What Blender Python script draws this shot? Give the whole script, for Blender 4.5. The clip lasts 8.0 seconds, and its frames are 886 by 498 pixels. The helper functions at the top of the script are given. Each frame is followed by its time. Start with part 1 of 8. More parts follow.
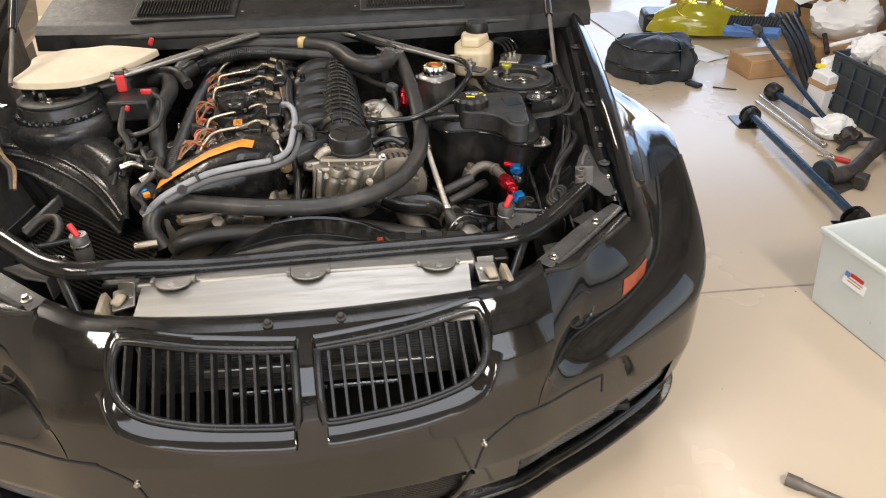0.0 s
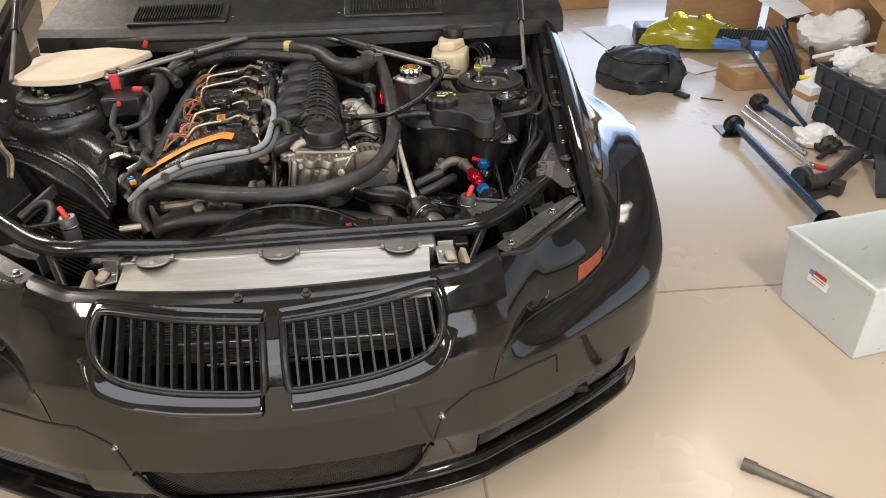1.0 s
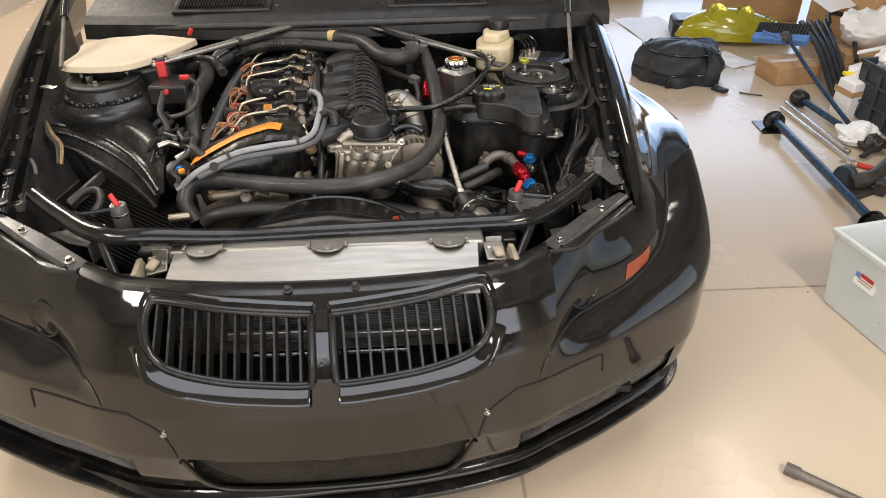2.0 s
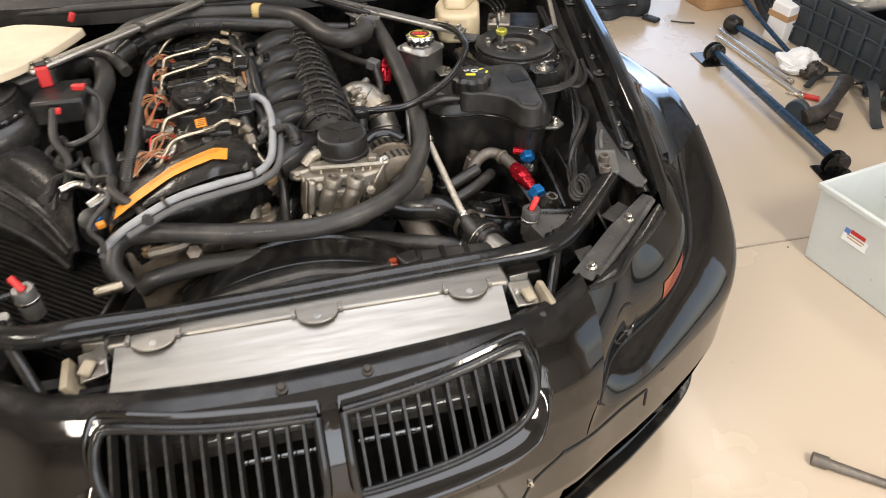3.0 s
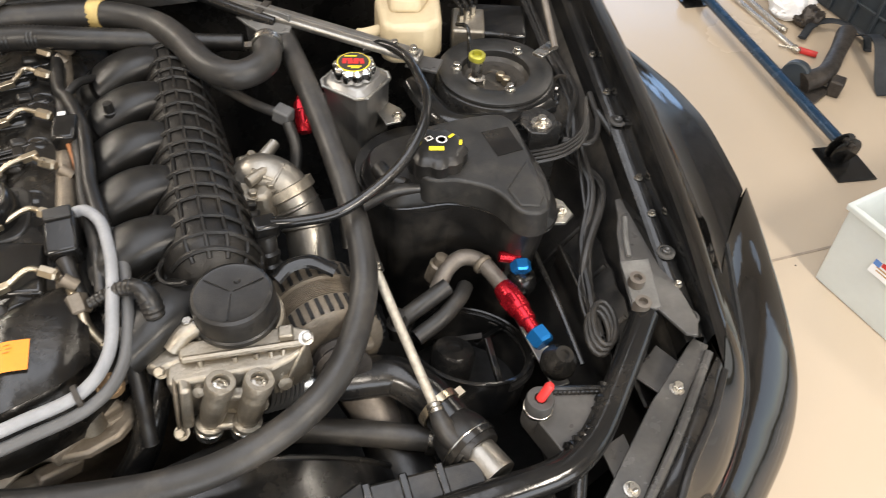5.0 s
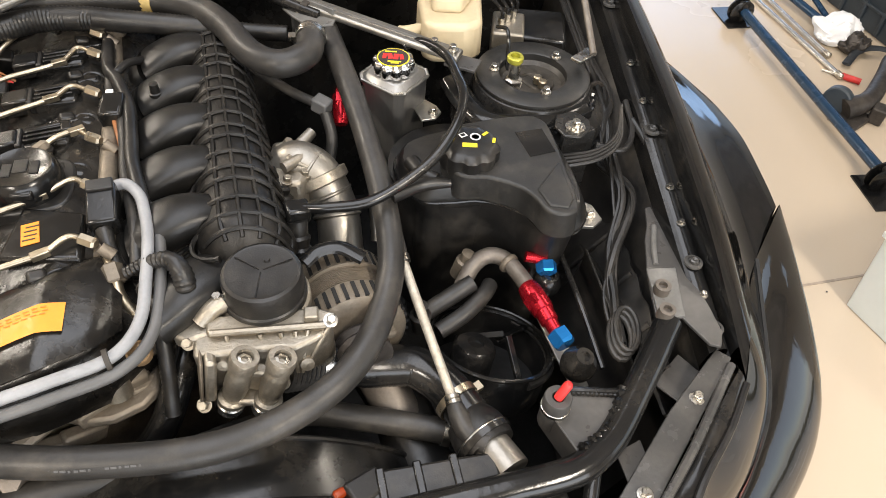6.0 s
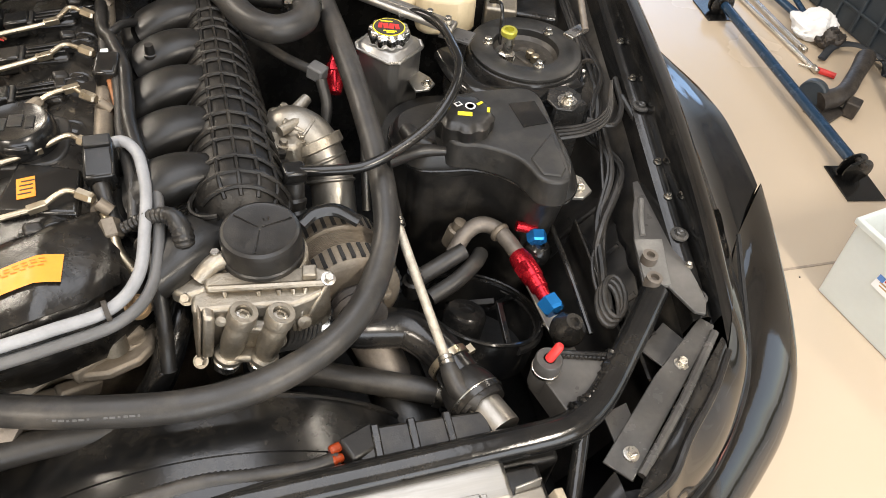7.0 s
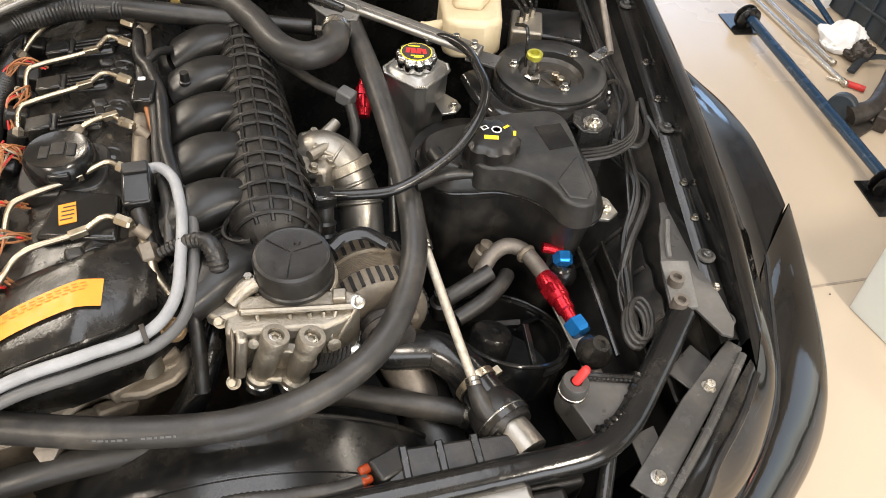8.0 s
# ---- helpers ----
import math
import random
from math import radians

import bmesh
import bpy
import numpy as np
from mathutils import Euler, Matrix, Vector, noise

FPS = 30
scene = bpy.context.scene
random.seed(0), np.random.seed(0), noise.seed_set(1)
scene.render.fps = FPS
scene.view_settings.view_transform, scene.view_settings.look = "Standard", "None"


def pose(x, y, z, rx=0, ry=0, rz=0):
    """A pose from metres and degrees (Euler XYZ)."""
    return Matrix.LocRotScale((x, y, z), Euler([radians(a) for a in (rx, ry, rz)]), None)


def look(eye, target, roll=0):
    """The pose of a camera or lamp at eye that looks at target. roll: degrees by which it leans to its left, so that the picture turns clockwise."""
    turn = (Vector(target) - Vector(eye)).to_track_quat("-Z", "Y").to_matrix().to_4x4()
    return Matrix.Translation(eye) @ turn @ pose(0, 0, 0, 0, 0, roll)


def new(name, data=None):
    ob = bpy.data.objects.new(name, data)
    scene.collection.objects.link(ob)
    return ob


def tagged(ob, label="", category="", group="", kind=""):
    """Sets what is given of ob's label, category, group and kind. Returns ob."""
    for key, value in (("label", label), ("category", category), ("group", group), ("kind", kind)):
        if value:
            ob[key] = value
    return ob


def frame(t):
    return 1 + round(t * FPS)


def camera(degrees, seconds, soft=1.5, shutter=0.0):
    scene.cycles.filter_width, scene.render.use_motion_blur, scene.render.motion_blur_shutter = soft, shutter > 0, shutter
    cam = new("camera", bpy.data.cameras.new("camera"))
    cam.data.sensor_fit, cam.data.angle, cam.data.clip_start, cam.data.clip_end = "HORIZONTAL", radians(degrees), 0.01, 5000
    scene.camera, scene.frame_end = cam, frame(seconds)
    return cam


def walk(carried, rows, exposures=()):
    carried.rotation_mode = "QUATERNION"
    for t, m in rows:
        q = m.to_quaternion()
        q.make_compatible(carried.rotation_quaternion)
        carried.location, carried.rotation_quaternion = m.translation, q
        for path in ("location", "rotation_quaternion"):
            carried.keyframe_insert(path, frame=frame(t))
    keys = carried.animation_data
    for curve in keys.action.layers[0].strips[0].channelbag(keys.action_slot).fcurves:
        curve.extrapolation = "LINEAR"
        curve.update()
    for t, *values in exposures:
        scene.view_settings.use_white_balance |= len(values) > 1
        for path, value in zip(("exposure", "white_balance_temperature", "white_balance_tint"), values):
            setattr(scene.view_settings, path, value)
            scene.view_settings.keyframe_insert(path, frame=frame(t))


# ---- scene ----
cam = camera(65.3, 8.0, soft=0.9, shutter=0.3)
PATH = [
    (0, (0.165, -1.016, 1.448), (0.313, 0.648, 0.348), -1.3),
    (0.5, (0.236, -1.111, 1.429), (0.394, 0.562, 0.343), -0.5),
    (1, (0.248, -1.137, 1.444), (0.375, 0.553, 0.382), -1.2),
    (1.5, (0.245, -1.156, 1.446), (0.306, 0.527, 0.369), -1.5),
    (1.7, (0.241, -1.157, 1.444), (0.29, 0.528, 0.368), -0.8),
    (2.8, (0.027, -0.815, 1.47), (0.259, 0.748, 0.244), -2.5),
    (3, (0.038, -0.741, 1.468), (0.362, 0.773, 0.202), -1.0),
    (3.5, (0.182, -0.504, 1.462), (0.537, 0.992, 0.184), -1.3),
    (4, (0.216, -0.289, 1.435), (0.646, 1.067, 0.03), -1.8),
    (4.5, (0.177, -0.139, 1.432), (0.833, 1.085, -0.007), 6.7),
    (5, (0.148, -0.125, 1.445), (0.608, 1.117, -0.053), 3.8),
    (5.2, (0.137, -0.129, 1.444), (0.566, 1.116, -0.06), 3.7),
    (6.3, (0.143, -0.151, 1.428), (0.53, 1.142, -0.048), 4.9),
    (6.5, (0.137, -0.155, 1.415), (0.537, 1.125, -0.069), 5.3),
    (7, (0.11, -0.175, 1.423), (0.569, 1.077, -0.068), 8.2),
    (7.5, (0.1, -0.178, 1.437), (0.527, 1.096, -0.045), 7.9),
    (8, (0.105, -0.171, 1.441), (0.501, 1.121, -0.033), 5.9),
]
walk(cam, [(t, look(eye, target, roll)) for t, eye, target, roll in PATH],
     [(0.0, 0.66, 6550, 12), (1.0, 0.50, 6550, 12), (1.7, 0.52, 6550, 12), (3.0, 0.78, 6600, 12), (3.5, 0.82, 6600, 12), (4.0, 0.86, 6600, 12), (4.5, 0.88, 6600, 11), (5.2, 1.06, 6600, 11), (6.3, 1.12, 6650, 11), (8.0, 1.14, 6700, 11)])

# ---- light: unseen ceiling lamps, a daylit opening in the far wall, added fill lights ----
world = bpy.data.worlds.new("world")
scene.world = world
world.use_nodes = True
sky = world.node_tree.nodes.new("ShaderNodeTexSky")
sky.sky_type, sky.sun_disc, sky.sun_elevation, sky.sun_rotation = "NISHITA", False, radians(35), radians(20)
back = world.node_tree.nodes["Background"]
back.inputs["Strength"].default_value = 0.10
world.node_tree.links.new(sky.outputs[0], back.inputs["Color"])


def area(name, m, sx, sy, watts, colour):
    data = bpy.data.lights.new(name, "AREA")
    data.shape, data.size, data.size_y, data.energy, data.color = "RECTANGLE", sx, sy, watts, colour
    ob = new(name, data)
    ob.matrix_world = m
    return ob


WARM, COOL, DAY = (1.0, 0.92, 0.80), (0.38, 0.62, 1.0), (0.94, 0.96, 1.0)
# Out of view; the 12 W one is added to brighten the right-hand floor.
LAMPS = [(-1.5, -1.4, 36), (1.4, -1.6, 48), (-1.7, 1.9, 28), (2.4, 1.9, 12), (-2.6, 4.6, 40)]
for lx, ly, watts in LAMPS:
    area("unseen_tube_light", pose(lx, ly, 2.66), 0.30, 1.15, watts, WARM)
area("daylight_opening", look((3.3, 5.9, 1.3), (2.6, 1.5, 0.2)), 3.8, 2.3, 50, COOL)
# Side fill added from out of view; no door is known there.
area("added_side_light", look((5.1, -1.4, 1.25), (1.0, -1.0, 0.9)), 2.6, 2.0, 8, (0.94, 0.97, 1.0))
area("garage_door_daylight", look((0.9, -3.5, 1.25), (0.9, 0.0, 0.9)), 4.6, 2.1, 68, DAY)
# Unseen overhead source, added to brighten the bay and its upward faces.
area("added_top_light", pose(0.1, 0.45, 2.74), 1.4, 2.4, 23, (0.97, 0.98, 1.0))

# ---- materials ----
def material(name, colour, rough=0.5, metal=0.0, vary=0.15, scale=30.0, bump=0.0, bump_scale=200.0, coat=0.0, second=None, dust=0.0,
             trans=0.0, ior=1.45, stretch=None, spread=0.0, smear=0.0, spec=0.5, even_out=0.0):
    m = bpy.data.materials.new(name)
    m.use_nodes = True
    nt = m.node_tree
    b = nt.nodes["Principled BSDF"]
    tc = nt.nodes.new("ShaderNodeTexCoord")
    vec = tc.outputs["Object"]
    if stretch:
        mp = nt.nodes.new("ShaderNodeMapping")
        mp.inputs["Scale"].default_value = stretch
        nt.links.new(vec, mp.inputs["Vector"])
        vec = mp.outputs["Vector"]

    def noise_tex(s, detail=4.0, r=0.55):
        n = nt.nodes.new("ShaderNodeTexNoise")
        n.inputs["Scale"].default_value, n.inputs["Detail"].default_value, n.inputs["Roughness"].default_value = s, detail, r
        nt.links.new(vec, n.inputs["Vector"])
        return n.outputs["Fac"]

    def mix(fac, a, c, kind="MIX"):
        x = nt.nodes.new("ShaderNodeMix")
        x.data_type, x.blend_type = "RGBA", kind
        for sock, val in ((x.inputs[0], fac), (x.inputs[6], a), (x.inputs[7], c)):
            if hasattr(val, "links"):
                nt.links.new(val, sock)
            elif isinstance(val, tuple):
                sock.default_value = (*val[:3], 1)
            else:
                sock.default_value = val
        return x.outputs[2]

    def ramp(fac, lo, hi):
        r = nt.nodes.new("ShaderNodeMapRange")
        r.inputs[1].default_value, r.inputs[2].default_value = lo, hi
        nt.links.new(fac, r.inputs[0])
        return r.outputs[0]

    dark = tuple(c * (1 - vary) for c in colour)
    light = tuple(min(1, c * (1 + vary)) for c in colour)
    col = mix(ramp(noise_tex(scale), 0.3 - even_out, 0.7 + even_out), dark, second or light)
    fine = mix(ramp(noise_tex(scale * 9), 0.35 - even_out, 0.7 + even_out), (1 - vary * 0.5,) * 3, (1, 1, 1))
    col = mix(1.0, col, fine, "MULTIPLY")
    if spread:
        oi = nt.nodes.new("ShaderNodeObjectInfo")
        hue = mix(oi.outputs["Random"], (1 - spread,) * 3, (1, 1, 1))
        col = mix(1.0, col, hue, "MULTIPLY")
    rough_fac = ramp(noise_tex(scale * 2.5), 0.3 - even_out, 0.7 + even_out)
    rr = nt.nodes.new("ShaderNodeMapRange")
    rr.inputs[3].default_value, rr.inputs[4].default_value = max(0.02, rough * 0.8), min(1, rough * 1.25 + smear)
    nt.links.new(rough_fac, rr.inputs[0])
    if dust:
        d = ramp(noise_tex(scale * 0.8, 8.0, 0.7), 0.48, 0.75)
        dm = nt.nodes.new("ShaderNodeMath")
        dm.operation = "MULTIPLY"
        dm.inputs[1].default_value = dust
        nt.links.new(d, dm.inputs[0])
        col = mix(dm.outputs[0], col, (0.30, 0.26, 0.21))
    nt.links.new(col, b.inputs["Base Color"])
    nt.links.new(rr.outputs[0], b.inputs["Roughness"])
    b.inputs["Metallic"].default_value = metal
    b.inputs["Specular IOR Level"].default_value = spec
    b.inputs["Coat Weight"].default_value = coat
    b.inputs["Coat Roughness"].default_value = 0.04
    b.inputs["Transmission Weight"].default_value = trans
    b.inputs["IOR"].default_value = ior
    if bump:
        bp = nt.nodes.new("ShaderNodeBump")
        bp.inputs["Strength"].default_value = bump
        bp.inputs["Distance"].default_value = 0.002
        nt.links.new(noise_tex(bump_scale, 6.0), bp.inputs["Height"])
        nt.links.new(bp.outputs[0], b.inputs["Normal"])
    return m


M = dict(
    paint=material("black_gloss_paint", (0.0045, 0.0042, 0.0039), 0.03, vary=0.3, scale=7, ior=1.62, bump=0.34, bump_scale=7, dust=0.012, smear=0.06, stretch=(1.7, 0.55, 1.2)),
    bay=material("satin_black_bay_paint", (0.017, 0.0165, 0.016), 0.26, vary=0.4, scale=12, bump=0.06, bump_scale=60, dust=0.1),
    plastic=material("black_plastic", (0.011, 0.0105, 0.010), 0.36, vary=0.3, scale=25, bump=0.12, bump_scale=500, dust=0.08, spec=0.5),
    gloss_plastic=material("shiny_black_plastic", (0.007, 0.007, 0.007), 0.2, vary=0.3, scale=18, bump=0.06, bump_scale=200, dust=0.08),
    runner=material("satin_black_moulding", (0.0065, 0.0063, 0.006), 0.36, vary=0.12, scale=22, bump=0.10, bump_scale=420, dust=0.03, spec=0.42),
    ribbed=material("dusty_black_moulding", (0.0075, 0.0068, 0.006), 0.42, vary=0.35, scale=30, bump=0.25, bump_scale=350, dust=0.07, spec=0.38),
    dustlid=material("dusty_matt_black_lid", (0.018, 0.0175, 0.0165), 0.46, vary=0.25, scale=20, bump=0.12, bump_scale=450, dust=0.12),
    pipealu=material("dull_welded_aluminium", (0.38, 0.36, 0.32), 0.40, 0.9, vary=0.22, scale=16, bump=0.22, bump_scale=160, second=(0.27, 0.25, 0.22), dust=0.12),
    darkgrey=material("dark_grey_loom_tape", (0.085, 0.085, 0.085), 0.45, vary=0.15, scale=30, bump=0.10, bump_scale=260),
    rubber=material("black_rubber", (0.022, 0.0208, 0.0195), 0.42, vary=0.25, scale=20, bump=0.12, bump_scale=500, dust=0.14, spec=0.5),
    oily=material("oily_black_moulding", (0.0065, 0.0062, 0.0058), 0.24, vary=0.4, scale=16, bump=0.45, bump_scale=55, dust=0.1),
    well=material("dusty_brown_grey_mount", (0.034, 0.030, 0.025), 0.4, vary=0.5, scale=40, bump=0.5, bump_scale=120, dust=0.16),
    smoked=material("smoked_lens", (0.004, 0.004, 0.004), 0.03, vary=0.3, scale=9, ior=1.5, smear=0.05),
    # Near-black that puts shade into hollows and slots; also colours the seams.
    dark=material("hollow_shade_and_seam_black", (0.008, 0.008, 0.008), 0.7, vary=0.3, scale=15, bump=0.2, bump_scale=60),
    tube=material("painted_black_tube", (0.009, 0.009, 0.009), 0.14, vary=0.3, scale=14, bump=0.3, bump_scale=30, dust=0.06),
    cast=material("cast_aluminium", (0.46, 0.42, 0.355), 0.42, 0.85, vary=0.30, scale=26, bump=0.35, bump_scale=300, second=(0.30, 0.265, 0.21), dust=0.30),
    dirty_cast=material("oily_cast_aluminium", (0.36, 0.30, 0.23), 0.48, 0.5, vary=0.35, scale=18, bump=0.35, bump_scale=260, second=(0.13, 0.11, 0.085), dust=0.35),
    alu=material("brushed_aluminium", (0.32, 0.305, 0.277), 0.40, 0.95, vary=0.10, scale=5, bump=0.06, bump_scale=300, stretch=(1, 14, 1)),
    welded=material("welded_aluminium_sheet", (0.46, 0.45, 0.43), 0.34, 0.95, vary=0.12, scale=30, bump=0.06, bump_scale=400),
    steel=material("zinc_plated_steel", (0.46, 0.44, 0.40), 0.28, 1.0, vary=0.15, scale=40, bump=0.05),
    gold_steel=material("warm_steel_line", (0.39, 0.335, 0.25), 0.32, 0.95, vary=0.15, scale=40),
    chrome=material("chrome", (0.80, 0.80, 0.80), 0.10, 1.0, vary=0.05, scale=20),
    grey=material("grey_loom_tape", (0.24, 0.245, 0.255), 0.45, vary=0.15, scale=30, bump=0.12, bump_scale=260),
    carrier=material("dark_carrier_metal", (0.075, 0.073, 0.070), 0.24, 0.2, vary=0.3, scale=20, bump=0.10, bump_scale=160, dust=0.12),
    mesh=material("dark_wire_mesh", (0.085, 0.075, 0.065), 0.45, 0.6, vary=0.2, scale=30),
    greybracket=material("dark_grey_bracket_paint", (0.062, 0.060, 0.058), 0.32, vary=0.3, scale=14, bump=0.08, bump_scale=160, dust=0.06),
    red=material("red_anodised_aluminium", (0.40, 0.012, 0.022), 0.25, 0.75, vary=0.12, scale=30),
    redplastic=material("red_plastic", (0.52, 0.03, 0.028), 0.40, vary=0.12, scale=30),
    blue=material("blue_anodised_aluminium", (0.02, 0.22, 0.62), 0.22, 0.7, vary=0.10, scale=30),
    orange=material("orange_label", (0.72, 0.25, 0.02), 0.45, vary=0.08, scale=40),
    orangewire=material("orange_brown_wire", (0.30, 0.12, 0.045), 0.5, vary=0.3, scale=60),
    olive=material("yellow_green_anodised", (0.42, 0.40, 0.06), 0.35, 0.5, vary=0.1, scale=30),
    yellow=material("yellow_print", (0.85, 0.68, 0.03), 0.5, vary=0.05, scale=30),
    white=material("white_print", (0.78, 0.78, 0.76), 0.5, vary=0.04, scale=30),
    ink=material("black_print", (0.03, 0.025, 0.02), 0.6, vary=0.1, scale=30),
    bronze=material("rusty_bronze_bolt", (0.30, 0.20, 0.11), 0.45, 0.6, vary=0.35, scale=60, bump=0.3, bump_scale=300),
    labelprint=material("brown_label_print", (0.45, 0.17, 0.02), 0.5, vary=0.1, scale=60),
    silverrod=material("bright_steel_tube", (0.78, 0.80, 0.82), 0.22, 0.9, vary=0.08, scale=20),
    yellowbowl=material("yellow_tinted_reflector", (0.70, 0.62, 0.10), 0.18, 0.8, vary=0.2, scale=30),
    innerpaint=material("dusty_black_underseal", (0.034, 0.032, 0.030), 0.40, vary=0.5, scale=9, bump=0.25, bump_scale=70, dust=0.25),
    braid=material("steel_braided_sleeve", (0.46, 0.42, 0.35), 0.45, 0.55, vary=0.25, scale=120, bump=0.5, bump_scale=900),
    plategrey=material("grey_plate_paint", (0.13, 0.128, 0.122), 0.34, vary=0.3, scale=25, bump=0.1, bump_scale=160, dust=0.1),
    bagfilm=material("crumpled_clear_film", (0.58, 0.55, 0.50), 0.30, vary=0.15, scale=14, trans=0.15, bump=0.3, bump_scale=40),
    tankgrey=material("brushed_tank_aluminium", (0.30, 0.293, 0.28), 0.40, 0.8, vary=0.2, scale=20, bump=0.14, bump_scale=300, stretch=(1, 1, 0.15)),
    railpaint=material("black_rail_paint", (0.008, 0.008, 0.008), 0.17, vary=0.4, scale=14, bump=0.25, bump_scale=22, dust=0.06),
    tag=material("yellowed_paper_tag", (0.46, 0.34, 0.13), 0.6, vary=0.2, scale=60),
    tan=material("dusty_grey_tan_plastic", (0.34, 0.29, 0.21), 0.5, vary=0.3, scale=30, bump=0.15, bump_scale=150, dust=0.2),
    cream=material("aged_cream_plastic", (0.52, 0.43, 0.28), 0.42, vary=0.12, scale=14, bump=0.05, bump_scale=200, dust=0.12),
    beige=material("beige_cover", (0.56, 0.47, 0.34), 0.65, vary=0.10, scale=8, bump=0.6, bump_scale=14),
    amber=material("amber_reflector", (0.24, 0.034, 0.008), 0.22, vary=0.2, scale=60, coat=0.5),
    floor=material("beige_epoxy_floor", (0.54, 0.447, 0.341), 0.26, vary=0.03, scale=0.7, coat=0.08, bump=0.02, bump_scale=14, even_out=0.6),
    joint=material("floor_joint_filler", (0.33, 0.27, 0.21), 0.6, vary=0.2, scale=20),
    wall=material("painted_wall", (0.58, 0.53, 0.46), 0.7, vary=0.05, scale=3, bump=0.1, bump_scale=80, even_out=0.6),
    # Strong blotches added to the unseen ceiling to break up reflections in the paint.
    ceiling=material("ceiling_board", (0.50, 0.485, 0.465), 0.8, vary=0.45, scale=1.3, bump=0.1, bump_scale=60),
    card=material("cardboard", (0.46, 0.28, 0.14), 0.75, vary=0.10, scale=8, bump=0.12, bump_scale=200, stretch=(1, 1, 4)),
    paper=material("white_paper", (0.80, 0.80, 0.80), 0.7, vary=0.03, scale=8, bump=0.05),
    bin=material("translucent_white_plastic", (0.74, 0.78, 0.76), 0.34, vary=0.04, scale=6, trans=0.22, bump=0.04, bump_scale=160),
    bluetube=material("blue_painted_steel", (0.016, 0.050, 0.105), 0.24, 0.3, vary=0.10, scale=9, coat=0.3, dust=0.02),
    crate=material("blue_grey_crate_plastic", (0.035, 0.045, 0.055), 0.45, vary=0.15, scale=12, bump=0.08),
    fabric=material("black_nylon_fabric", (0.020, 0.024, 0.030), 0.55, vary=0.3, scale=14, bump=0.35, bump_scale=350),
    yellowlens=material("yellow_lens", (0.46, 0.42, 0.02), 0.15, vary=0.15, scale=12, trans=0.25, coat=0.6),
    bluepaint=material("light_blue_brush", (0.10, 0.22, 0.52), 0.5, vary=0.2, scale=20),
    rust=material("dark_worn_iron", (0.055, 0.048, 0.043), 0.5, 0.5, vary=0.4, scale=25, bump=0.4, bump_scale=200, dust=0.15),
    rodiron=material("grey_iron_bar", (0.16, 0.14, 0.12), 0.5, 0.5, vary=0.25, scale=25, bump=0.25, bump_scale=200),
    fins=material("cooler_fins", (0.30, 0.29, 0.28), 0.40, 0.7, vary=0.3, scale=40),
    lamp=material("lamp_housing", (0.75, 0.75, 0.74), 0.5, vary=0.03, scale=10),
    leather=material("dark_green_leather", (0.03, 0.045, 0.04), 0.42, vary=0.2, scale=15, bump=0.2, bump_scale=180),
)


# ---- mesh helpers ----
def part(name, bm, mat, parent=None, label="", smooth=True, bevel=0.0, segs=2):
    me = bpy.data.meshes.new(name)
    bm.normal_update()
    bmesh.ops.recalc_face_normals(bm, faces=bm.faces)
    bm.to_mesh(me)
    bm.free()
    me.materials.append(M[mat] if isinstance(mat, str) else mat)
    if smooth:
        me.polygons.foreach_set("use_smooth", [True] * len(me.polygons))
        me.set_sharp_from_angle(angle=radians(38))
    ob = new(name, me)
    if parent is not None:
        ob.parent = parent
        ob.matrix_parent_inverse = Matrix.Translation(-parent.location)
    if bevel:
        mod = ob.modifiers.new("bevel", "BEVEL")
        mod.width, mod.segments, mod.limit_method, mod.angle_limit = bevel, segs, "ANGLE", radians(35)
    if label:
        tagged(ob, label)
    return ob


def piece(name, mesh, m, parent):
    ob = new(name, mesh)
    ob.parent = parent
    ob.matrix_parent_inverse = Matrix.Translation(-parent.location)
    ob.matrix_basis = m
    return ob


def thing(name, label, category, at=(0, 0, 0), group="", kind=""):
    ob = new(name)
    ob.empty_display_size = 0.05
    ob.location = at
    return tagged(ob, label, category, group, kind)


def move(bm, m):
    bmesh.ops.transform(bm, matrix=m, verts=bm.verts)
    return bm


def box(sx, sy, sz, at=(0, 0, 0), bm=None, turn=(0, 0, 0), taper=1.0):
    bm = bm or bmesh.new()
    m = pose(*at, *turn) @ Matrix.Diagonal((sx, sy, sz, 1))
    made = bmesh.ops.create_cube(bm, size=1.0)["verts"]
    for v in made:
        if v.co.z > 0:
            v.co.x *= taper
            v.co.y *= taper
    bmesh.ops.transform(bm, matrix=m, verts=made)
    return bm


def spline(points, n):
    """Catmull-Rom through points, n steps a span."""
    p = [np.array(q, float) for q in points]
    p = [2 * p[0] - p[1]] + p + [2 * p[-1] - p[-2]]
    out = []
    for i in range(1, len(p) - 2):
        for k in range(n):
            t = k / n
            out.append(0.5 * (2 * p[i] + (p[i + 1] - p[i - 1]) * t + (2 * p[i - 1] - 5 * p[i] + 4 * p[i + 1] - p[i + 2]) * t * t
                              + (3 * p[i] - p[i - 1] - 3 * p[i + 1] + p[i + 2]) * t ** 3))
    out.append(p[-2])
    return out


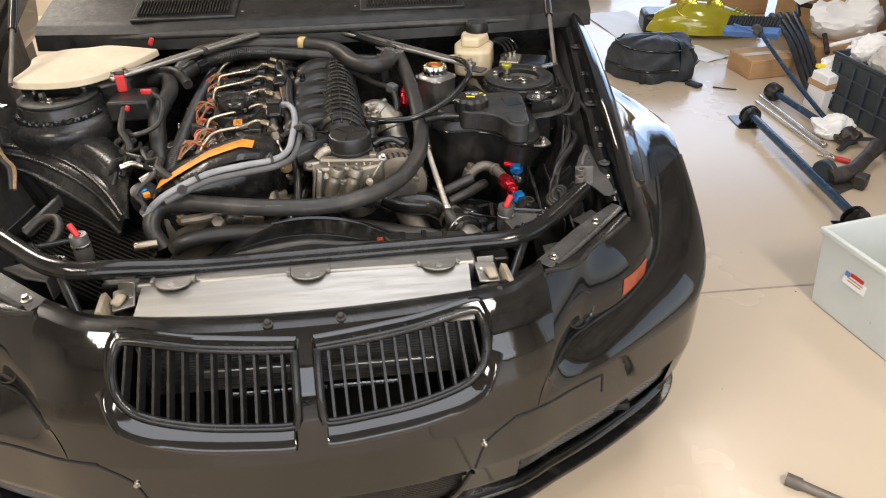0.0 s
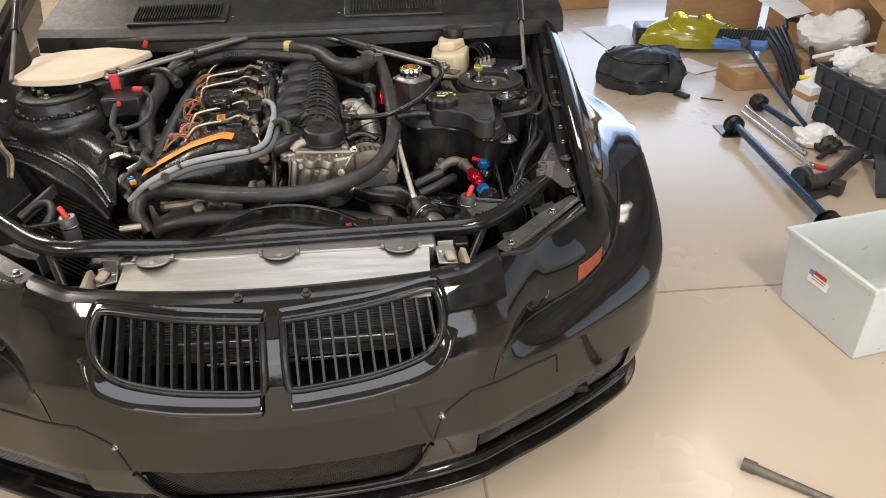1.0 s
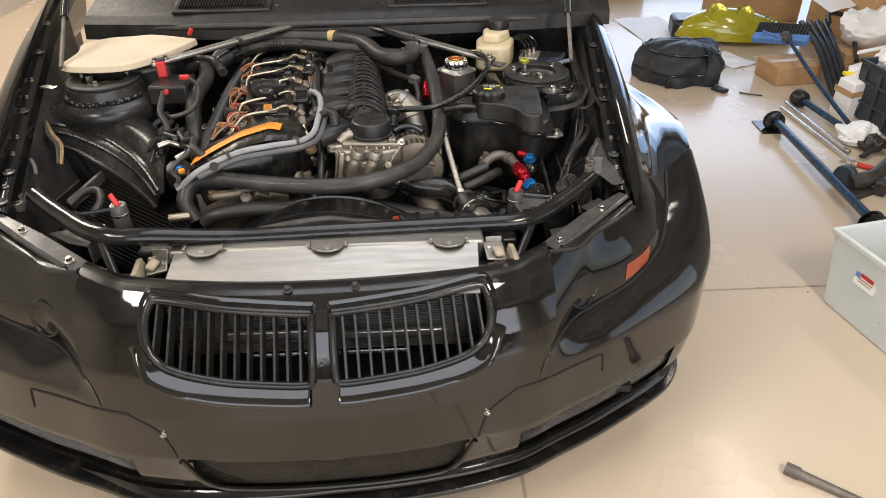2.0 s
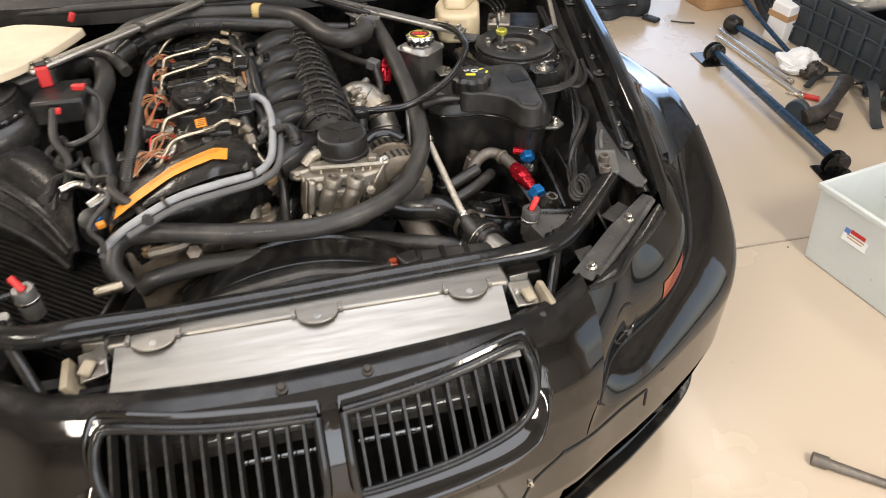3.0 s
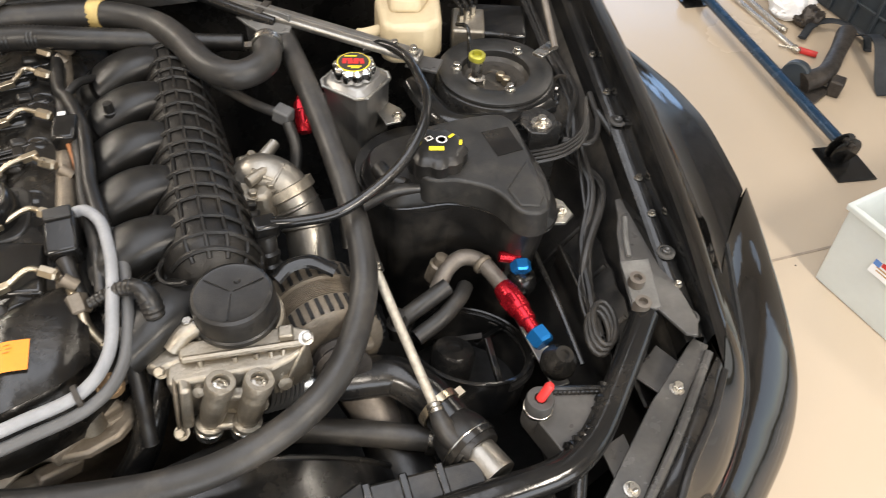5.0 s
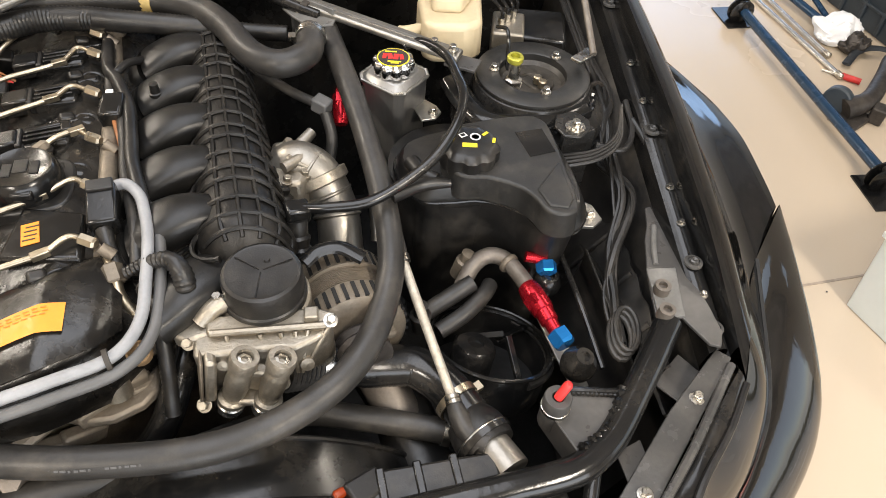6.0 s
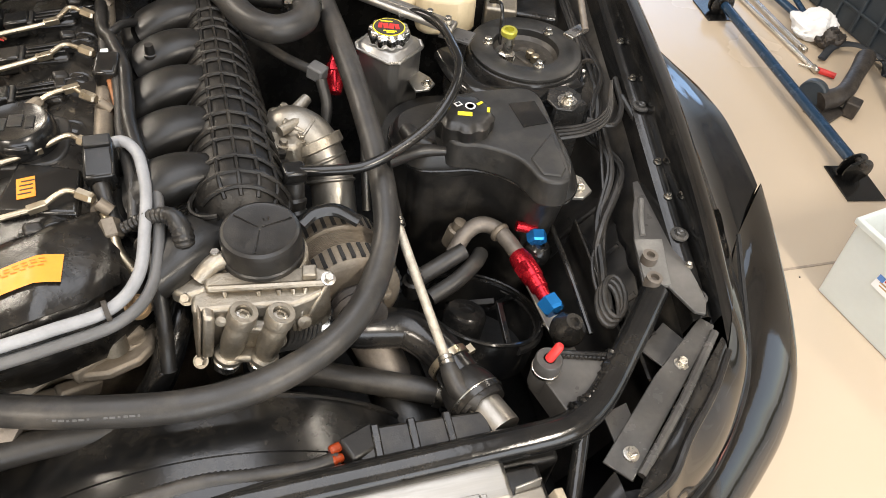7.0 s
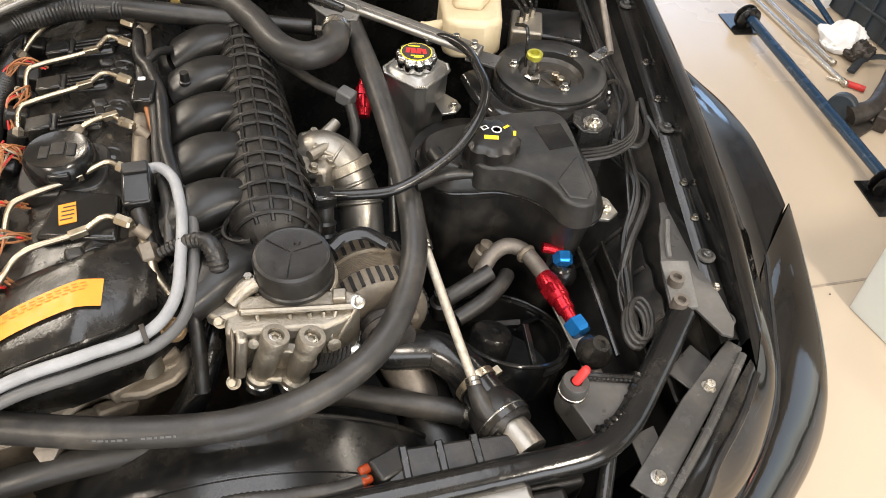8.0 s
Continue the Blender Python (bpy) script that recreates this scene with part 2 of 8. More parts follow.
def tube(points, radius, sides=14, n=8, bm=None, ribs=0.0, pitch=0.006, straight=False, caps=True, flat=1.0):
    """A swept hose or bar. radius: a number or one for each point. ribs: depth of corrugation."""
    bm = bm or bmesh.new()
    radii = radius if isinstance(radius, (list, tuple)) else [radius] * len(points)
    path = [np.array(q, float) for q in points] if straight else spline(points, n)
    rad = list(radii) if straight else [float(v[0]) for v in spline([(r, 0) for r in radii], n)]
    if ribs:
        seg = np.r_[0, np.cumsum([np.linalg.norm(b - a) for a, b in zip(path, path[1:])])]
        steps = np.arange(0, seg[-1], pitch / 2)
        rad = [float(np.interp(s, seg, rad)) + (ribs if i % 2 else 0) for i, s in enumerate(steps)]
        path = [np.array([np.interp(s, seg, [q[k] for q in path]) for k in range(3)]) for s in steps]
    rings, up = [], None
    for i, q in enumerate(path):
        d = Vector(path[min(i + 1, len(path) - 1)] - path[max(i - 1, 0)]).normalized()
        if up is None:
            up = d.orthogonal().normalized() if abs(d.z) > 0.9 else Vector((0, 0, 1))
        side = d.cross(up).normalized()
        up = side.cross(d).normalized()
        ring = []
        for k in range(sides):
            a = 2 * math.pi * k / sides
            ring.append(bm.verts.new(Vector(q) + rad[i] * (math.cos(a) * side + math.sin(a) * flat * up)))
        rings.append(ring)
    for a, b in zip(rings, rings[1:]):
        for k in range(sides):
            bm.faces.new((a[k], a[(k + 1) % sides], b[(k + 1) % sides], b[k]))
    if caps:
        bm.faces.new(rings[0][::-1])
        bm.faces.new(rings[-1])
    return bm


def lathe(profile, sides=24, m=None, bm=None, lobes=0, depth=0.0):
    """A turned body about z from (radius, height) pairs; lobes: scallops round the rim."""
    bm = bm or bmesh.new()
    rings, made = [], []
    for r, z in profile:
        ring = []
        for k in range(sides):
            a = 2 * math.pi * k / sides
            rr = r * (1 - depth * (0.5 + 0.5 * math.cos(lobes * a)) ** 2) if lobes else r
            ring.append(bm.verts.new((rr * math.cos(a), rr * math.sin(a), z)))
        rings.append(ring)
        made += ring
    for a, b in zip(rings, rings[1:]):
        for k in range(sides):
            bm.faces.new((a[k], a[(k + 1) % sides], b[(k + 1) % sides], b[k]))
    if profile[0][0] > 1e-4:
        bm.faces.new(rings[0][::-1])
    if profile[-1][0] > 1e-4:
        bm.faces.new(rings[-1])
    if m is not None:
        bmesh.ops.transform(bm, matrix=m, verts=made)
    return bm


def prism(poly, z0, z1, bm=None, shrink=1.0, m=None):
    """A flat outline pushed up from z0 to z1; shrink: scale of its top about its middle."""
    bm = bm or bmesh.new()
    cx, cy = sum(p[0] for p in poly) / len(poly), sum(p[1] for p in poly) / len(poly)
    low = [bm.verts.new((x, y, z0)) for x, y in poly]
    top = [bm.verts.new((cx + (x - cx) * shrink, cy + (y - cy) * shrink, z1)) for x, y in poly]
    bm.faces.new(low[::-1])
    bm.faces.new(top)
    for i in range(len(poly)):
        j = (i + 1) % len(poly)
        bm.faces.new((low[i], low[j], top[j], top[i]))
    if m is not None:
        bmesh.ops.transform(bm, matrix=m, verts=low + top)
    return bm


def sheet(fn, nu, nv, bm=None, keep=None, thick=0.0):
    """A surface fn(u, v) over the unit square; keep(u, v) says which faces stay."""
    bm = bm or bmesh.new()
    vs = [[bm.verts.new(fn(i / nu, j / nv)) for j in range(nv + 1)] for i in range(nu + 1)]
    for i in range(nu):
        for j in range(nv):
            if keep is None or keep((i + 0.5) / nu, (j + 0.5) / nv):
                bm.faces.new((vs[i][j], vs[i + 1][j], vs[i + 1][j + 1], vs[i][j + 1]))
    loose = [v for v in bm.verts if not v.link_faces]
    bmesh.ops.delete(bm, geom=loose, context="VERTS")
    if thick:
        bmesh.ops.recalc_face_normals(bm, faces=bm.faces)
        bmesh.ops.solidify(bm, geom=bm.faces[:], thickness=thick)
    return bm


def toward(a, b):
    """A pose at a whose z axis points to b."""
    d = Vector(b) - Vector(a)
    return Matrix.Translation(a) @ d.to_track_quat("Z", "Y").to_matrix().to_4x4()


def mirrored(bm):
    for v in bm.verts:
        v.co = across(v.co)
    bmesh.ops.reverse_faces(bm, faces=bm.faces)
    return bm


CX, SKEW, LEAN = 0.0, radians(3.5), radians(2.0)  # the car's middle, its turn to the garage's axes, and its lean


def across(q, side=-1):
    """The same place on the car's other side (side -1) or the place itself (side 1)."""
    q = Vector(q)
    if side > 0:
        return q
    n = Vector((math.cos(SKEW) * math.cos(LEAN), math.sin(SKEW) * math.cos(LEAN), -math.sin(LEAN)))
    return q - 2 * n.dot(q - Vector((CX, 0, 0.68))) * n


def plain_mesh(name, bm, mat, smooth=True):
    me = bpy.data.meshes.new(name)
    bmesh.ops.recalc_face_normals(bm, faces=bm.faces)
    bm.to_mesh(me)
    bm.free()
    me.materials.append(M[mat])
    if smooth:
        me.polygons.foreach_set("use_smooth", [True] * len(me.polygons))
        me.set_sharp_from_angle(angle=radians(38))
    return me


def bolt_mesh(name, r, h, mat):
    bm = lathe([(r * 1.5, 0), (r * 1.5, h * 0.22), (r * 1.15, h * 0.25), (r * 1.15, h * 0.3)], 18)
    lathe([(r, h * 0.3), (r, h * 0.92), (r * 0.86, h)], 6, bm=bm)
    return plain_mesh(name, bm, mat, smooth=False)


BOLT = bolt_mesh("flange_bolt", 0.0055, 0.010, "steel")
BIGBOLT = bolt_mesh("large_flange_bolt", 0.0066, 0.011, "steel")
SMALLBOLT = bolt_mesh("small_bolt", 0.0042, 0.007, "steel")
CASTBOLT = bolt_mesh("dull_flange_bolt", 0.0058, 0.010, "cast")
DARKBOLT = bolt_mesh("dark_bolt", 0.006, 0.010, "rust")


def clamp(at, to, r, parent, width=0.009, mat="steel"):
    """A worm-drive band round a hose at a point, with its screw housing."""
    m = toward(at, to)
    bm = lathe([(r, -width / 2), (r + 0.0015, -width / 2), (r + 0.0015, width / 2), (r, width / 2)], 20, m)
    box(0.014, 0.008, width * 1.1, (r + 0.004, 0, 0), bm=bm)
    made = [v for v in bm.verts][-8:]
    bmesh.ops.transform(bm, matrix=m, verts=made)
    return part("hose_clamp", bm, mat, parent)

# ---- garage ----
X0, X1, Y0, Y1, ZC = -3.2, 5.2, -3.6, 6.0, 2.75
bm = box(X1 - X0, Y1 - Y0, 0.12, ((X0 + X1) / 2, (Y0 + Y1) / 2, -0.06))
tagged(part("floor", bm, "floor", smooth=False), "glossy beige epoxy-coated concrete garage floor", "floor", kind="structure")
# The hole over the bay is added to let the top light through.
bm = bmesh.new()
for cx0, cx1, cy0, cy1 in ((X0, -0.6, Y0, Y1), (0.8, X1, Y0, Y1), (-0.6, 0.8, Y0, -0.75), (-0.6, 0.8, 1.65, Y1)):
    box(cx1 - cx0, cy1 - cy0, 0.1, ((cx0 + cx1) / 2, (cy0 + cy1) / 2, ZC + 0.05), bm=bm)
tagged(part("ceiling", bm, "ceiling", smooth=False), "grey garage ceiling board with an added, unseen opening over the bay", "ceiling", kind="structure")
WALLS = (("wall_west", 0.12, Y1 - Y0, X0 - 0.06, (Y0 + Y1) / 2),)
for name, sx, sy, x, y in WALLS:
    tagged(part(name, box(sx, sy, ZC, (x, y, ZC / 2)), "wall", smooth=False), "plain beige painted garage wall", "wall", kind="structure")
bm = box(0.12, 0.9, ZC, (X1 + 0.06, Y0 + 0.45, ZC / 2))
box(0.12, Y1 + 0.1, ZC, (X1 + 0.06, (Y1 - 0.1) / 2, ZC / 2), bm=bm)
box(0.12, 2.6, ZC - 2.3, (X1 + 0.06, -1.4, (ZC + 2.3) / 2), bm=bm)
tagged(part("wall_east", bm, "wall", smooth=False), "beige garage wall with an unseen door opening, added for the side light", "wall", kind="structure")
bm = box(1.8, 0.12, ZC, (-2.3, Y0 - 0.06, ZC / 2))
box(2.0, 0.12, ZC, (4.2, Y0 - 0.06, ZC / 2), bm=bm)
box(4.6, 0.12, ZC - 2.3, (0.9, Y0 - 0.06, (ZC + 2.3) / 2), bm=bm)
tagged(part("wall_south", bm, "wall", smooth=False), "beige garage wall round the open garage door", "wall", kind="structure")
bm = box(5.0, 0.12, ZC, (-0.7, Y1 + 0.06, ZC / 2))
box(0.4, 0.12, ZC, (5.0, Y1 + 0.06, ZC / 2), bm=bm)
box(3.0, 0.12, ZC - 2.3, (3.3, Y1 + 0.06, (ZC + 2.3) / 2), bm=bm)
box(3.0, 0.12, 0.3, (3.3, Y1 + 0.06, 0.15), bm=bm)
tagged(part("wall_north", bm, "wall", smooth=False), "beige garage wall with a wide daylit opening", "wall", kind="structure")
for name, sx, sy, x, y in (("floor_joint_1", X1 - X0, 0.007, (X0 + X1) / 2, 0.785), ("floor_joint_2", 0.007, Y1 - Y0, 0.43, (Y0 + Y1) / 2)):
    tagged(part(name, box(sx, sy, 0.003, (x, y, 0.0005)), "joint", smooth=False), "thin brown joint line in the floor", "floor joint", kind="structure")

for lx, ly, watts in LAMPS:
    lamp = thing("unseen_ceiling_lamp", "white batten ceiling lamp, added out of view under the ceiling", "lamp", (lx, ly, ZC), "ceiling lamps")
    part("housing", box(0.16, 1.22, 0.05, (lx, ly, ZC - 0.025)), "lamp", lamp, bevel=0.008)

# ---- car body: front bumper, fenders, headlights, kidney grilles, engine bay shell ----
car = thing("car", "black sedan front with its bonnet off and engine bay open", "car", (CX, 0.8, 0.0))

PLAN = spline([(0, -0.165), (0.1, -0.159), (0.2, -0.147), (0.315, -0.126), (0.42, -0.095), (0.51, -0.047), (0.605, 0.002), (0.69, 0.053),
               (0.77, 0.105), (0.835, 0.156), (0.873, 0.205), (0.894, 0.25), (0.906, 0.30), (0.913, 0.35), (0.9165, 0.40), (0.9170, 0.45), (0.9175, 0.516)], 6)
PX, PY = np.array([p[0] for p in PLAN]), np.array([p[1] for p in PLAN])
ARC = np.r_[0, np.cumsum(np.hypot(np.diff(PX), np.diff(PY)))]
LEN = float(ARC[-1])
OFF_Z = [0.19, 0.22, 0.27, 0.34, 0.45, 0.54, 0.59, 0.63, 0.66, 0.68, 0.695]
OFF_Y = [0.050, 0.030, 0.012, 0.0, 0.0, 0.010, 0.026, 0.050, 0.075, 0.098, 0.122]

def skin(s, z, inset=0.0):
    """The bumper's outer surface at the arc length s from the middle (minus: the other side) and height z."""
    a = min(abs(s), LEN)
    x, y = float(np.interp(a, ARC, PX)), float(np.interp(a, ARC, PY))
    x2, y2 = float(np.interp(min(a + 0.02, LEN), ARC, PX)), float(np.interp(min(a + 0.02, LEN), ARC, PY))
    x1, y1 = float(np.interp(max(a - 0.02, 0), ARC, PX)), float(np.interp(max(a - 0.02, 0), ARC, PY))
    d = Vector((x2 - x1, y2 - y1, 0)).normalized()
    n = Vector((-d.y, d.x, 0))
    w = min(1, max(0, (a - 0.55) / 0.10))
    w = w * w * (3 - 2 * w)
    off = float(np.interp(z, OFF_Z, OFF_Y)) * (1 - w) + float(np.interp(z, OFF_Z[:4], OFF_Y[:4])) * w + inset
    q = Vector((x, y, z)) + n * off
    mid = (-q.y * math.tan(SKEW) + (z - 0.68) * math.tan(LEAN)) * max(0, 1 - a / 0.25) ** 2
    return across((CX + q.x + mid, q.y, z), 1 if s >= 0 else -1)


def arc_at(x):
    return float(np.interp(x, PX, ARC))


S_NOSE, S_LOW = arc_at(0.50), arc_at(0.425)
SHOULDER = ([S_LOW, arc_at(0.51), arc_at(0.605), arc_at(0.69), arc_at(0.77), arc_at(0.835), arc_at(0.873), arc_at(0.894), arc_at(0.906), arc_at(0.913), arc_at(0.9165), arc_at(0.9170), LEN],
            [0.455, 0.466, 0.470, 0.470, 0.470, 0.476, 0.500, 0.522, 0.548, 0.574, 0.600, 0.630, 0.662])


def nose_edge(s):
    return float(np.interp(abs(s), [0, S_NOSE - 0.1, S_NOSE], [0.680, 0.676, 0.682]))


def top_edge(s):
    """Upper edge of the bumper: under the nose, then along the shoulder below the headlight."""
    a = abs(s)
    if a < S_LOW:
        return float(np.interp(a, [S_LOW - 0.07, S_LOW], [0.55, 0.455]))
    return float(np.interp(a, *SHOULDER))


# kidney outline in (distance from the middle, height)
KID = spline([(0.024, 0.656), (0.10, 0.659), (0.20, 0.663), (0.312, 0.670), (0.332, 0.660), (0.334, 0.632), (0.322, 0.596), (0.285, 0.565),
              (0.20, 0.547), (0.10, 0.540), (0.040, 0.537), (0.024, 0.546), (0.022, 0.60)], 5)


def inside(px, pz, poly):
    hit = False
    for (x1, z1), (x2, z2) in zip([(p[0], p[1]) for p in poly], [(p[0], p[1]) for p in poly[1:] + poly[:1]]):
        if (z1 > pz) != (z2 > pz) and px < (x2 - x1) * (pz - z1) / (z2 - z1) + x1:
            hit = not hit
    return hit


def mouth(a, z):
    """The lower meshed opening, with slanted cheeks."""
    return 0.215 < z < 0.335 + 0.02 * a and a < 0.275 - 0.5 * (0.30 - z) * (z < 0.30) + 0.12 * max(0, z - 0.30)


def brow(a, z):
    """The side mesh slot beside the mouth."""
    return 0.40 < a < 0.86 and 0.245 + 0.05 * (a - 0.40) < z < 0.318 + 0.055 * (a - 0.40)


def bumper_keep(a, z):
    return not inside(a, z, KID) and not mouth(a, z) and not brow(a, z)


Z_LOW = 0.20
bm = bmesh.new()
NU, NV = 330, 84


def bump_fn(u, v):
    s = (2 * u - 1) * LEN
    return skin(s, Z_LOW + v * (top_edge(s) - Z_LOW))


def bump_keep(u, v):
    s = (2 * u - 1) * LEN
    return bumper_keep(abs(s), Z_LOW + v * (top_edge(s) - Z_LOW))


bumper = part("front_bumper", sheet(bump_fn, NU, NV, bm, bump_keep), "paint", car, "glossy black painted front bumper with panel seams")
def nose_at(u, v):
    """Arc length and height on the nose, whose sides lean outwards."""
    s = (2 * u - 1) * (S_LOW + (S_NOSE - S_LOW) * v)
    low = top_edge(min(abs(s), S_LOW))
    return s, low + v * (nose_edge(s) - low)


def nose_fn(u, v):
    return skin(*nose_at(u, v))


def nose_keep(u, v):
    s, z = nose_at(u, v)
    return bumper_keep(abs(s), z)


part("grille_surround", sheet(nose_fn, 130, 26, bmesh.new(), nose_keep), "paint", car, "glossy black painted nose round the grilles")
# upper lip rolled back behind the nose
bm = sheet(lambda u, v: skin((2 * u - 1) * S_NOSE, nose_edge((2 * u - 1) * S_NOSE) - 0.004 * v * v) + Vector((0, 0.055 * v, 0.004 * math.sin(v * 3.1))), 80, 6, thick=0.003)
part("nose_panel", bm, "gloss_plastic", car, "shiny black nose panel with bolts")
for bx, by, bz in ((-0.366, -0.019, 0.680), (-0.057, -0.059, 0.694), (0.068, -0.048, 0.688), (0.360, 0.008, 0.676)):
    piece("nose_bolt", DARKBOLT, pose(bx, by - 0.004, bz - 0.006, 12, 0, 0), car)
# seams in the paint: thin dark grooves
SEAMS = [[(0.425, 0.455), (0.375, 0.452)], [(0.375, 0.452), (0.335, 0.425), (0.315, 0.40), (0.298, 0.345)],
         [(0.375, 0.455), (0.55, 0.452), (0.575, 0.450)], [(0.575, 0.450), (0.58, 0.40)]]
for side in (1, -1):
    for seam in SEAMS:
        pts = [skin(side * arc_at(x), z, -0.0004) for x, z in spline(seam, 6)]
        part("panel_seam", tube(pts, 0.0022, 6, straight=True), "dark", car)
    for x, z in ((0.315, 0.409),):
        q = skin(side * arc_at(x), z)
        piece("bumper_screw", SMALLBOLT, toward(q, q + Vector((side * 0.3, -1, 0.05))), car)

# kidney grilles
for side in (1, -1):
    def kp(a, z, inset=0.0):
        return skin(side * arc_at(a), z, inset)
    name = "kidney_grille"
    ring = [kp(p[0], p[1], -0.004) for p in KID]
    kid = part(name, tube(ring + ring[:1], 0.0085, 10, straight=True, caps=False), "gloss_plastic", car, "shiny black kidney grille with upright slats")
    outer = []
    for p in KID:
        outer.append((p[0] + 0.012 * (1 if p[0] > 0.17 else -0.35), p[1]))
    low = [i for i, p in enumerate(KID) if p[1] < 0.615 and p[0] > 0.026]

    def chin(u, v):
        i = low[0] + u * (len(low) - 1)
        a, b = KID[int(i)], KID[min(int(i) + 1, len(KID) - 1)]
        f_ = i - int(i)
        px, pz = a[0] + (b[0] - a[0]) * f_, a[1] + (b[1] - a[1]) * f_
        ox, oz = (0.032 * math.sin(min(1, max(0, (px - 0.15) / 0.17)) * 1.57), -0.050 * math.cos(min(1, max(0, (px - 0.15) / 0.17)) * 1.3))
        return kp(px + ox * v, pz + oz * v ** 1.6, -0.036 * min(1, u / 0.25) ** 0.7 * math.sin(math.pi * min(1, v ** 1.35)) - 0.001)
    part("outer_frame", tube([kp(p[0] + (0.013 if p[0] > 0.17 else -0.004), p[1] + (0.010 if p[1] > 0.60 else -0.008), 0.002) for p in KID + KID[:1]], 0.005, 8, straight=True, caps=False), "paint", kid)
    part("chin", sheet(chin, 40, 12), "paint", kid, "glossy black lower grille surround")
    bar = plain_mesh("slat", box(0.0045, 0.022, 1.0), "plastic", smooth=False)
    for k in range(12):
        a = 0.044 + k * 0.0245
        zs = [z for z in np.arange(0.52, 0.69, 0.002) if inside(a, z, KID)]
        lo, hi = kp(a, zs[0] - 0.004, 0.004), kp(a, zs[-1] + 0.004, 0.004)
        d = hi - lo
        piece("slat", bar, toward((lo + hi) / 2, hi) @ Matrix.Diagonal((1, 1, d.length, 1)), kid)

# oil-cooler fins and duct behind the grilles
core = part("cooler_core", box(0.62, 0.02, 0.18, (CX, 0.012, 0.58)), "dark", car, "dark finned cooler behind the grilles", smooth=False)
blade = plain_mesh("fin", box(0.62, 0.022, 0.0022), "fins", smooth=False)
for k in range(26):
    piece("fin", blade, pose(CX, -0.004, 0.50 + k * 0.0065), core)
part("duct_back", box(0.9, 0.01, 0.45, (CX, 0.03, 0.43)), "dark", car)
part("duct_strip", box(0.20, 0.008, 0.020, (0.13, -0.035, 0.553), turn=(20, 0, 0)), "welded", car, "bare aluminium strip behind the grille", bevel=0.002)
part("duct_strip", box(0.20, 0.008, 0.026, (-0.10, -0.030, 0.556), turn=(20, 0, 0)), "welded", car, bevel=0.002)
bm = bmesh.new()
for k in range(14):
    box(0.010, 0.004, 0.006, (-0.14 + k * 0.0125, -0.06, 0.527), bm=bm)
    box(0.010, 0.004, 0.006, (0.045 + k * 0.0085, -0.06, 0.527), bm=bm)
part("fin_row", bm, "silverrod", car, smooth=False)

# wire mesh in the lower openings
def lattice(a0, a1, z0, z1, side, keep):
    bm = bmesh.new()
    step, w = 0.0095, 0.0012
    pts = lambda a, z: skin(side * math.copysign(arc_at(min(abs(a), 0.9)), a), z, 0.016)
    for tilt in (1, -1):
        n = int((a1 - a0 + (z1 - z0)) / step)
        for k in range(n):
            base = a0 - (z1 - z0) * (tilt > 0) + k * step
            run = []
            for j in range(9):
                z = z0 + (z1 - z0) * j / 8
                a = base + tilt * (z - z0) + (z1 - z0) * (tilt < 0) * 1.0 - (0 if tilt > 0 else 0)
                if a0 <= a <= a1 and keep(a, z):
                    run.append(pts(a, z))
                elif len(run) > 1:
                    break
            if len(run) > 1:
                tube(run, w, 4, straight=True, bm=bm, caps=False)
    return bm


for side in (1, -1):
    if side > 0:
        m1 = part("mesh_insert", lattice(-0.30, 0.30, 0.20, 0.35, side, lambda a, z: True), "mesh", car, "dark wire mesh in the lower opening")
        m1["kind"] = "stuff"
    m2 = part("mesh_insert", lattice(0.40, 0.86, 0.24, 0.345, side, lambda a, z: True), "mesh", car)
    m2["kind"] = "stuff"
    # Near-black sheet added as the shade behind the mesh.
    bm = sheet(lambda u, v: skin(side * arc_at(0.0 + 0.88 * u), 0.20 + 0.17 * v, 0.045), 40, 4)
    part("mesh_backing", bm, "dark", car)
    # rolled edge of the mouth
    edge = spline([(0.0, 0.214), (0.15, 0.214), (0.225, 0.222), (0.262, 0.262), (0.292, 0.335)], 6)
    part("mouth_edge", tube([skin(side * arc_at(p[0]), p[1], -0.001) for p in edge], 0.006, 8, straight=True), "paint", car)

# splitter
def lip(u, v):
    s = (2 * u - 1) * LEN
    q = skin(s, 0.20, -0.05 + 0.025)
    r = skin(s, 0.20, 0.10)
    return q.lerp(r, v) + Vector((0, 0, -0.035 + 0.012 * v))


part("splitter", sheet(lip, 120, 4, thick=0.016), "gloss_plastic", car, "glossy black splitter lip under the bumper", bevel=0.003)
def lip2(u, v):
    s = (2 * u - 1) * LEN
    q = skin(s, 0.20, 0.002 - 0.014 * math.sin(v * math.pi))
    return Vector((q.x, q.y, 0.178 + 0.03 * v))
part("lower_lip", sheet(lip2, 120, 5), "paint", car)

# the fenders' guide lines
def table(a, b):
    """A smooth curve through the values b at the places a, as two dense arrays."""
    p = np.array(spline(list(zip(a, b)), 8))
    return p[:, 0], p[:, 1]


EDGE_Y = [0.217, 0.30, 0.40, 0.50, 0.60, 0.80, 1.0, 1.3, 1.75]
EDGE_X = table(EDGE_Y, [0.680, 0.682, 0.686, 0.691, 0.702, 0.723, 0.743, 0.770, 0.800])
EDGE_Z = table(EDGE_Y, [0.677, 0.726, 0.776, 0.811, 0.834, 0.868, 0.900, 0.940, 0.990])
LIP_Y = [0.217, 0.43, 0.516, 0.60, 0.70, 0.80, 0.85, 0.90, 0.95, 1.0, 1.1, 1.2, 1.75]
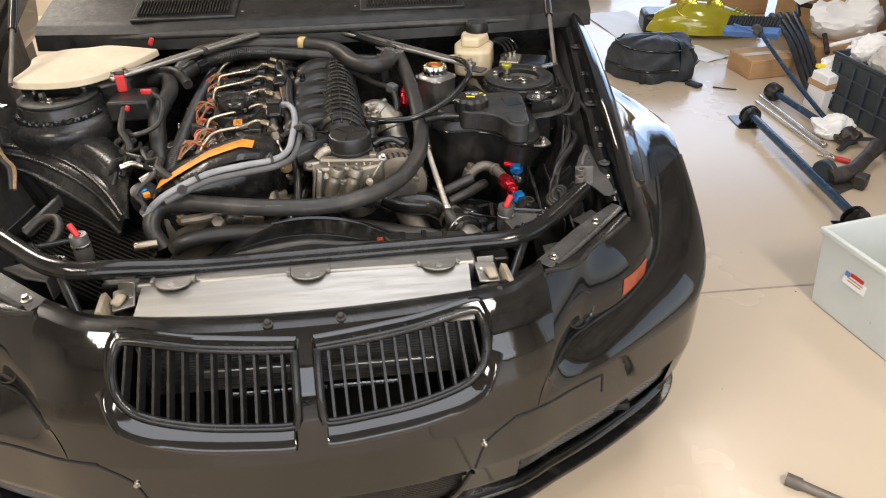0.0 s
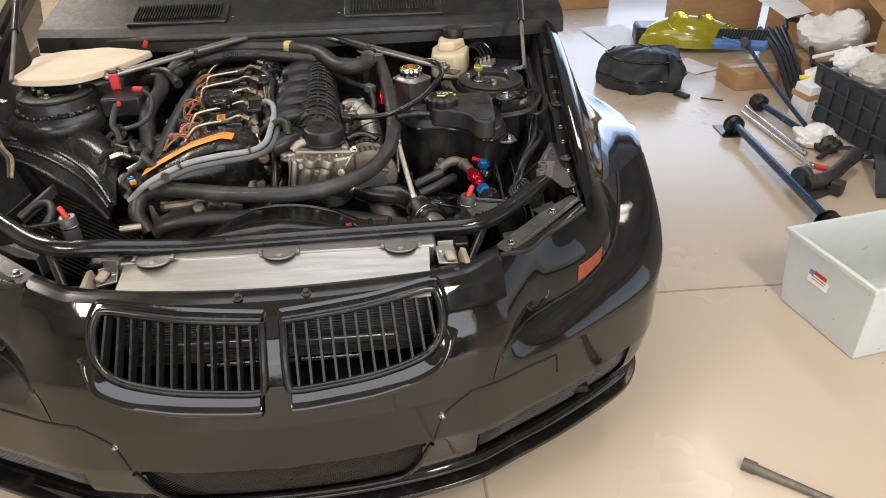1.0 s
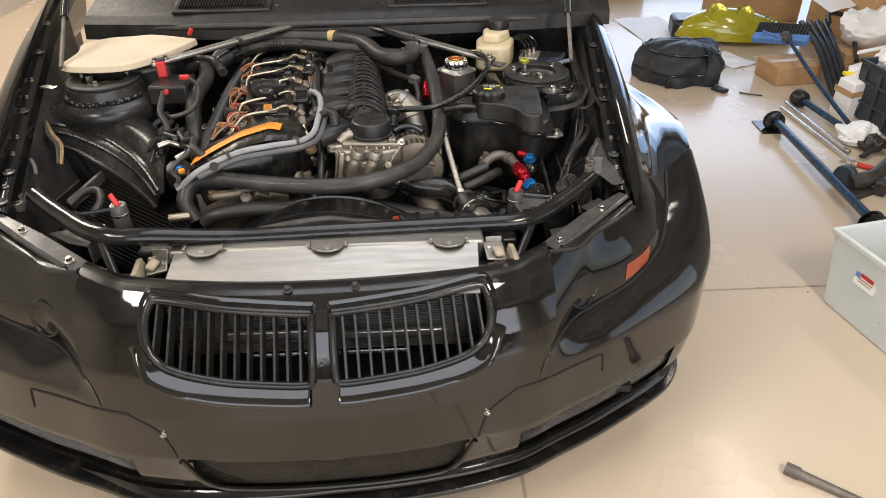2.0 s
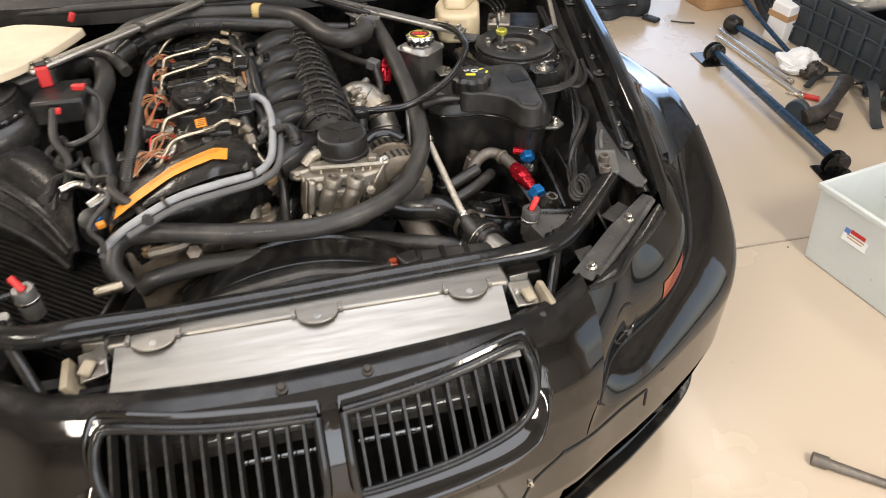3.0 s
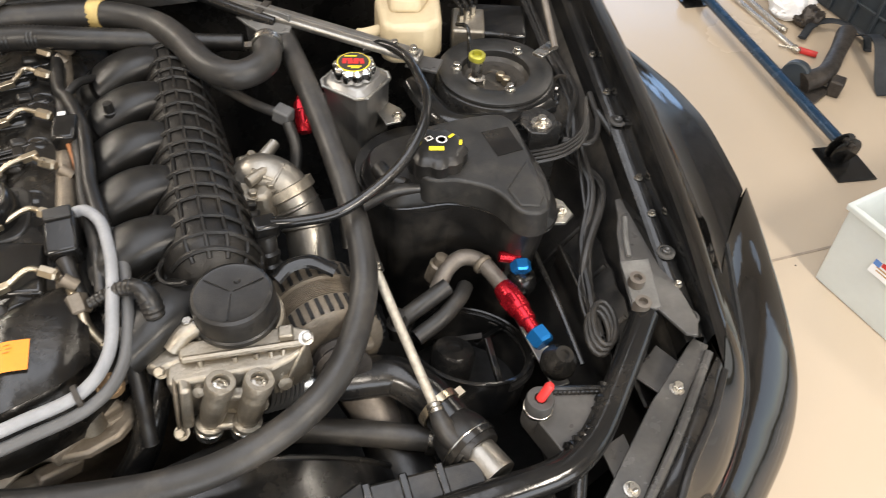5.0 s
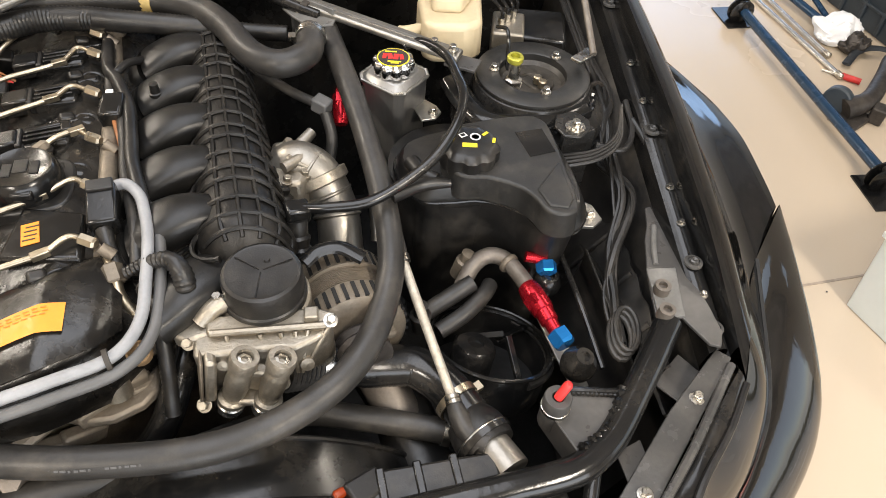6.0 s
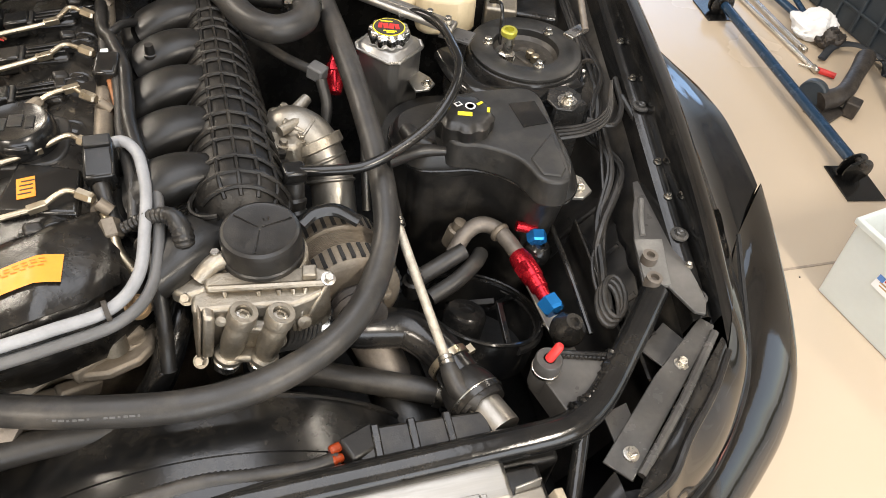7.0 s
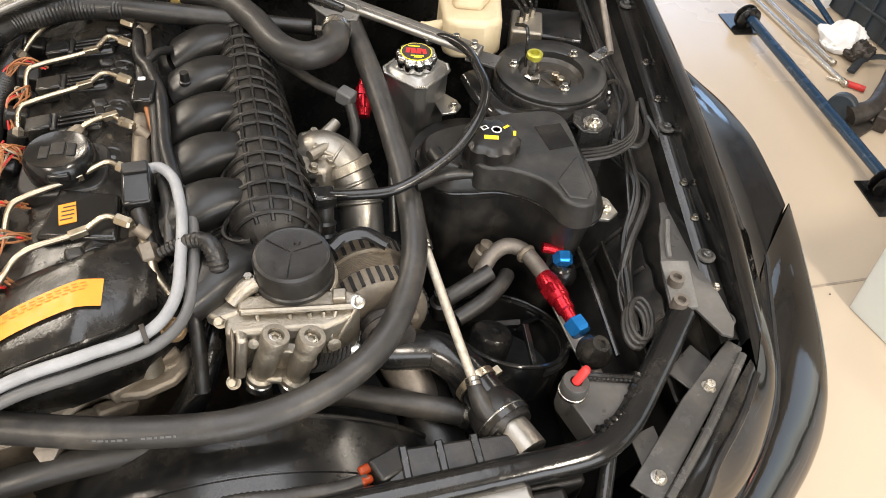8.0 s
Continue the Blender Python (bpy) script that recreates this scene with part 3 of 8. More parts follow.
LIP_X = table(LIP_Y, [0.800, 0.886, 0.914, 0.934, 0.956, 0.972, 0.974, 0.967, 0.955, 0.937, 0.905, 0.885, 0.870])
LIP_Z = table(LIP_Y, [0.655, 0.660, 0.664, 0.665, 0.661, 0.646, 0.640, 0.638, 0.640, 0.645, 0.650, 0.655, 0.660])
FALL = table([0, 0.06, 0.17, 0.30, 0.42, 0.52, 0.655, 0.80, 0.92, 1.0], [0, 0.024, 0.12, 0.44, 0.70, 0.84, 0.92, 0.955, 0.975, 1.0])


def fender_at(v, y):
    """The fender over its length y, from its inner edge (v 0) down the hollow flank to the lip of the flare (v 1)."""
    xe, ze = float(np.interp(y, *EDGE_X)), float(np.interp(y, *EDGE_Z))
    xo, zo = float(np.interp(y, *LIP_X)), float(np.interp(y, *LIP_Z))
    return Vector((xe + (xo - xe) * v, y, ze + (zo - ze) * float(np.interp(v, *FALL))))


def rail_at(y):
    return Vector((float(np.interp(y, [0.217, 0.283, 0.6, 1.0, 1.75], [0.648, 0.655, 0.691, 0.736, 0.79])), y,
                   float(np.interp(y, [0.217, 0.283, 0.6, 1.0, 1.75], [0.692, 0.708, 0.784, 0.868, 0.955]))))


# headlights, and the shoulder of the bumper below them
def even(points, n=60):
    """n + 1 places at even steps along a smooth curve."""
    p = np.array(spline(points, 10))
    run = np.r_[0, np.cumsum(np.linalg.norm(np.diff(p, axis=0), axis=1))]
    return [Vector([float(np.interp(t * run[-1], run, p[:, k])) for k in range(3)]) for t in np.linspace(0, 1, n + 1)]


def on(curve, u):
    i = min(int(u * (len(curve) - 1)), len(curve) - 2)
    return curve[i].lerp(curve[i + 1], u * (len(curve) - 1) - i)


def fender_edge(v):
    return fender_at(v, 0.217 + 0.299 * v)


LAMP_FOOT = even([nose_fn(1.0, 0.30), (0.505, 0.014, 0.524), (0.56, 0.050, 0.535), (0.645, 0.100, 0.548), (0.701, 0.150, 0.562), (0.744, 0.200, 0.580), (0.769, 0.250, 0.598),
                  (0.787, 0.300, 0.613), (0.802, 0.350, 0.631), fender_edge(0.655)])
LAMP_HEAD = even([nose_fn(1.0, 1.0), (0.515, 0.062, 0.672), (0.560, 0.105, 0.678), (0.620, 0.155, 0.680), (0.674, 0.210, 0.678)])
LAMP_TOP = even([tuple(on(LAMP_HEAD, t)) for t in (0, 0.25, 0.5, 0.75, 1.0)] + [fender_edge(v) for v in (0.15, 0.30, 0.45, 0.655)])
SHOULDER_EDGE = [skin(S_LOW + (LEN - S_LOW) * t, top_edge(S_LOW + (LEN - S_LOW) * t)) for t in np.linspace(0, 1, 61)]
for side in (1, -1):
    def shoulder(u, v):
        p, q = on(SHOULDER_EDGE, u), on(LAMP_FOOT, u)
        span = (q - p).length
        t0 = Vector((0, 0, 1)) * span * 0.75
        t1 = Vector((q.x - p.x, q.y - p.y, 0.25 * (q.z - p.z))) * 1.1
        h00, h01 = 2 * v ** 3 - 3 * v ** 2 + 1, 3 * v ** 2 - 2 * v ** 3
        return across(p * h00 + q * h01 + t0 * (v ** 3 - 2 * v ** 2 + v) + t1 * (v ** 3 - v ** 2), side)
    part("bumper_shoulder", sheet(shoulder, 90, 16), "paint", bumper, "glossy black shoulder under the headlight")

    def lens(u, v, inset=0.0):
        p, q = on(LAMP_FOOT, u), on(LAMP_TOP, u)
        n = (on(LAMP_FOOT, min(1, u + 0.02)) - on(LAMP_FOOT, max(0, u - 0.02))).cross(q - p).normalized()
        if n.y > 0:
            n = -n
        return across(p.lerp(q, v) + n * (0.016 * math.sin(math.pi * v) * math.sin(math.pi * min(1, u * 1.15 + 0.05)) - inset), side)
    lamp = part("headlight", sheet(lens, 70, 20), "smoked", car, "smoked black headlight with an amber reflector")
    groove = [lens(u, 0.0, -0.0005) for u in np.linspace(0, 1, 40)]
    part("lens_seam", tube(groove, 0.0042, 6, straight=True), "dark", lamp)
    part("lens_seam", tube([lens(0.0, v, -0.0005) for v in np.linspace(0, 1, 10)], 0.0028, 6, straight=True), "dark", lamp)
    eye = lens(0.19, 0.36, 0.001)
    out = (lens(0.19, 0.36) - lens(0.19, 0.36, 0.1)).normalized()
    part("projector", lathe([(0.040, -0.010), (0.040, 0.0030), (0.038, 0.0042), (0.0355, 0.0030), (0.034, -0.002), (0.0, -0.004)], 36, toward(eye, eye + out)), "gloss_plastic", lamp, "black projector lens")
    bm = sheet(lambda u, v: lens(0.40 + 0.14 * u + 0.02 * u * v, 0.10 - 0.04 * u + (0.24 - 0.02 * u) * v, -0.0012), 14, 8)
    part("side_reflector", bm, "amber", lamp, "amber side reflector")
    # carrier strip on top of the headlight
    bm = bmesh.new()
    for (x0, y0), (x1, y1) in (((0.468, 0.086), (0.660, 0.252)),):
        d = Vector((x1 - x0, y1 - y0, 0)).normalized()
        n = Vector((d.y, -d.x, 0))
        a, b = Vector((x0, y0, 0.659)), Vector((x1, y1, 0.690))
        poly = [a - n * 0.026, a.lerp(b, 0.55) - n * 0.024, b - n * 0.012, b + n * 0.010, a + n * 0.014]
        lo = [bm.verts.new(p) for p in poly]
        hi = [bm.verts.new(p + Vector((0, 0, 0.004))) for p in poly]
        bm.faces.new(lo[::-1]); bm.faces.new(hi)
        for i in range(5):
            bm.faces.new((lo[i], lo[(i + 1) % 5], hi[(i + 1) % 5], hi[i]))
    if side < 0:
        mirrored(bm)
    carrier = part("headlight_carrier", bm, "carrier", car, "dark grey headlight carrier strip", bevel=0.0015)
    ridge = [(0.488, 0.078, 0.668), (0.57, 0.148, 0.682), (0.660, 0.234, 0.694)]
    if side < 0:
        ridge = [across(q) for q in ridge]
    part("carrier_rib", tube(ridge, 0.006, 8), "carrier", carrier)
    rim = [across(on(LAMP_HEAD, u) + Vector((0, 0, 0.003)), side) for u in np.linspace(0, 1, 24)]
    part("upper_seal", tube(rim, 0.005, 8, straight=True), "plastic", lamp)
    for bx, by, bz in ((0.598, 0.203, 0.682), (0.487, 0.106, 0.666)):
        piece("carrier_bolt", BIGBOLT, Matrix.Translation(across((bx, by, bz), side)), car)
    # cover between the lens and the carrier
    bm = sheet(lambda u, v: across(on(LAMP_HEAD, u), side).lerp(across((0.490 + 0.180 * u, 0.076 + 0.152 * u, 0.668 + 0.022 * u), side), v) + Vector((0, 0, 0.004 * math.sin(v * 3.14))), 24, 5)
    part("headlight_top", bm, "gloss_plastic", car)

# fenders
RAIL_WASHER = plain_mesh("rail_bolt", lathe([(0.013, 0.0), (0.013, 0.003), (0.009, 0.004), (0.0085, 0.0025), (0.006, 0.0025), (0.006, 0.007), (0.004, 0.008), (0.0, 0.006)], 18), "carrier")
for side in (1, -1):
    def fend(u, v):
        y0 = 0.217 + 0.299 * v
        y = y0 + (1.75 - y0) * u ** 1.4
        q = fender_at(v, y)
        return across(q, side)
    part("fender", sheet(fend, 70, 46), "paint", car, "glossy black front fender")

    def flank(u, v):
        y = 0.516 + (1.75 - 0.516) * u
        q = fender_at(1.0, y)
        arch = 0.30 + math.sqrt(max(0, 0.345 ** 2 - (y - 0.80) ** 2)) if abs(y - 0.80) < 0.345 else 0.20
        return across((q.x - 0.012 * v, y, q.z + (min(arch, q.z - 0.012) - q.z) * v), side)
    part("fender_side", sheet(flank, 60, 8), "paint", car)

    def flange(u, v):
        y = 0.255 + (1.75 - 0.255) * u
        r, k = fender_at(0.0, y), rail_at(y)
        deep = min(r.z, k.z) - 0.022
        prof = [(r.x, r.z), (r.x - 0.003, r.z - 0.008), (r.x - 0.004, deep), (k.x + 0.017, deep), (k.x + 0.014, k.z - 0.005), (k.x + 0.008, k.z - 0.0005),
                (k.x - 0.004, k.z), (k.x - 0.013, k.z - 0.006), (k.x - 0.018, k.z - 0.036)]
        i = min(int(v * 8 + 1e-6), 7)
        t = v * 8 - i
        return across((prof[i][0] + (prof[i + 1][0] - prof[i][0]) * t, y, prof[i][1] + (prof[i + 1][1] - prof[i][1]) * t), side)
    part("fender_rail", sheet(flange, 60, 16), "railpaint", car, "black fender mounting rail with bolts")
    for y in (0.283, 0.33, 0.378, 0.44, 0.50, 0.602, 0.66, 0.74, 0.88, 1.05):
        k = rail_at(y)
        piece("rail_bolt", RAIL_WASHER if y in (0.283, 0.378, 0.602, 0.88) else SMALLBOLT, Matrix.Translation(across((k.x, y, k.z), side)), car)
    # wheels
    tyre = part("tyre", lathe([(0.21, -0.105), (0.29, -0.112), (0.315, -0.095), (0.322, 0), (0.315, 0.095), (0.29, 0.112), (0.21, 0.105)], 48, Matrix.Translation(Vector((across((0.79, 0.80, 0.322), side).x, across((0.79, 0.80, 0.322), side).y, 0.322))) @ pose(0, 0, 0, 0, 90, 3.5)), "rubber", car, "black front tyre on the floor")
    part("rim", lathe([(0.0, 0.05), (0.06, 0.06), (0.19, 0.04), (0.215, 0.10), (0.215, -0.10), (0.0, -0.08)], 40, Matrix.Translation(Vector((across((0.79, 0.80, 0.322), side).x, across((0.79, 0.80, 0.322), side).y, 0.322))) @ pose(0, 0, 0, 0, 90 * side, 3.5)), "greybracket", tyre)

# engine-bay shell: inner fenders, towers, bulkhead, floor
for side in (1, -1):
    def inner(u, v):
        y = 0.22 + 1.0 * u
        q = rail_at(y)
        x0, z0 = q.x - 0.018, q.z - 0.036
        bulge = 0.10 * math.exp(-((y - 0.73) / 0.20) ** 2) * math.sin(min(1, v * 1.6) * 1.57)
        x = x0 - 0.015 * v - bulge - 0.10 * v * v
        return across((x, y, z0 - (z0 - 0.30) * v), side)
    part("inner_fender", sheet(inner, 40, 20), "innerpaint", car, "satin black inner fender panel")
    # strut tower: a domed turret with a ringed top plate
    tx, ty, tz = across((0.530, 0.724, 0.826), side)
    tz -= 0.826
    tower = part("strut_tower", lathe([(0.112, 0.50), (0.118, 0.70), (0.126, 0.745), (0.127, 0.762), (0.122, 0.774), (0.110, 0.782), (0.100, 0.787), (0.097, 0.792), (0.094, 0.812), (0.092, 0.817), (0.088, 0.819), (0.056, 0.819),
                                       (0.053, 0.792), (0.0, 0.790)], 44, Matrix.Translation((tx, ty, tz))), "bay", car, "black strut tower with a ringed mount")
    part("ring_plate", lathe([(0.088, 0.800), (0.088, 0.819), (0.090, 0.8205), (0.090, 0.8245), (0.088, 0.826), (0.056, 0.826), (0.054, 0.8245), (0.054, 0.800)], 48, Matrix.Translation((tx, ty, tz))), "dustlid", tower, "flat black ring plate")
    part("mount_disc", lathe([(0.0, 0.806), (0.020, 0.806), (0.022, 0.810), (0.034, 0.810), (0.036, 0.806), (0.048, 0.808), (0.0535, 0.814), (0.0535, 0.801)], 40, Matrix.Translation((tx, ty, tz))), "well", tower, "dusty brown-grey mount under the ring")
    part("mount_slot", box(0.022, 0.062, 0.010, (tx + 0.006, ty - 0.014, tz + 0.804), turn=(0, 0, 24)), "well", tower, bevel=0.003)
    part("top_nut", lathe([(0.016, 0.800), (0.016, 0.818), (0.010, 0.82), (0.008, 0.838), (0.0, 0.84)], 6, Matrix.Translation((tx - 0.034, ty - 0.006, tz - 0.004))), "steel", tower, smooth=False)
    for k, a in enumerate((163, 37, 272)):
        piece("tower_stud", BOLT, pose(tx + 0.062 * math.cos(radians(a)), ty + 0.056 * math.sin(radians(a)), 0.826 + tz), tower)
    weld = [(tx + 0.100 * math.cos(a), ty + 0.100 * math.sin(a), tz + 0.790 + 0.0015 * math.sin(a * 40)) for a in np.linspace(3.5, 6.0, 60)]
    part("weld_bead", tube(weld, [0.0048 + 0.0022 * (i % 2) for i in range(60)], 8, straight=True), "tube", tower)

bm = sheet(lambda u, v: Vector((-0.80 + 1.62 * u, 1.16 - 0.10 * v * v, 0.86 - 0.60 * v)), 20, 8)
part("bulkhead", bm, "bay", car, "black firewall behind the engine")
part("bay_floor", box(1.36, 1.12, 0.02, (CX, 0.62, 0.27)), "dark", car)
part("front_bulkhead", box(0.98, 0.02, 0.38, (CX, 0.06, 0.46)), "dark", car)

# cowl tray with its two slotted vents
def cowl_fn(u, v):
    x = -0.78 + 1.58 * u
    bow = 0.06 * (1 - ((x - CX) / 0.8) ** 2)
    prof = [(1.02, 0.865), (1.03, 0.905), (1.06, 0.925), (1.20, 0.955), (1.38, 0.985), (1.42, 1.02)]
    k = v * (len(prof) - 1)
    i = min(int(k), len(prof) - 2)
    y, z = (prof[i][n] + (prof[i + 1][n] - prof[i][n]) * (k - i) for n in (0, 1))
    return Vector((x, y - bow, z))


cowl = part("cowl_tray", sheet(cowl_fn, 60, 25, thick=0.004), "ribbed", car, "black plastic cowl tray with slotted vents")
for x0, x1 in ((-0.50, -0.24), (0.14, 0.41)):
    part("vent_frame", box(x1 - x0 + 0.03, 0.115, 0.012, ((x0 + x1) / 2, 1.075, 0.945), turn=(12, 0, 0)), "plastic", cowl, bevel=0.004)
    slot = plain_mesh("vent_slat", box(0.0035, 0.085, 0.012), "gloss_plastic", smooth=False)
    n = int((x1 - x0) / 0.0085)
    for k in range(n):
        piece("vent_slat", slot, pose(x0 + 0.006 + k * 0.0085, 1.075, 0.953, 12, 0, 0), cowl)
    piece("cowl_bolt", BIGBOLT, pose(x1 + 0.03 if x0 < 0 else x0 - 0.03, 1.06, 0.93), cowl)
part("cowl_seal", tube([(-0.76, 1.03, 0.885), (-0.4, 0.985, 0.90), (CX, 0.965, 0.905), (0.4, 0.985, 0.90), (0.76, 1.03, 0.885)], 0.011, 10), "rubber", cowl)
# closing body behind the cowl
part("scuttle", box(1.56, 0.30, 0.60, (CX, 1.58, 0.70)), "paint", car, bevel=0.03)

# ---- engine ----
engine = thing("engine", "straight-six engine with black covers and bare aluminium castings", "engine", (-0.05, 0.62, 0.28))

VC_X = [-0.335, -0.325, -0.30, -0.26, -0.20, -0.13, -0.08, -0.045, -0.030]
VC_Z = [0.690, 0.745, 0.775, 0.793, 0.815, 0.828, 0.815, 0.790, 0.740]


def cover_z(x):
    return float(np.interp(x, VC_X, VC_Z))


def cover_front(x):
    return float(np.interp(x, [-0.335, -0.28, -0.21, -0.13, -0.08, -0.03], [0.262, 0.252, 0.262, 0.276, 0.305, 0.372]))


def cover_fn(u, v):
    x = float(np.interp(u, np.linspace(0, 1, len(VC_X)), VC_X))
    y0, z = cover_front(x), cover_z(x)
    if v < 0.3:
        a = v / 0.3 * math.pi / 2
        return Vector((x, y0 + 0.050 * (1 - math.sin(a)) * 0.25 + 0.035 * (1 - math.cos(a)), z - 0.090 * (1 - math.sin(a))))
    y = y0 + 0.035 + (0.97 - y0 - 0.035) * (v - 0.3) / 0.7
    return Vector((x, y, z + 0.006 * min(1, (y - 0.33) / 0.1)))


cover = part("valve_cover", sheet(cover_fn, 48, 60), "oily", engine, "black plastic valve cover with an orange label")
# raised front section of the cover
bm = sheet(lambda u, v: Vector((-0.315 + 0.255 * u, cover_front(-0.315 + 0.255 * u) + 0.018 + (0.115 + 0.02 * u) * v,
                                cover_z(-0.315 + 0.255 * u) + 0.006 + 0.010 * math.sin(math.pi * min(1, max(0, v))) ** 0.4)), 30, 12, thick=0.004)
part("front_cover", bm, "oily", cover)


def label_fn(u, v):
    x = -0.298 + 0.190 * u
    y = 0.266 + 0.078 * math.sin(u * 1.45) ** 1.1 + 0.037 * v
    return Vector((x, y - 0.010 * u, cover_z(x) + 0.0185 + 0.0005 * v))


lab = part("warning_label", sheet(label_fn, 24, 3), "orange", cover, "orange printed warning label")
bm = bmesh.new()
for row, v in enumerate((0.62, 0.74, 0.86)):
    for k in range(14):
        u0 = 0.30 + k * 0.045 + 0.01 * (row % 2)
        a, b = label_fn(u0, v), label_fn(u0 + 0.03, v)
        box((b - a).length, 0.0013, 0.0004, (a + b) / 2 + Vector((0, 0, 0.0008)), bm=bm, turn=(0, 0, math.degrees(math.atan2(b.y - a.y, b.x - a.x))))
part("print_bars", bm, "labelprint", lab, smooth=False)

# small labelled cover, coil packs and connectors between the injector lines
INJ_Y = [0.441, 0.541, 0.641, 0.743, 0.841, 0.925]
bm = prism([(-0.192, 0.448), (-0.100, 0.432), (-0.102, 0.510), (-0.176, 0.532)], 0.815, 0.838, shrink=0.95)
sq = part("coil_cover", bm, "gloss_plastic", cover, bevel=0.004)
lb = part("small_label", prism([(-0.171, 0.497), (-0.152, 0.501), (-0.147, 0.467), (-0.166, 0.463)], 0.8385, 0.8392), "orange", sq, "small orange printed label")
for k in range(4):
    part("print_bar", box(0.014, 0.0018, 0.0005, (-0.159 + 0.001 * (k % 2), 0.472 + 0.007 * k, 0.8395), turn=(0, 0, 10)), "ink", lb, smooth=False)
for y in (0.662, 0.754, 0.846):
    coil = part("ignition_coil", box(0.072, 0.034, 0.030, (-0.172, y, 0.824), turn=(0, 0, 4)), "oily", cover, "black ignition coil", bevel=0.006)
    part("coil_plug", box(0.034, 0.030, 0.026, (-0.214, y - 0.004, 0.832), turn=(0, -6, 4)), "gloss_plastic", coil, bevel=0.003)
    part("plug_skirt", box(0.008, 0.036, 0.020, (-0.196, y - 0.003, 0.834), turn=(0, -6, 4)), "plastic", coil, bevel=0.002)
    for j in range(3):
        part("coil_rib", box(0.050, 0.0042, 0.007, (-0.166, y - 0.008 + j * 0.009, 0.841), turn=(0, 0, 10)), "gloss_plastic", coil, bevel=0.001)
    part("coil_latch", box(0.013, 0.020, 0.012, (-0.140, y + 0.008, 0.842), turn=(0, 0, 10)), "gloss_plastic", coil, bevel=0.002)
    part("coil_saddle", box(0.034, 0.050, 0.018, (-0.126, y - 0.010, 0.822), turn=(8, 12, -16)), "oily", coil, bevel=0.006)
    part("cover_web", box(0.110, 0.008, 0.016, (-0.170, y + 0.030, 0.826), turn=(0, 0, 14)), "oily", cover, bevel=0.002)
    piece("cover_screw", SMALLBOLT, pose(-0.232, y + 0.020, 0.815), cover)
for y in (0.405, 0.585, 0.690, 0.790, 0.885):
    boot = part("coil_boot", lathe([(0.023, -0.02), (0.022, 0.002), (0.016, 0.009), (0.013, 0.008), (0.008, 0.011), (0, 0.011)], 22, pose(-0.124, y + 0.008, 0.822, 8, 10, 0)), "gloss_plastic", cover, "shiny black rubber coil boot")
    part("boot_lug", box(0.020, 0.016, 0.014, (-0.146, y + 0.014, 0.832), turn=(6, 12, 20)), "plastic", boot, bevel=0.004)

# oil filler cap on its square base
ox, oy = -0.174, 0.570
seat = part("filler_base", prism([(ox + 0.054 * math.copysign(abs(math.cos(a)) ** 0.5, math.cos(a)), oy + 0.050 * math.copysign(abs(math.sin(a)) ** 0.5, math.sin(a))) for a in np.linspace(0, 6.28, 40)[:-1]],
                                 0.815, 0.836, shrink=0.96), "plastic", cover, bevel=0.003)
cap = part("oil_filler_cap", lathe([(0.042, 0.834), (0.043, 0.846), (0.040, 0.862), (0.036, 0.866), (0.031, 0.8635), (0.0, 0.8635)], 44, Matrix.Translation((ox, oy, 0))), "gloss_plastic", cover, "round black oil filler cap")
for k, (dx, dy, w) in enumerate(((-0.015, -0.002, 0.011), (0.0, 0.004, 0.016), (0.016, 0.0, 0.010))):
    part("embossed_mark", box(w, 0.022, 0.0016, (ox + dx, oy + dy, 0.8640)), "plastic", cap, bevel=0.0008)
part("cap_tab", box(0.026, 0.014, 0.012, (ox + 0.004, oy - 0.037, 0.854)), "gloss_plastic", cap, bevel=0.003)

# injector lines with their unions, and the rail
LINES = [
    [(-0.232, 0.385, 0.812), (-0.214, 0.400, 0.835), (-0.193, 0.424, 0.843), (-0.141, 0.441, 0.845), (-0.115, 0.460, 0.848), (-0.098, 0.455, 0.846)],
    [(-0.236, 0.480, 0.815), (-0.226, 0.503, 0.836), (-0.210, 0.514, 0.842), (-0.156, 0.537, 0.845), (-0.122, 0.558, 0.848), (-0.104, 0.549, 0.846)],
    [(-0.165, 0.635, 0.842), (-0.148, 0.648, 0.846), (-0.124, 0.654, 0.848), (-0.108, 0.641, 0.846)],
    [(-0.252, 0.676, 0.815), (-0.246, 0.697, 0.838), (-0.228, 0.708, 0.843), (-0.166, 0.736, 0.845), (-0.142, 0.757, 0.848), (-0.118, 0.746, 0.846)],
    [(-0.256, 0.768, 0.815), (-0.250, 0.788, 0.838), (-0.232, 0.798, 0.843), (-0.166, 0.824, 0.845), (-0.145, 0.855, 0.848), (-0.124, 0.844, 0.846)],
    [(-0.275, 0.862, 0.820), (-0.250, 0.882, 0.843), (-0.216, 0.926, 0.845), (-0.141, 0.922, 0.848), (-0.125, 0.900, 0.846)]]
rail = part("fuel_rail", tube([(-0.106, 0.945, 0.826), (-0.094, 0.80, 0.826), (-0.088, 0.62, 0.826), (-0.080, 0.445, 0.826)], 0.012, 12), "dirty_cast", engine, "worn metal fuel rail")
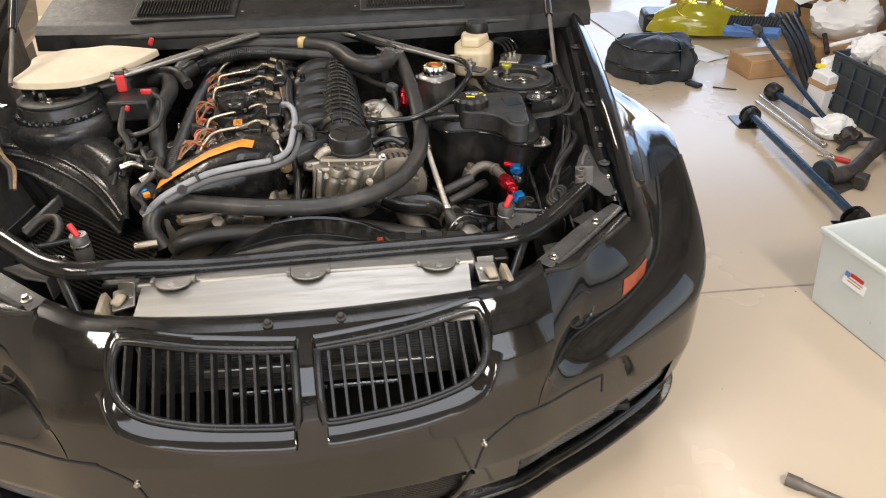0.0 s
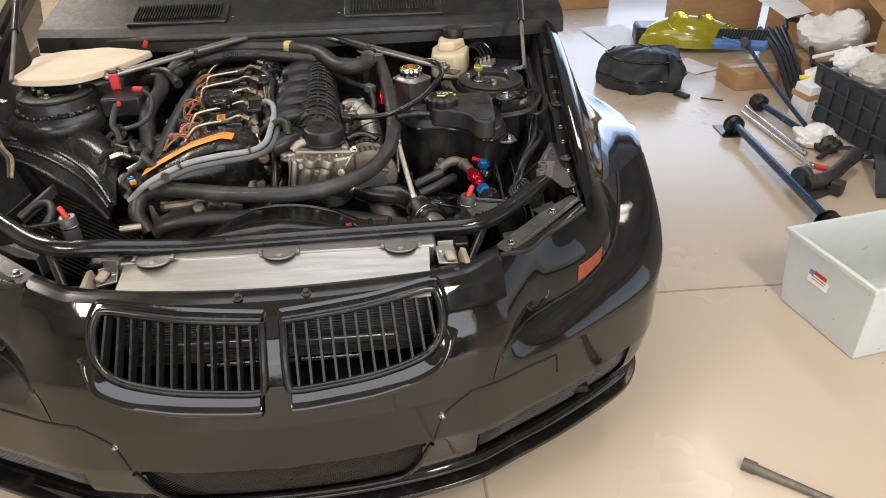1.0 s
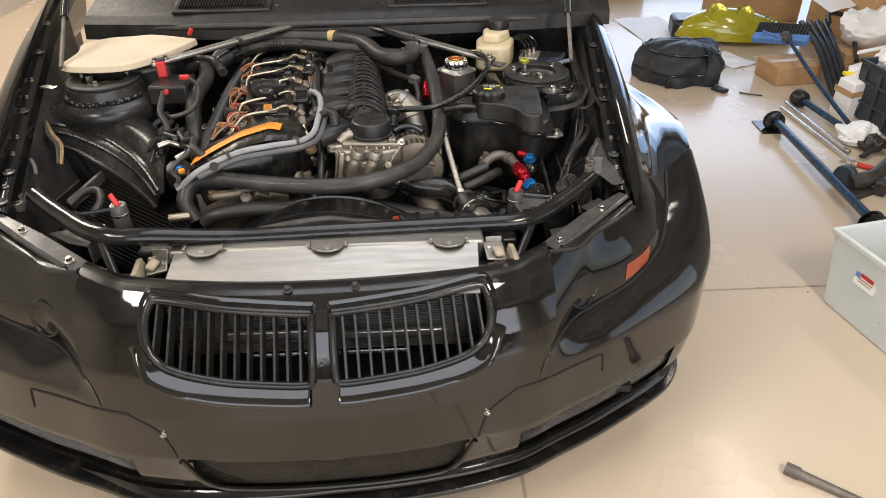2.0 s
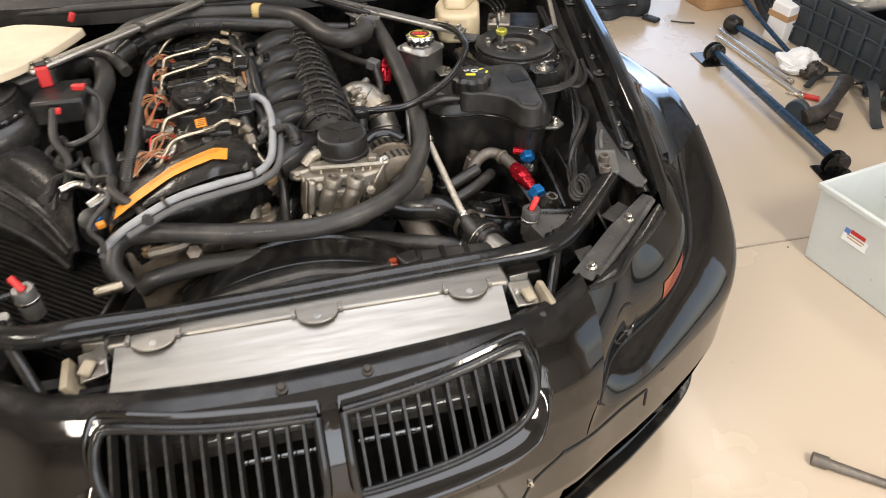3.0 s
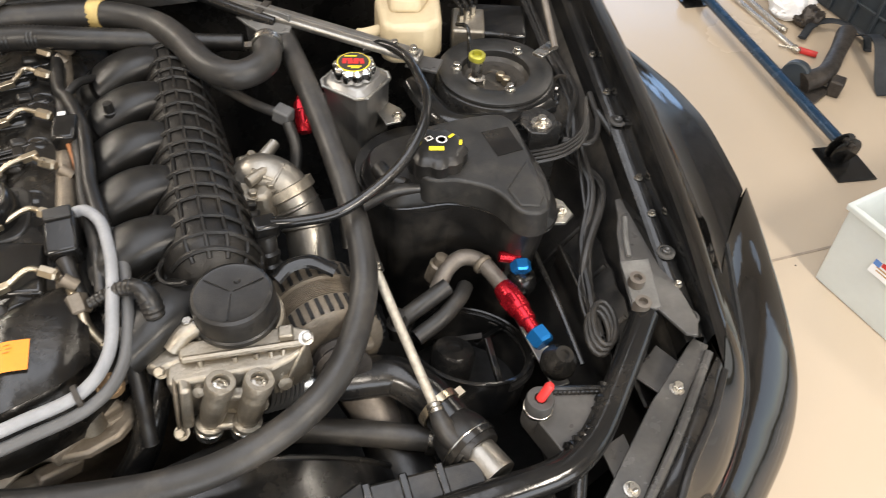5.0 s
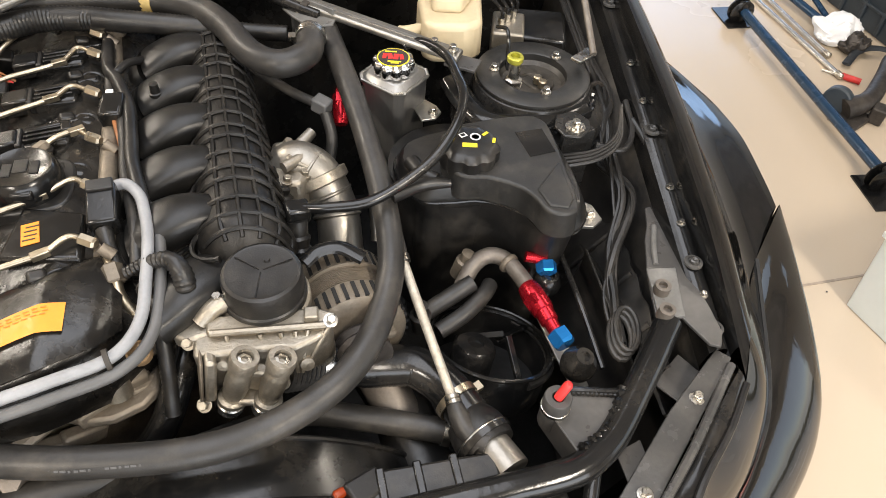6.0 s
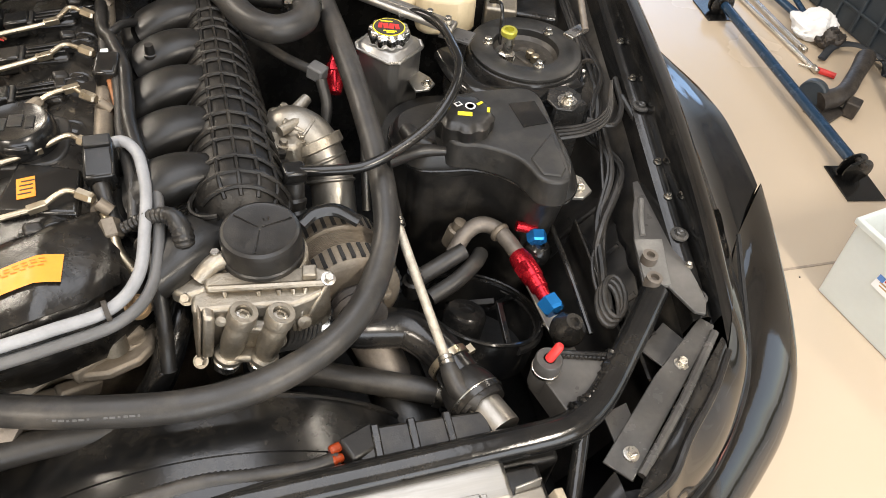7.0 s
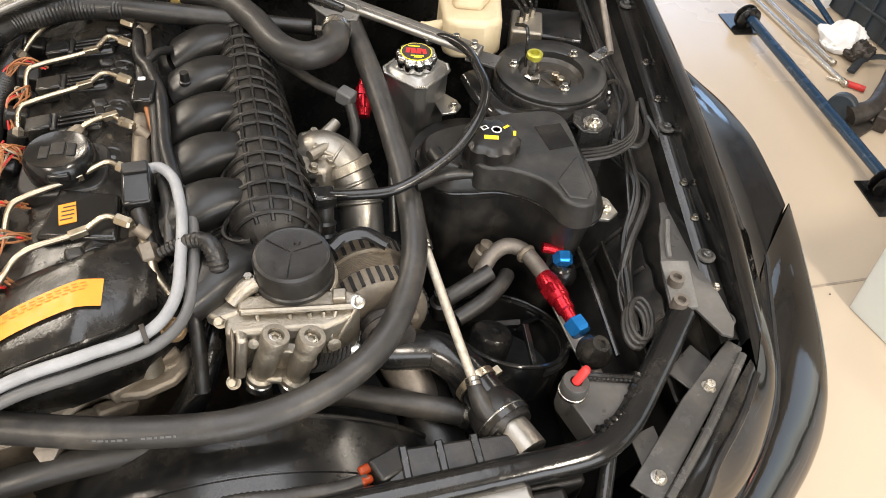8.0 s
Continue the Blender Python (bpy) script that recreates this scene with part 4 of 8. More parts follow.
for ln in LINES:
    pipe = part("injector_line", tube(ln, 0.0037, 10), "gold_steel", engine, "bent bare-steel injector line")
    a, b = Vector(ln[-1]), Vector(ln[-1]) + Vector((0.022, -0.012, -0.004))
    part("union_nut", lathe([(0.0050, 0), (0.0072, 0.002), (0.0072, 0.018), (0.0055, 0.021)], 6, toward(a - (b - a) * 0.2, b)), "gold_steel", pipe, smooth=False)
    part("rail_stub", tube([b - Vector((0.004, 0, 0)), b + Vector((0.008, -0.006, -0.010))], 0.0075, 10, straight=True), "dirty_cast", pipe)
    e = Vector(ln[0])
    part("injector_nut", lathe([(0.0065, -0.012), (0.0078, -0.010), (0.0078, 0.004), (0.0050, 0.008)], 6, toward(e, Vector(ln[1]))), "dirty_cast", pipe, smooth=False)
    part("injector", tube([e, e + Vector((-0.012, -0.006, -0.03))], 0.013, 10, straight=True), "plastic", pipe)
    mid = Vector(ln[len(ln) // 2])
    part("line_tag", box(0.020, 0.0095, 0.0085, mid, turn=(0, 0, 22)), "gold_steel", pipe, bevel=0.001)
part("rail_pipe", tube([(-0.076, 0.440, 0.826), (-0.068, 0.415, 0.822), (-0.064, 0.395, 0.812), (-0.050, 0.376, 0.795)], 0.0065, 10), "gold_steel", rail)
part("rail_union", lathe([(0.010, -0.012), (0.0125, -0.010), (0.0125, 0.010), (0.010, 0.012)], 6, toward((-0.070, 0.418, 0.822), (-0.064, 0.395, 0.812))), "dirty_cast", rail, smooth=False)
part("rail_sensor", lathe([(0.015, 0.0), (0.018, 0.004), (0.018, 0.022), (0.012, 0.026), (0, 0.026)], 18, pose(-0.098, 0.915, 0.832)), "dirty_cast", rail)

# injector-side wiring: loose orange-brown wires and dark connectors
rng = random.Random(4)
harness = part("injector_harness", tube([(-0.30, 0.33, 0.775), (-0.288, 0.45, 0.80), (-0.292, 0.60, 0.805), (-0.296, 0.75, 0.805), (-0.29, 0.92, 0.81)], 0.016, 10, ribs=0.002), "plastic", engine, "black harness with loose orange wires")
for hx, hy, tx, ty in ((-0.300, 0.800, -0.238, 0.826), (-0.262, 0.690, -0.250, 0.770), (-0.285, 0.620, -0.232, 0.612), (-0.270, 0.560, -0.236, 0.636), (-0.262, 0.500, -0.216, 0.522), (-0.250, 0.420, -0.206, 0.470), (-0.270, 0.380, -0.216, 0.400)):
    for k in range(7):
        j = [rng.uniform(-0.011, 0.011) for _ in range(8)]
        pts = [(hx + j[0] * 0.6, hy + j[1], 0.806), (hx * 0.7 + tx * 0.3 + j[2], hy * 0.7 + ty * 0.3 + j[3] + 0.012, 0.828 + j[4] * 0.5),
               (hx * 0.3 + tx * 0.7 + j[5], hy * 0.3 + ty * 0.7 + j[6], 0.834 + j[7] * 0.5), (tx + j[1] * 0.5, ty + j[2] * 0.5, 0.818)]
        part("wire", tube(pts, 0.0014, 5, 6), "redplastic" if k == 6 else "tan" if k == 5 else "orangewire", harness)
for k in range(6):
    y = INJ_Y[k] - 0.03
    part("injector_plug", box(0.030, 0.026, 0.030, (-0.262 + rng.uniform(-0.006, 0.006), y, 0.812), turn=(rng.uniform(-15, 15), 20, rng.uniform(-20, 20))), "plastic", harness, bevel=0.004)
    part("injector_plug", box(0.024, 0.030, 0.024, (-0.300, y + 0.03, 0.802), turn=(rng.uniform(-15, 15), 10, rng.uniform(-30, 30))), "gloss_plastic", harness, bevel=0.004)

# grey taped loom round the cover's front edge, with its plug
loom = part("grey_loom", tube([(-0.076, 0.532, 0.850), (-0.055, 0.530, 0.856), (-0.039, 0.510, 0.854), (-0.032, 0.481, 0.852), (-0.028, 0.445, 0.848), (-0.029, 0.395, 0.842), (-0.037, 0.340, 0.828), (-0.064, 0.301, 0.826), (-0.122, 0.283, 0.826), (-0.195, 0.268, 0.818), (-0.275, 0.245, 0.790), (-0.330, 0.250, 0.745)],
                              0.0068, 12), "grey", engine, "grey taped wiring loom along the cover")
part("second_loom", tube([(-0.040, 0.52, 0.838), (-0.022, 0.478, 0.842), (-0.016, 0.406, 0.834), (-0.025, 0.330, 0.820), (-0.056, 0.289, 0.818), (-0.120, 0.270, 0.816), (-0.195, 0.256, 0.808), (-0.275, 0.234, 0.780)], 0.0066, 10), "darkgrey", loom)
part("side_loom", tube([(-0.110, 0.93, 0.830), (-0.097, 0.800, 0.848), (-0.082, 0.761, 0.850), (-0.063, 0.696, 0.850), (-0.056, 0.631, 0.850), (-0.052, 0.583, 0.850), (-0.045, 0.543, 0.848), (-0.034, 0.488, 0.842), (-0.030, 0.41, 0.82), (-0.026, 0.34, 0.76), (-0.03, 0.30, 0.70)], 0.0085, 12, ribs=0.0008), "plastic", loom)
part("side_loom", tube([(-0.100, 0.86, 0.835), (-0.092, 0.748, 0.840), (-0.074, 0.690, 0.845), (-0.066, 0.631, 0.842), (-0.062, 0.572, 0.840), (-0.054, 0.521, 0.838), (-0.046, 0.470, 0.836), (-0.044, 0.414, 0.824)], 0.0075, 12), "rubber", loom)
part("branch_loom", tube([(-0.055, 0.830, 0.835), (-0.070, 0.800, 0.850), (-0.084, 0.775, 0.852), (-0.094, 0.800, 0.846)], 0.006, 10), "plastic", loom)
plug = part("loom_plug", box(0.034, 0.058, 0.034, (-0.079, 0.500, 0.846), turn=(10, 0, 4)), "gloss_plastic", loom, "black multi-pin plug", bevel=0.004)
part("plug_lever", box(0.030, 0.016, 0.010, (-0.080, 0.520, 0.866), turn=(10, 0, 4)), "plastic", plug, bevel=0.002)
part("plug_boot", tube([(-0.079, 0.472, 0.840), (-0.072, 0.445, 0.830), (-0.060, 0.415, 0.81)], [0.010, 0.008, 0.007], 10), "plastic", plug)
plug = part("loom_plug", box(0.030, 0.044, 0.028, (-0.082, 0.692, 0.848), turn=(6, 0, -6)), "gloss_plastic", loom, bevel=0.004)
part("plug_mark", box(0.010, 0.010, 0.003, (-0.085, 0.714, 0.862)), "white", plug, bevel=0.001)
part("plug_wires", tube([(-0.080, 0.672, 0.845), (-0.076, 0.652, 0.836), (-0.070, 0.62, 0.828)], 0.004, 8), "orangewire", plug)
for q, r in (((-0.033, 0.455, 0.833), (-0.031, 0.43, 0.830)), ((-0.031, 0.385, 0.826), (-0.033, 0.36, 0.826)), ((-0.066, 0.299, 0.826), (-0.09, 0.292, 0.826)), ((-0.210, 0.264, 0.815), (-0.24, 0.256, 0.803))):
    part("cable_tie", lathe([(0.0105, -0.0025), (0.012, -0.0025), (0.012, 0.0025), (0.0105, 0.0025)], 16, toward(q, r)), "ink", loom)

# timing-case castings below the cover
bm = prism([(-0.30, 0.262), (-0.21, 0.275), (-0.145, 0.318), (-0.05, 0.375), (-0.01, 0.40), (-0.01, 0.50), (-0.33, 0.50)], 0.42, 0.725, shrink=1.0)
case = part("timing_case", bm, "dirty_cast", engine, "oily bare aluminium timing case", bevel=0.004)
part("case_flange", tube([(-0.262, 0.258, 0.722), (-0.20, 0.268, 0.725), (-0.142, 0.308, 0.730), (-0.06, 0.362, 0.738), (-0.022, 0.385, 0.748)], 0.010, 8), "dirty_cast", case)
for k, (a, b, c) in enumerate(((-0.11, 0.318, 0.712), (-0.078, 0.335, 0.725), (-0.058, 0.345, 0.705), (-0.13, 0.300, 0.690), (-0.16, 0.285, 0.700), (-0.045, 0.372, 0.742))):
    part("casting_web", box(0.050, 0.018, 0.024, (a, b, c), turn=(12 * (k % 3), 8 * k, 32)), "dirty_cast", case, bevel=0.004)
part("case_boss", lathe([(0.016, 0), (0.016, 0.02), (0.010, 0.021), (0.009, 0.012), (0, 0.012)], 20, pose(-0.085, 0.325, 0.722, -15, 0, 0)), "cast", case)
lug = part("case_web", prism([(-0.2, 0.297), (-0.143, 0.327), (-0.108, 0.353), (-0.067, 0.372), (-0.044, 0.372), (-0.043, 0.33), (-0.06, 0.311), (-0.092, 0.299), (-0.117, 0.3), (-0.146, 0.31), (-0.189, 0.289)], 0.700, 0.715), "dirty_cast", case, bevel=0.004)
part("web_boss", lathe([(0.019, 0.700), (0.018, 0.724), (0.012, 0.725), (0.011, 0.718), (0, 0.718)], 20, pose(-0.072, 0.352, 0.0)), "cast", lug)
part("case_plug", lathe([(0.013, 0), (0.013, 0.016), (0, 0.018)], 6, pose(-0.185, 0.248, 0.712, 30, 0, 0)), "rodiron", case, smooth=False)
for x, y, z in ((-0.132, 0.311, 0.755), (-0.043, 0.318, 0.812), (-0.207, 0.285, 0.735), (-0.265, 0.27, 0.73)):
    part("cover_stud", lathe([(0.013, -0.012), (0.013, 0.0), (0.009, 0.001), (0.009, 0.008), (0.007, 0.010), (0, 0.010)], 14, pose(x, y, z - 0.006, 20, 0, 0)), "bronze", cover)
part("case_hose", tube([(0.000, 0.395, 0.74), (-0.020, 0.345, 0.715), (-0.045, 0.305, 0.675), (-0.085, 0.285, 0.63)], 0.018, 12), "gloss_plastic", engine, "shiny black bent pipe")
part("block", box(0.34, 0.60, 0.42, (-0.15, 0.70, 0.49)), "dirty_cast", engine, bevel=0.01)

# intake manifold
def plenum(u, v):
    """The plenum's skin: u from its front end to its back, v round it from the runners' side over the top."""
    a = radians(178) - v * radians(228)
    y = 0.405 + 0.485 * u
    r = (0.0615 - 0.019 * u) * (1 - 0.55 * max(0, 1 - u / 0.10) ** 2) * (1 - 0.30 * max(0, (u - 0.93) / 0.07) ** 2)
    return Vector((0.0735 - 0.026 * u + r * math.cos(a), y, 0.788 + (0.070 * r / 0.0575 if u < 0.1 else 0.066 + 0.004 * (1 - u)) * math.sin(a)))


RUN_Y = [0.395 + 0.0915 * k for k in range(6)]
manifold = part("intake_manifold", sheet(plenum, 64, 44), "ribbed", engine, "black plastic intake manifold with ribbed plenum")
for k in range(17):
    u = 0.045 + k * 0.0585 + (0.012 if k % 3 == 0 else 0.0)
    run = [plenum(u, v) for v in np.linspace(0.16, 0.88, 18)]
    part("cross_rib", tube([q + Vector((0.0012, 0, 0.0024)) for q in run], 0.0034, 6, straight=True), "ribbed", manifold)
for v in (0.30, 0.40, 0.50, 0.61, 0.73):
    part("long_rib", tube([plenum(u, v) + Vector((0.0008, 0, 0.0018)) for u in np.linspace(0.04, 0.97, 30)], 0.0028, 6, straight=True), "ribbed", manifold)


def runner(y, wide, drop=0.0, reach=7):
    """A broad arched runner that leaves the plenum's shoulder and dives to the head."""
    spine = spline([(0.074, 0.806), (0.046, 0.824), (0.014, 0.8325), (-0.018, 0.828), (-0.050, 0.812), (-0.080, 0.785), (-0.102, 0.745)][:reach], 6)
    spine = [(q[0], q[1] - drop) for q in spine]
    rows = []
    for i, q in enumerate(spine):
        a, b = spine[max(i - 1, 0)], spine[min(i + 1, len(spine) - 1)]
        t = Vector((b[0] - a[0], 0, b[1] - a[1])).normalized()
        up = Vector((-t.z, 0, t.x)) * (1 if t.x < 0 else 1)
        if up.z < 0 and t.x < 0 and i < 24:
            up = -up
        k = i / (len(spine) - 1)
        half = wide * float(np.interp(k, [0, 0.18, 0.42, 0.7, 1.0], [0.60, 0.74, 1.04, 1.24, 1.28]))
        deep = 0.0215 + 0.003 * math.sin(k * math.pi)
        ring = []
        for j in range(20):
            ang = 2 * math.pi * j / 20
            c, s_ = math.cos(ang), math.sin(ang)
            ring.append(Vector((q[0], y + 0.004 - 0.040 * k ** 1.6, q[1])) + Vector((0, 1, 0)) * (half * math.copysign(abs(c) ** 0.8, c)) + up * (deep * math.copysign(abs(s_) ** 0.75, s_)))
        rows.append(ring)
    bm = bmesh.new()
    vs = [[bm.verts.new(q) for q in ring] for ring in rows]
    for a, b in zip(vs, vs[1:]):
        for j in range(20):
            bm.faces.new((a[j], a[(j + 1) % 20], b[(j + 1) % 20], b[j]))
    bm.faces.new(vs[0])
    bm.faces.new(vs[-1][::-1])
    return bm


for k, y in enumerate(RUN_Y):
    run = part("runner", runner(y, 0.0335) if k else runner(y + 0.012, 0.034, 0.022, 4), "runner", manifold, "smooth satin black runner")
    if k:
        for dz, r in ((0.0, 0.0026), (-0.010, 0.0022)):
            part("runner_seam", tube([(0.026, y - 0.025, 0.812 + dz), (0.004, y - 0.037, 0.813 + dz), (-0.022, y - 0.050, 0.805 + dz), (-0.046, y - 0.062, 0.788 + dz), (-0.064, y - 0.071, 0.765 + dz)], r, 6), "runner", run)
    if k < 5:
        ym = y + 0.0458
        for r, z in ((0.0255, 0.838), (0.020, 0.829), (0.0145, 0.820), (0.009, 0.811)):
            part("arch_lip", tube([(0.050 - r * 1.35 * math.cos(a), ym + r * 0.95 * math.sin(a) - 0.010 * (1 - math.sin(a)) * 0.5, z - 0.010 * math.cos(a)) for a in np.linspace(-1.5, 1.5, 16)], 0.0030, 6, straight=True), "ribbed", run)
part("manifold_stud", lathe([(0.011, 0), (0.009, 0.022), (0.007, 0.023), (0.006, 0.036), (0, 0.037)], 14, pose(-0.030, 0.728, 0.824, 0, 0, 0)), "plastic", manifold)
part("manifold_stud", lathe([(0.008, 0), (0.007, 0.012), (0, 0.013)], 14, pose(0.128, 0.80, 0.81)), "plastic", manifold)
piece("manifold_bolt", BOLT, pose(0.050, 0.868, 0.850), manifold)
for k in range(3):
    part("yellow_wire", tube([(0.082, 0.842 - 0.004 * k, 0.846), (0.098, 0.832 - 0.004 * k, 0.856), (0.112, 0.815, 0.848), (0.13, 0.79, 0.84)], 0.0016, 5), "yellow", manifold)
part("manifold_flange", box(0.036, 0.075, 0.060, (0.112, 0.580, 0.765), turn=(0, 25, 0)), "plastic", manifold, bevel=0.008)
for k in range(3):
    part("flange_lug", box(0.026, 0.010, 0.012, (0.122 + 0.003 * k, 0.548 + 0.045 * k, 0.800 - 0.004 * k), turn=(0, 20, 10)), "plastic", manifold, bevel=0.003)
breather = part("breather_hose", tube([(0.062, 0.840, 0.832), (0.084, 0.812, 0.832), (0.118, 0.782, 0.824), (0.157, 0.736, 0.820), (0.188, 0.704, 0.820)], 0.0075, 12), "rubber", engine, "thin black breather hose")
part("breather_joint", box(0.026, 0.022, 0.022, (0.196, 0.700, 0.819), turn=(0, 10, -40)), "darkgrey", breather, "grey plastic joint", bevel=0.003)
part("breather_drop", tube([(0.200, 0.690, 0.812), (0.204, 0.664, 0.780), (0.190, 0.640, 0.740), (0.170, 0.62, 0.70)], 0.0085, 12), "rubber", breather)

# oil filter housing with its cap
HOUSE = [(0.010, 0.352), (0.032, 0.350), (0.146, 0.338), (0.164, 0.328), (0.158, 0.314), (0.140, 0.305), (0.118, 0.298), (0.100, 0.302), (0.030, 0.306), (0.010, 0.308)]
house = part("oil_filter_housing", prism(HOUSE, 0.722, 0.796), "cast", engine, "bare cast-aluminium oil filter housing", bevel=0.005, segs=3)
part("housing_flange", prism([(0.026, 0.352), (0.146, 0.342), (0.166, 0.332), (0.168, 0.322), (0.158, 0.316), (0.100, 0.322), (0.026, 0.330)], 0.793, 0.806), "cast", house, bevel=0.003)
part("flange_rib", tube([(0.030, 0.330, 0.803), (0.090, 0.324, 0.803), (0.155, 0.318, 0.803)], 0.0042, 8), "cast", house)
for (bx, by), (fx, fy) in (((0.066, 0.292), (0.036, 0.291)), ((0.105, 0.284), (0.075, 0.281))):
    lean = toward((fx, fy, 0.716), (bx, by, 0.804))
    boss = part("housing_boss", lathe([(0.0115, 0.004), (0.0115, 0.022), (0.0135, 0.028), (0.0148, 0.046), (0.0138, 0.060), (0.0138, 0.066), (0.0122, 0.070), (0.0128, 0.074), (0.0160, 0.077), (0.0162, 0.090), (0.0150, 0.093), (0.0095, 0.093), (0.0088, 0.085), (0.0, 0.084)], 28, lean), "cast", house)
    part("boss_screw", lathe([(0.0080, 0.083), (0.0080, 0.088), (0.0045, 0.0885), (0.0040, 0.084), (0, 0.084)], 6, lean), "steel", boss, smooth=False)
    part("housing_foot", lathe([(0.0150, -0.006), (0.0165, -0.002), (0.0165, 0.006), (0.0140, 0.009), (0.0140, 0.016), (0.0, 0.017)], 24, lean), "steel", boss)
    part("foot_collar", lathe([(0.0152, 0.008), (0.0165, 0.010), (0.0165, 0.016), (0.0130, 0.019)], 24, lean), "cast", boss)
part("foot_bridge", box(0.062, 0.024, 0.011, (0.062, 0.289, 0.730), turn=(0, 0, -10)), "cast", house, bevel=0.004)
part("foot_bridge", box(0.034, 0.014, 0.010, (0.080, 0.292, 0.772), turn=(0, 8, -10)), "cast", house, bevel=0.003)
part("housing_web", box(0.060, 0.018, 0.040, (0.068, 0.300, 0.752), turn=(0, 18, -8)), "cast", house, bevel=0.006)
side_flange = part("side_flange", box(0.013, 0.056, 0.066, (0.021, 0.318, 0.762), turn=(-6, 10, 4)), "cast", house, bevel=0.004)
part("flange_gasket", box(0.004, 0.060, 0.070, (0.011, 0.319, 0.761), turn=(-6, 10, 4)), "dirty_cast", side_flange, bevel=0.003)
part("flange_lug", prism([(-0.012, 0.352), (0.004, 0.362), (0.034, 0.352), (0.034, 0.334), (0.004, 0.326), (-0.010, 0.336)], 0.780, 0.800), "cast", side_flange, bevel=0.004)
for q in ((-0.002, 0.349, 0.799), (0.006, 0.330, 0.792), (0.010, 0.288, 0.728)):
    piece("flange_bolt", CASTBOLT, pose(*q, 35, -15, 0), side_flange)
for k, (x0, y0, x1, y1) in enumerate(((0.082, 0.321, 0.086, 0.300), (0.104, 0.319, 0.108, 0.299), (0.120, 0.318, 0.117, 0.297), (0.134, 0.317, 0.122, 0.296), (0.158, 0.318, 0.126, 0.298), (0.046, 0.326, 0.052, 0.302))):
    part("housing_rib", tube([(x0, y0, 0.800), ((x0 + x1) / 2, (y0 + y1) / 2 - 0.002, 0.780), (x1, y1, 0.750)], 0.0028, 8), "cast", house)
for k, (dx, dy, dz, r) in enumerate(((0.040, 0.304, 0.780, 0.008), (0.086, 0.296, 0.756, 0.007), (0.128, 0.300, 0.762, 0.010), (0.052, 0.298, 0.752, 0.007), (0.098, 0.292, 0.742, 0.009))):
    part("casting_bump", lathe([(r * 1.3, -0.012), (r, 0), (r * 0.8, 0.006), (0, 0.007)], 16, pose(dx, dy, dz, 65, 0, 8 * k - 10)), "cast", house)
part("sensor_pad", box(0.016, 0.016, 0.010, (0.140, 0.330, 0.810), turn=(0, 0, -6)), "cast", house, bevel=0.002)
piece("housing_bolt", BOLT, pose(0.041, 0.364, 0.816), house)
piece("housing_bolt", BOLT, pose(0.160, 0.320, 0.806, 25, 0, 20), house)
part("housing_elbow", tube([(0.020, 0.350, 0.800), (0.032, 0.356, 0.810), (0.046, 0.364, 0.812)], [0.012, 0.011, 0.012], 12), "cast", house)
part("oil_sensor", lathe([(0.014, 0), (0.014, 0.010), (0.011, 0.012), (0.011, 0.026), (0.008, 0.028), (0.0075, 0.036)], 14, toward((0.016, 0.362, 0.798), (0.010, 0.378, 0.834))), "cast", house)
part("sensor_boot", tube([(0.011, 0.375, 0.828), (0.008, 0.388, 0.846), (-0.004, 0.402, 0.852), (-0.030, 0.410, 0.842), (-0.055, 0.412, 0.828)], [0.011, 0.011, 0.009, 0.007, 0.006], 10, ribs=0.0012), "plastic", house)
fc = part("oil_filter_cap", lathe([(0.0475, 0.802), (0.0475, 0.812), (0.0455, 0.814), (0.0455, 0.836), (0.0435, 0.842), (0.040, 0.8440), (0.035, 0.8432), (0.0, 0.8445)], 48, pose(0.0925, 0.374, 0)), "plastic", house, "round black oil filter cap")
part("cap_ring", lathe([(0.051, 0.788), (0.051, 0.800), (0.047, 0.803)], 40, pose(0.0925, 0.374, 0)), "cast", house)
part("filter_body", lathe([(0.046, 0.66), (0.049, 0.792)], 30, pose(0.0925, 0.374, 0)), "cast", house)
for a in (0.3, 2.4, 4.5):
    part("cap_line", box(0.035, 0.0012, 0.0008, (0.0925 + 0.020 * math.cos(a), 0.374 + 0.020 * math.sin(a), 0.8446), turn=(0, 0, math.degrees(a))), "gloss_plastic", fc)
part("cap_nib", lathe([(0.004, 0.844), (0.003, 0.847), (0, 0.847)], 12, pose(0.100, 0.388, 0)), "plastic", fc)

# alternator
am = pose(0.186, 0.396, 0.716, 82, 0, 8)
alt = part("alternator", lathe([(0.0, 0.055), (0.022, 0.055), (0.024, 0.050), (0.055, 0.048), (0.064, 0.044), (0.066, 0.036), (0.066, 0.014), (0.063, 0.012), (0.063, -0.016), (0.0675, -0.018), (0.0675, -0.05), (0.058, -0.062), (0, -0.062)], 48, am), "dirty_cast", engine, "dusty aluminium alternator with slotted ends")
# Near-black slabs on the surface give the shade of open slots.
slot = plain_mesh("alternator_slot", box(0.0048, 0.026, 0.004), "dark", smooth=False)
for row, zc in ((0, 0.030), (1, -0.034)):
    for k in range(34):
        a = 2 * math.pi * (k + 0.5 * row) / 34
        rr = 0.0655 if row == 0 else 0.0665
        piece("alternator_slot", slot, am @ pose(rr * math.cos(a), rr * math.sin(a), zc, 0, 0, math.degrees(a) + 90) @ pose(0, 0, 0, 90, 0, 0), alt)
for k in range(9):
    part("stator_fin", lathe([(0.0628, -0.014 + k * 0.003), (0.0645, -0.0135 + k * 0.003), (0.0628, -0.013 + k * 0.003)], 36, am), "dirty_cast", alt)
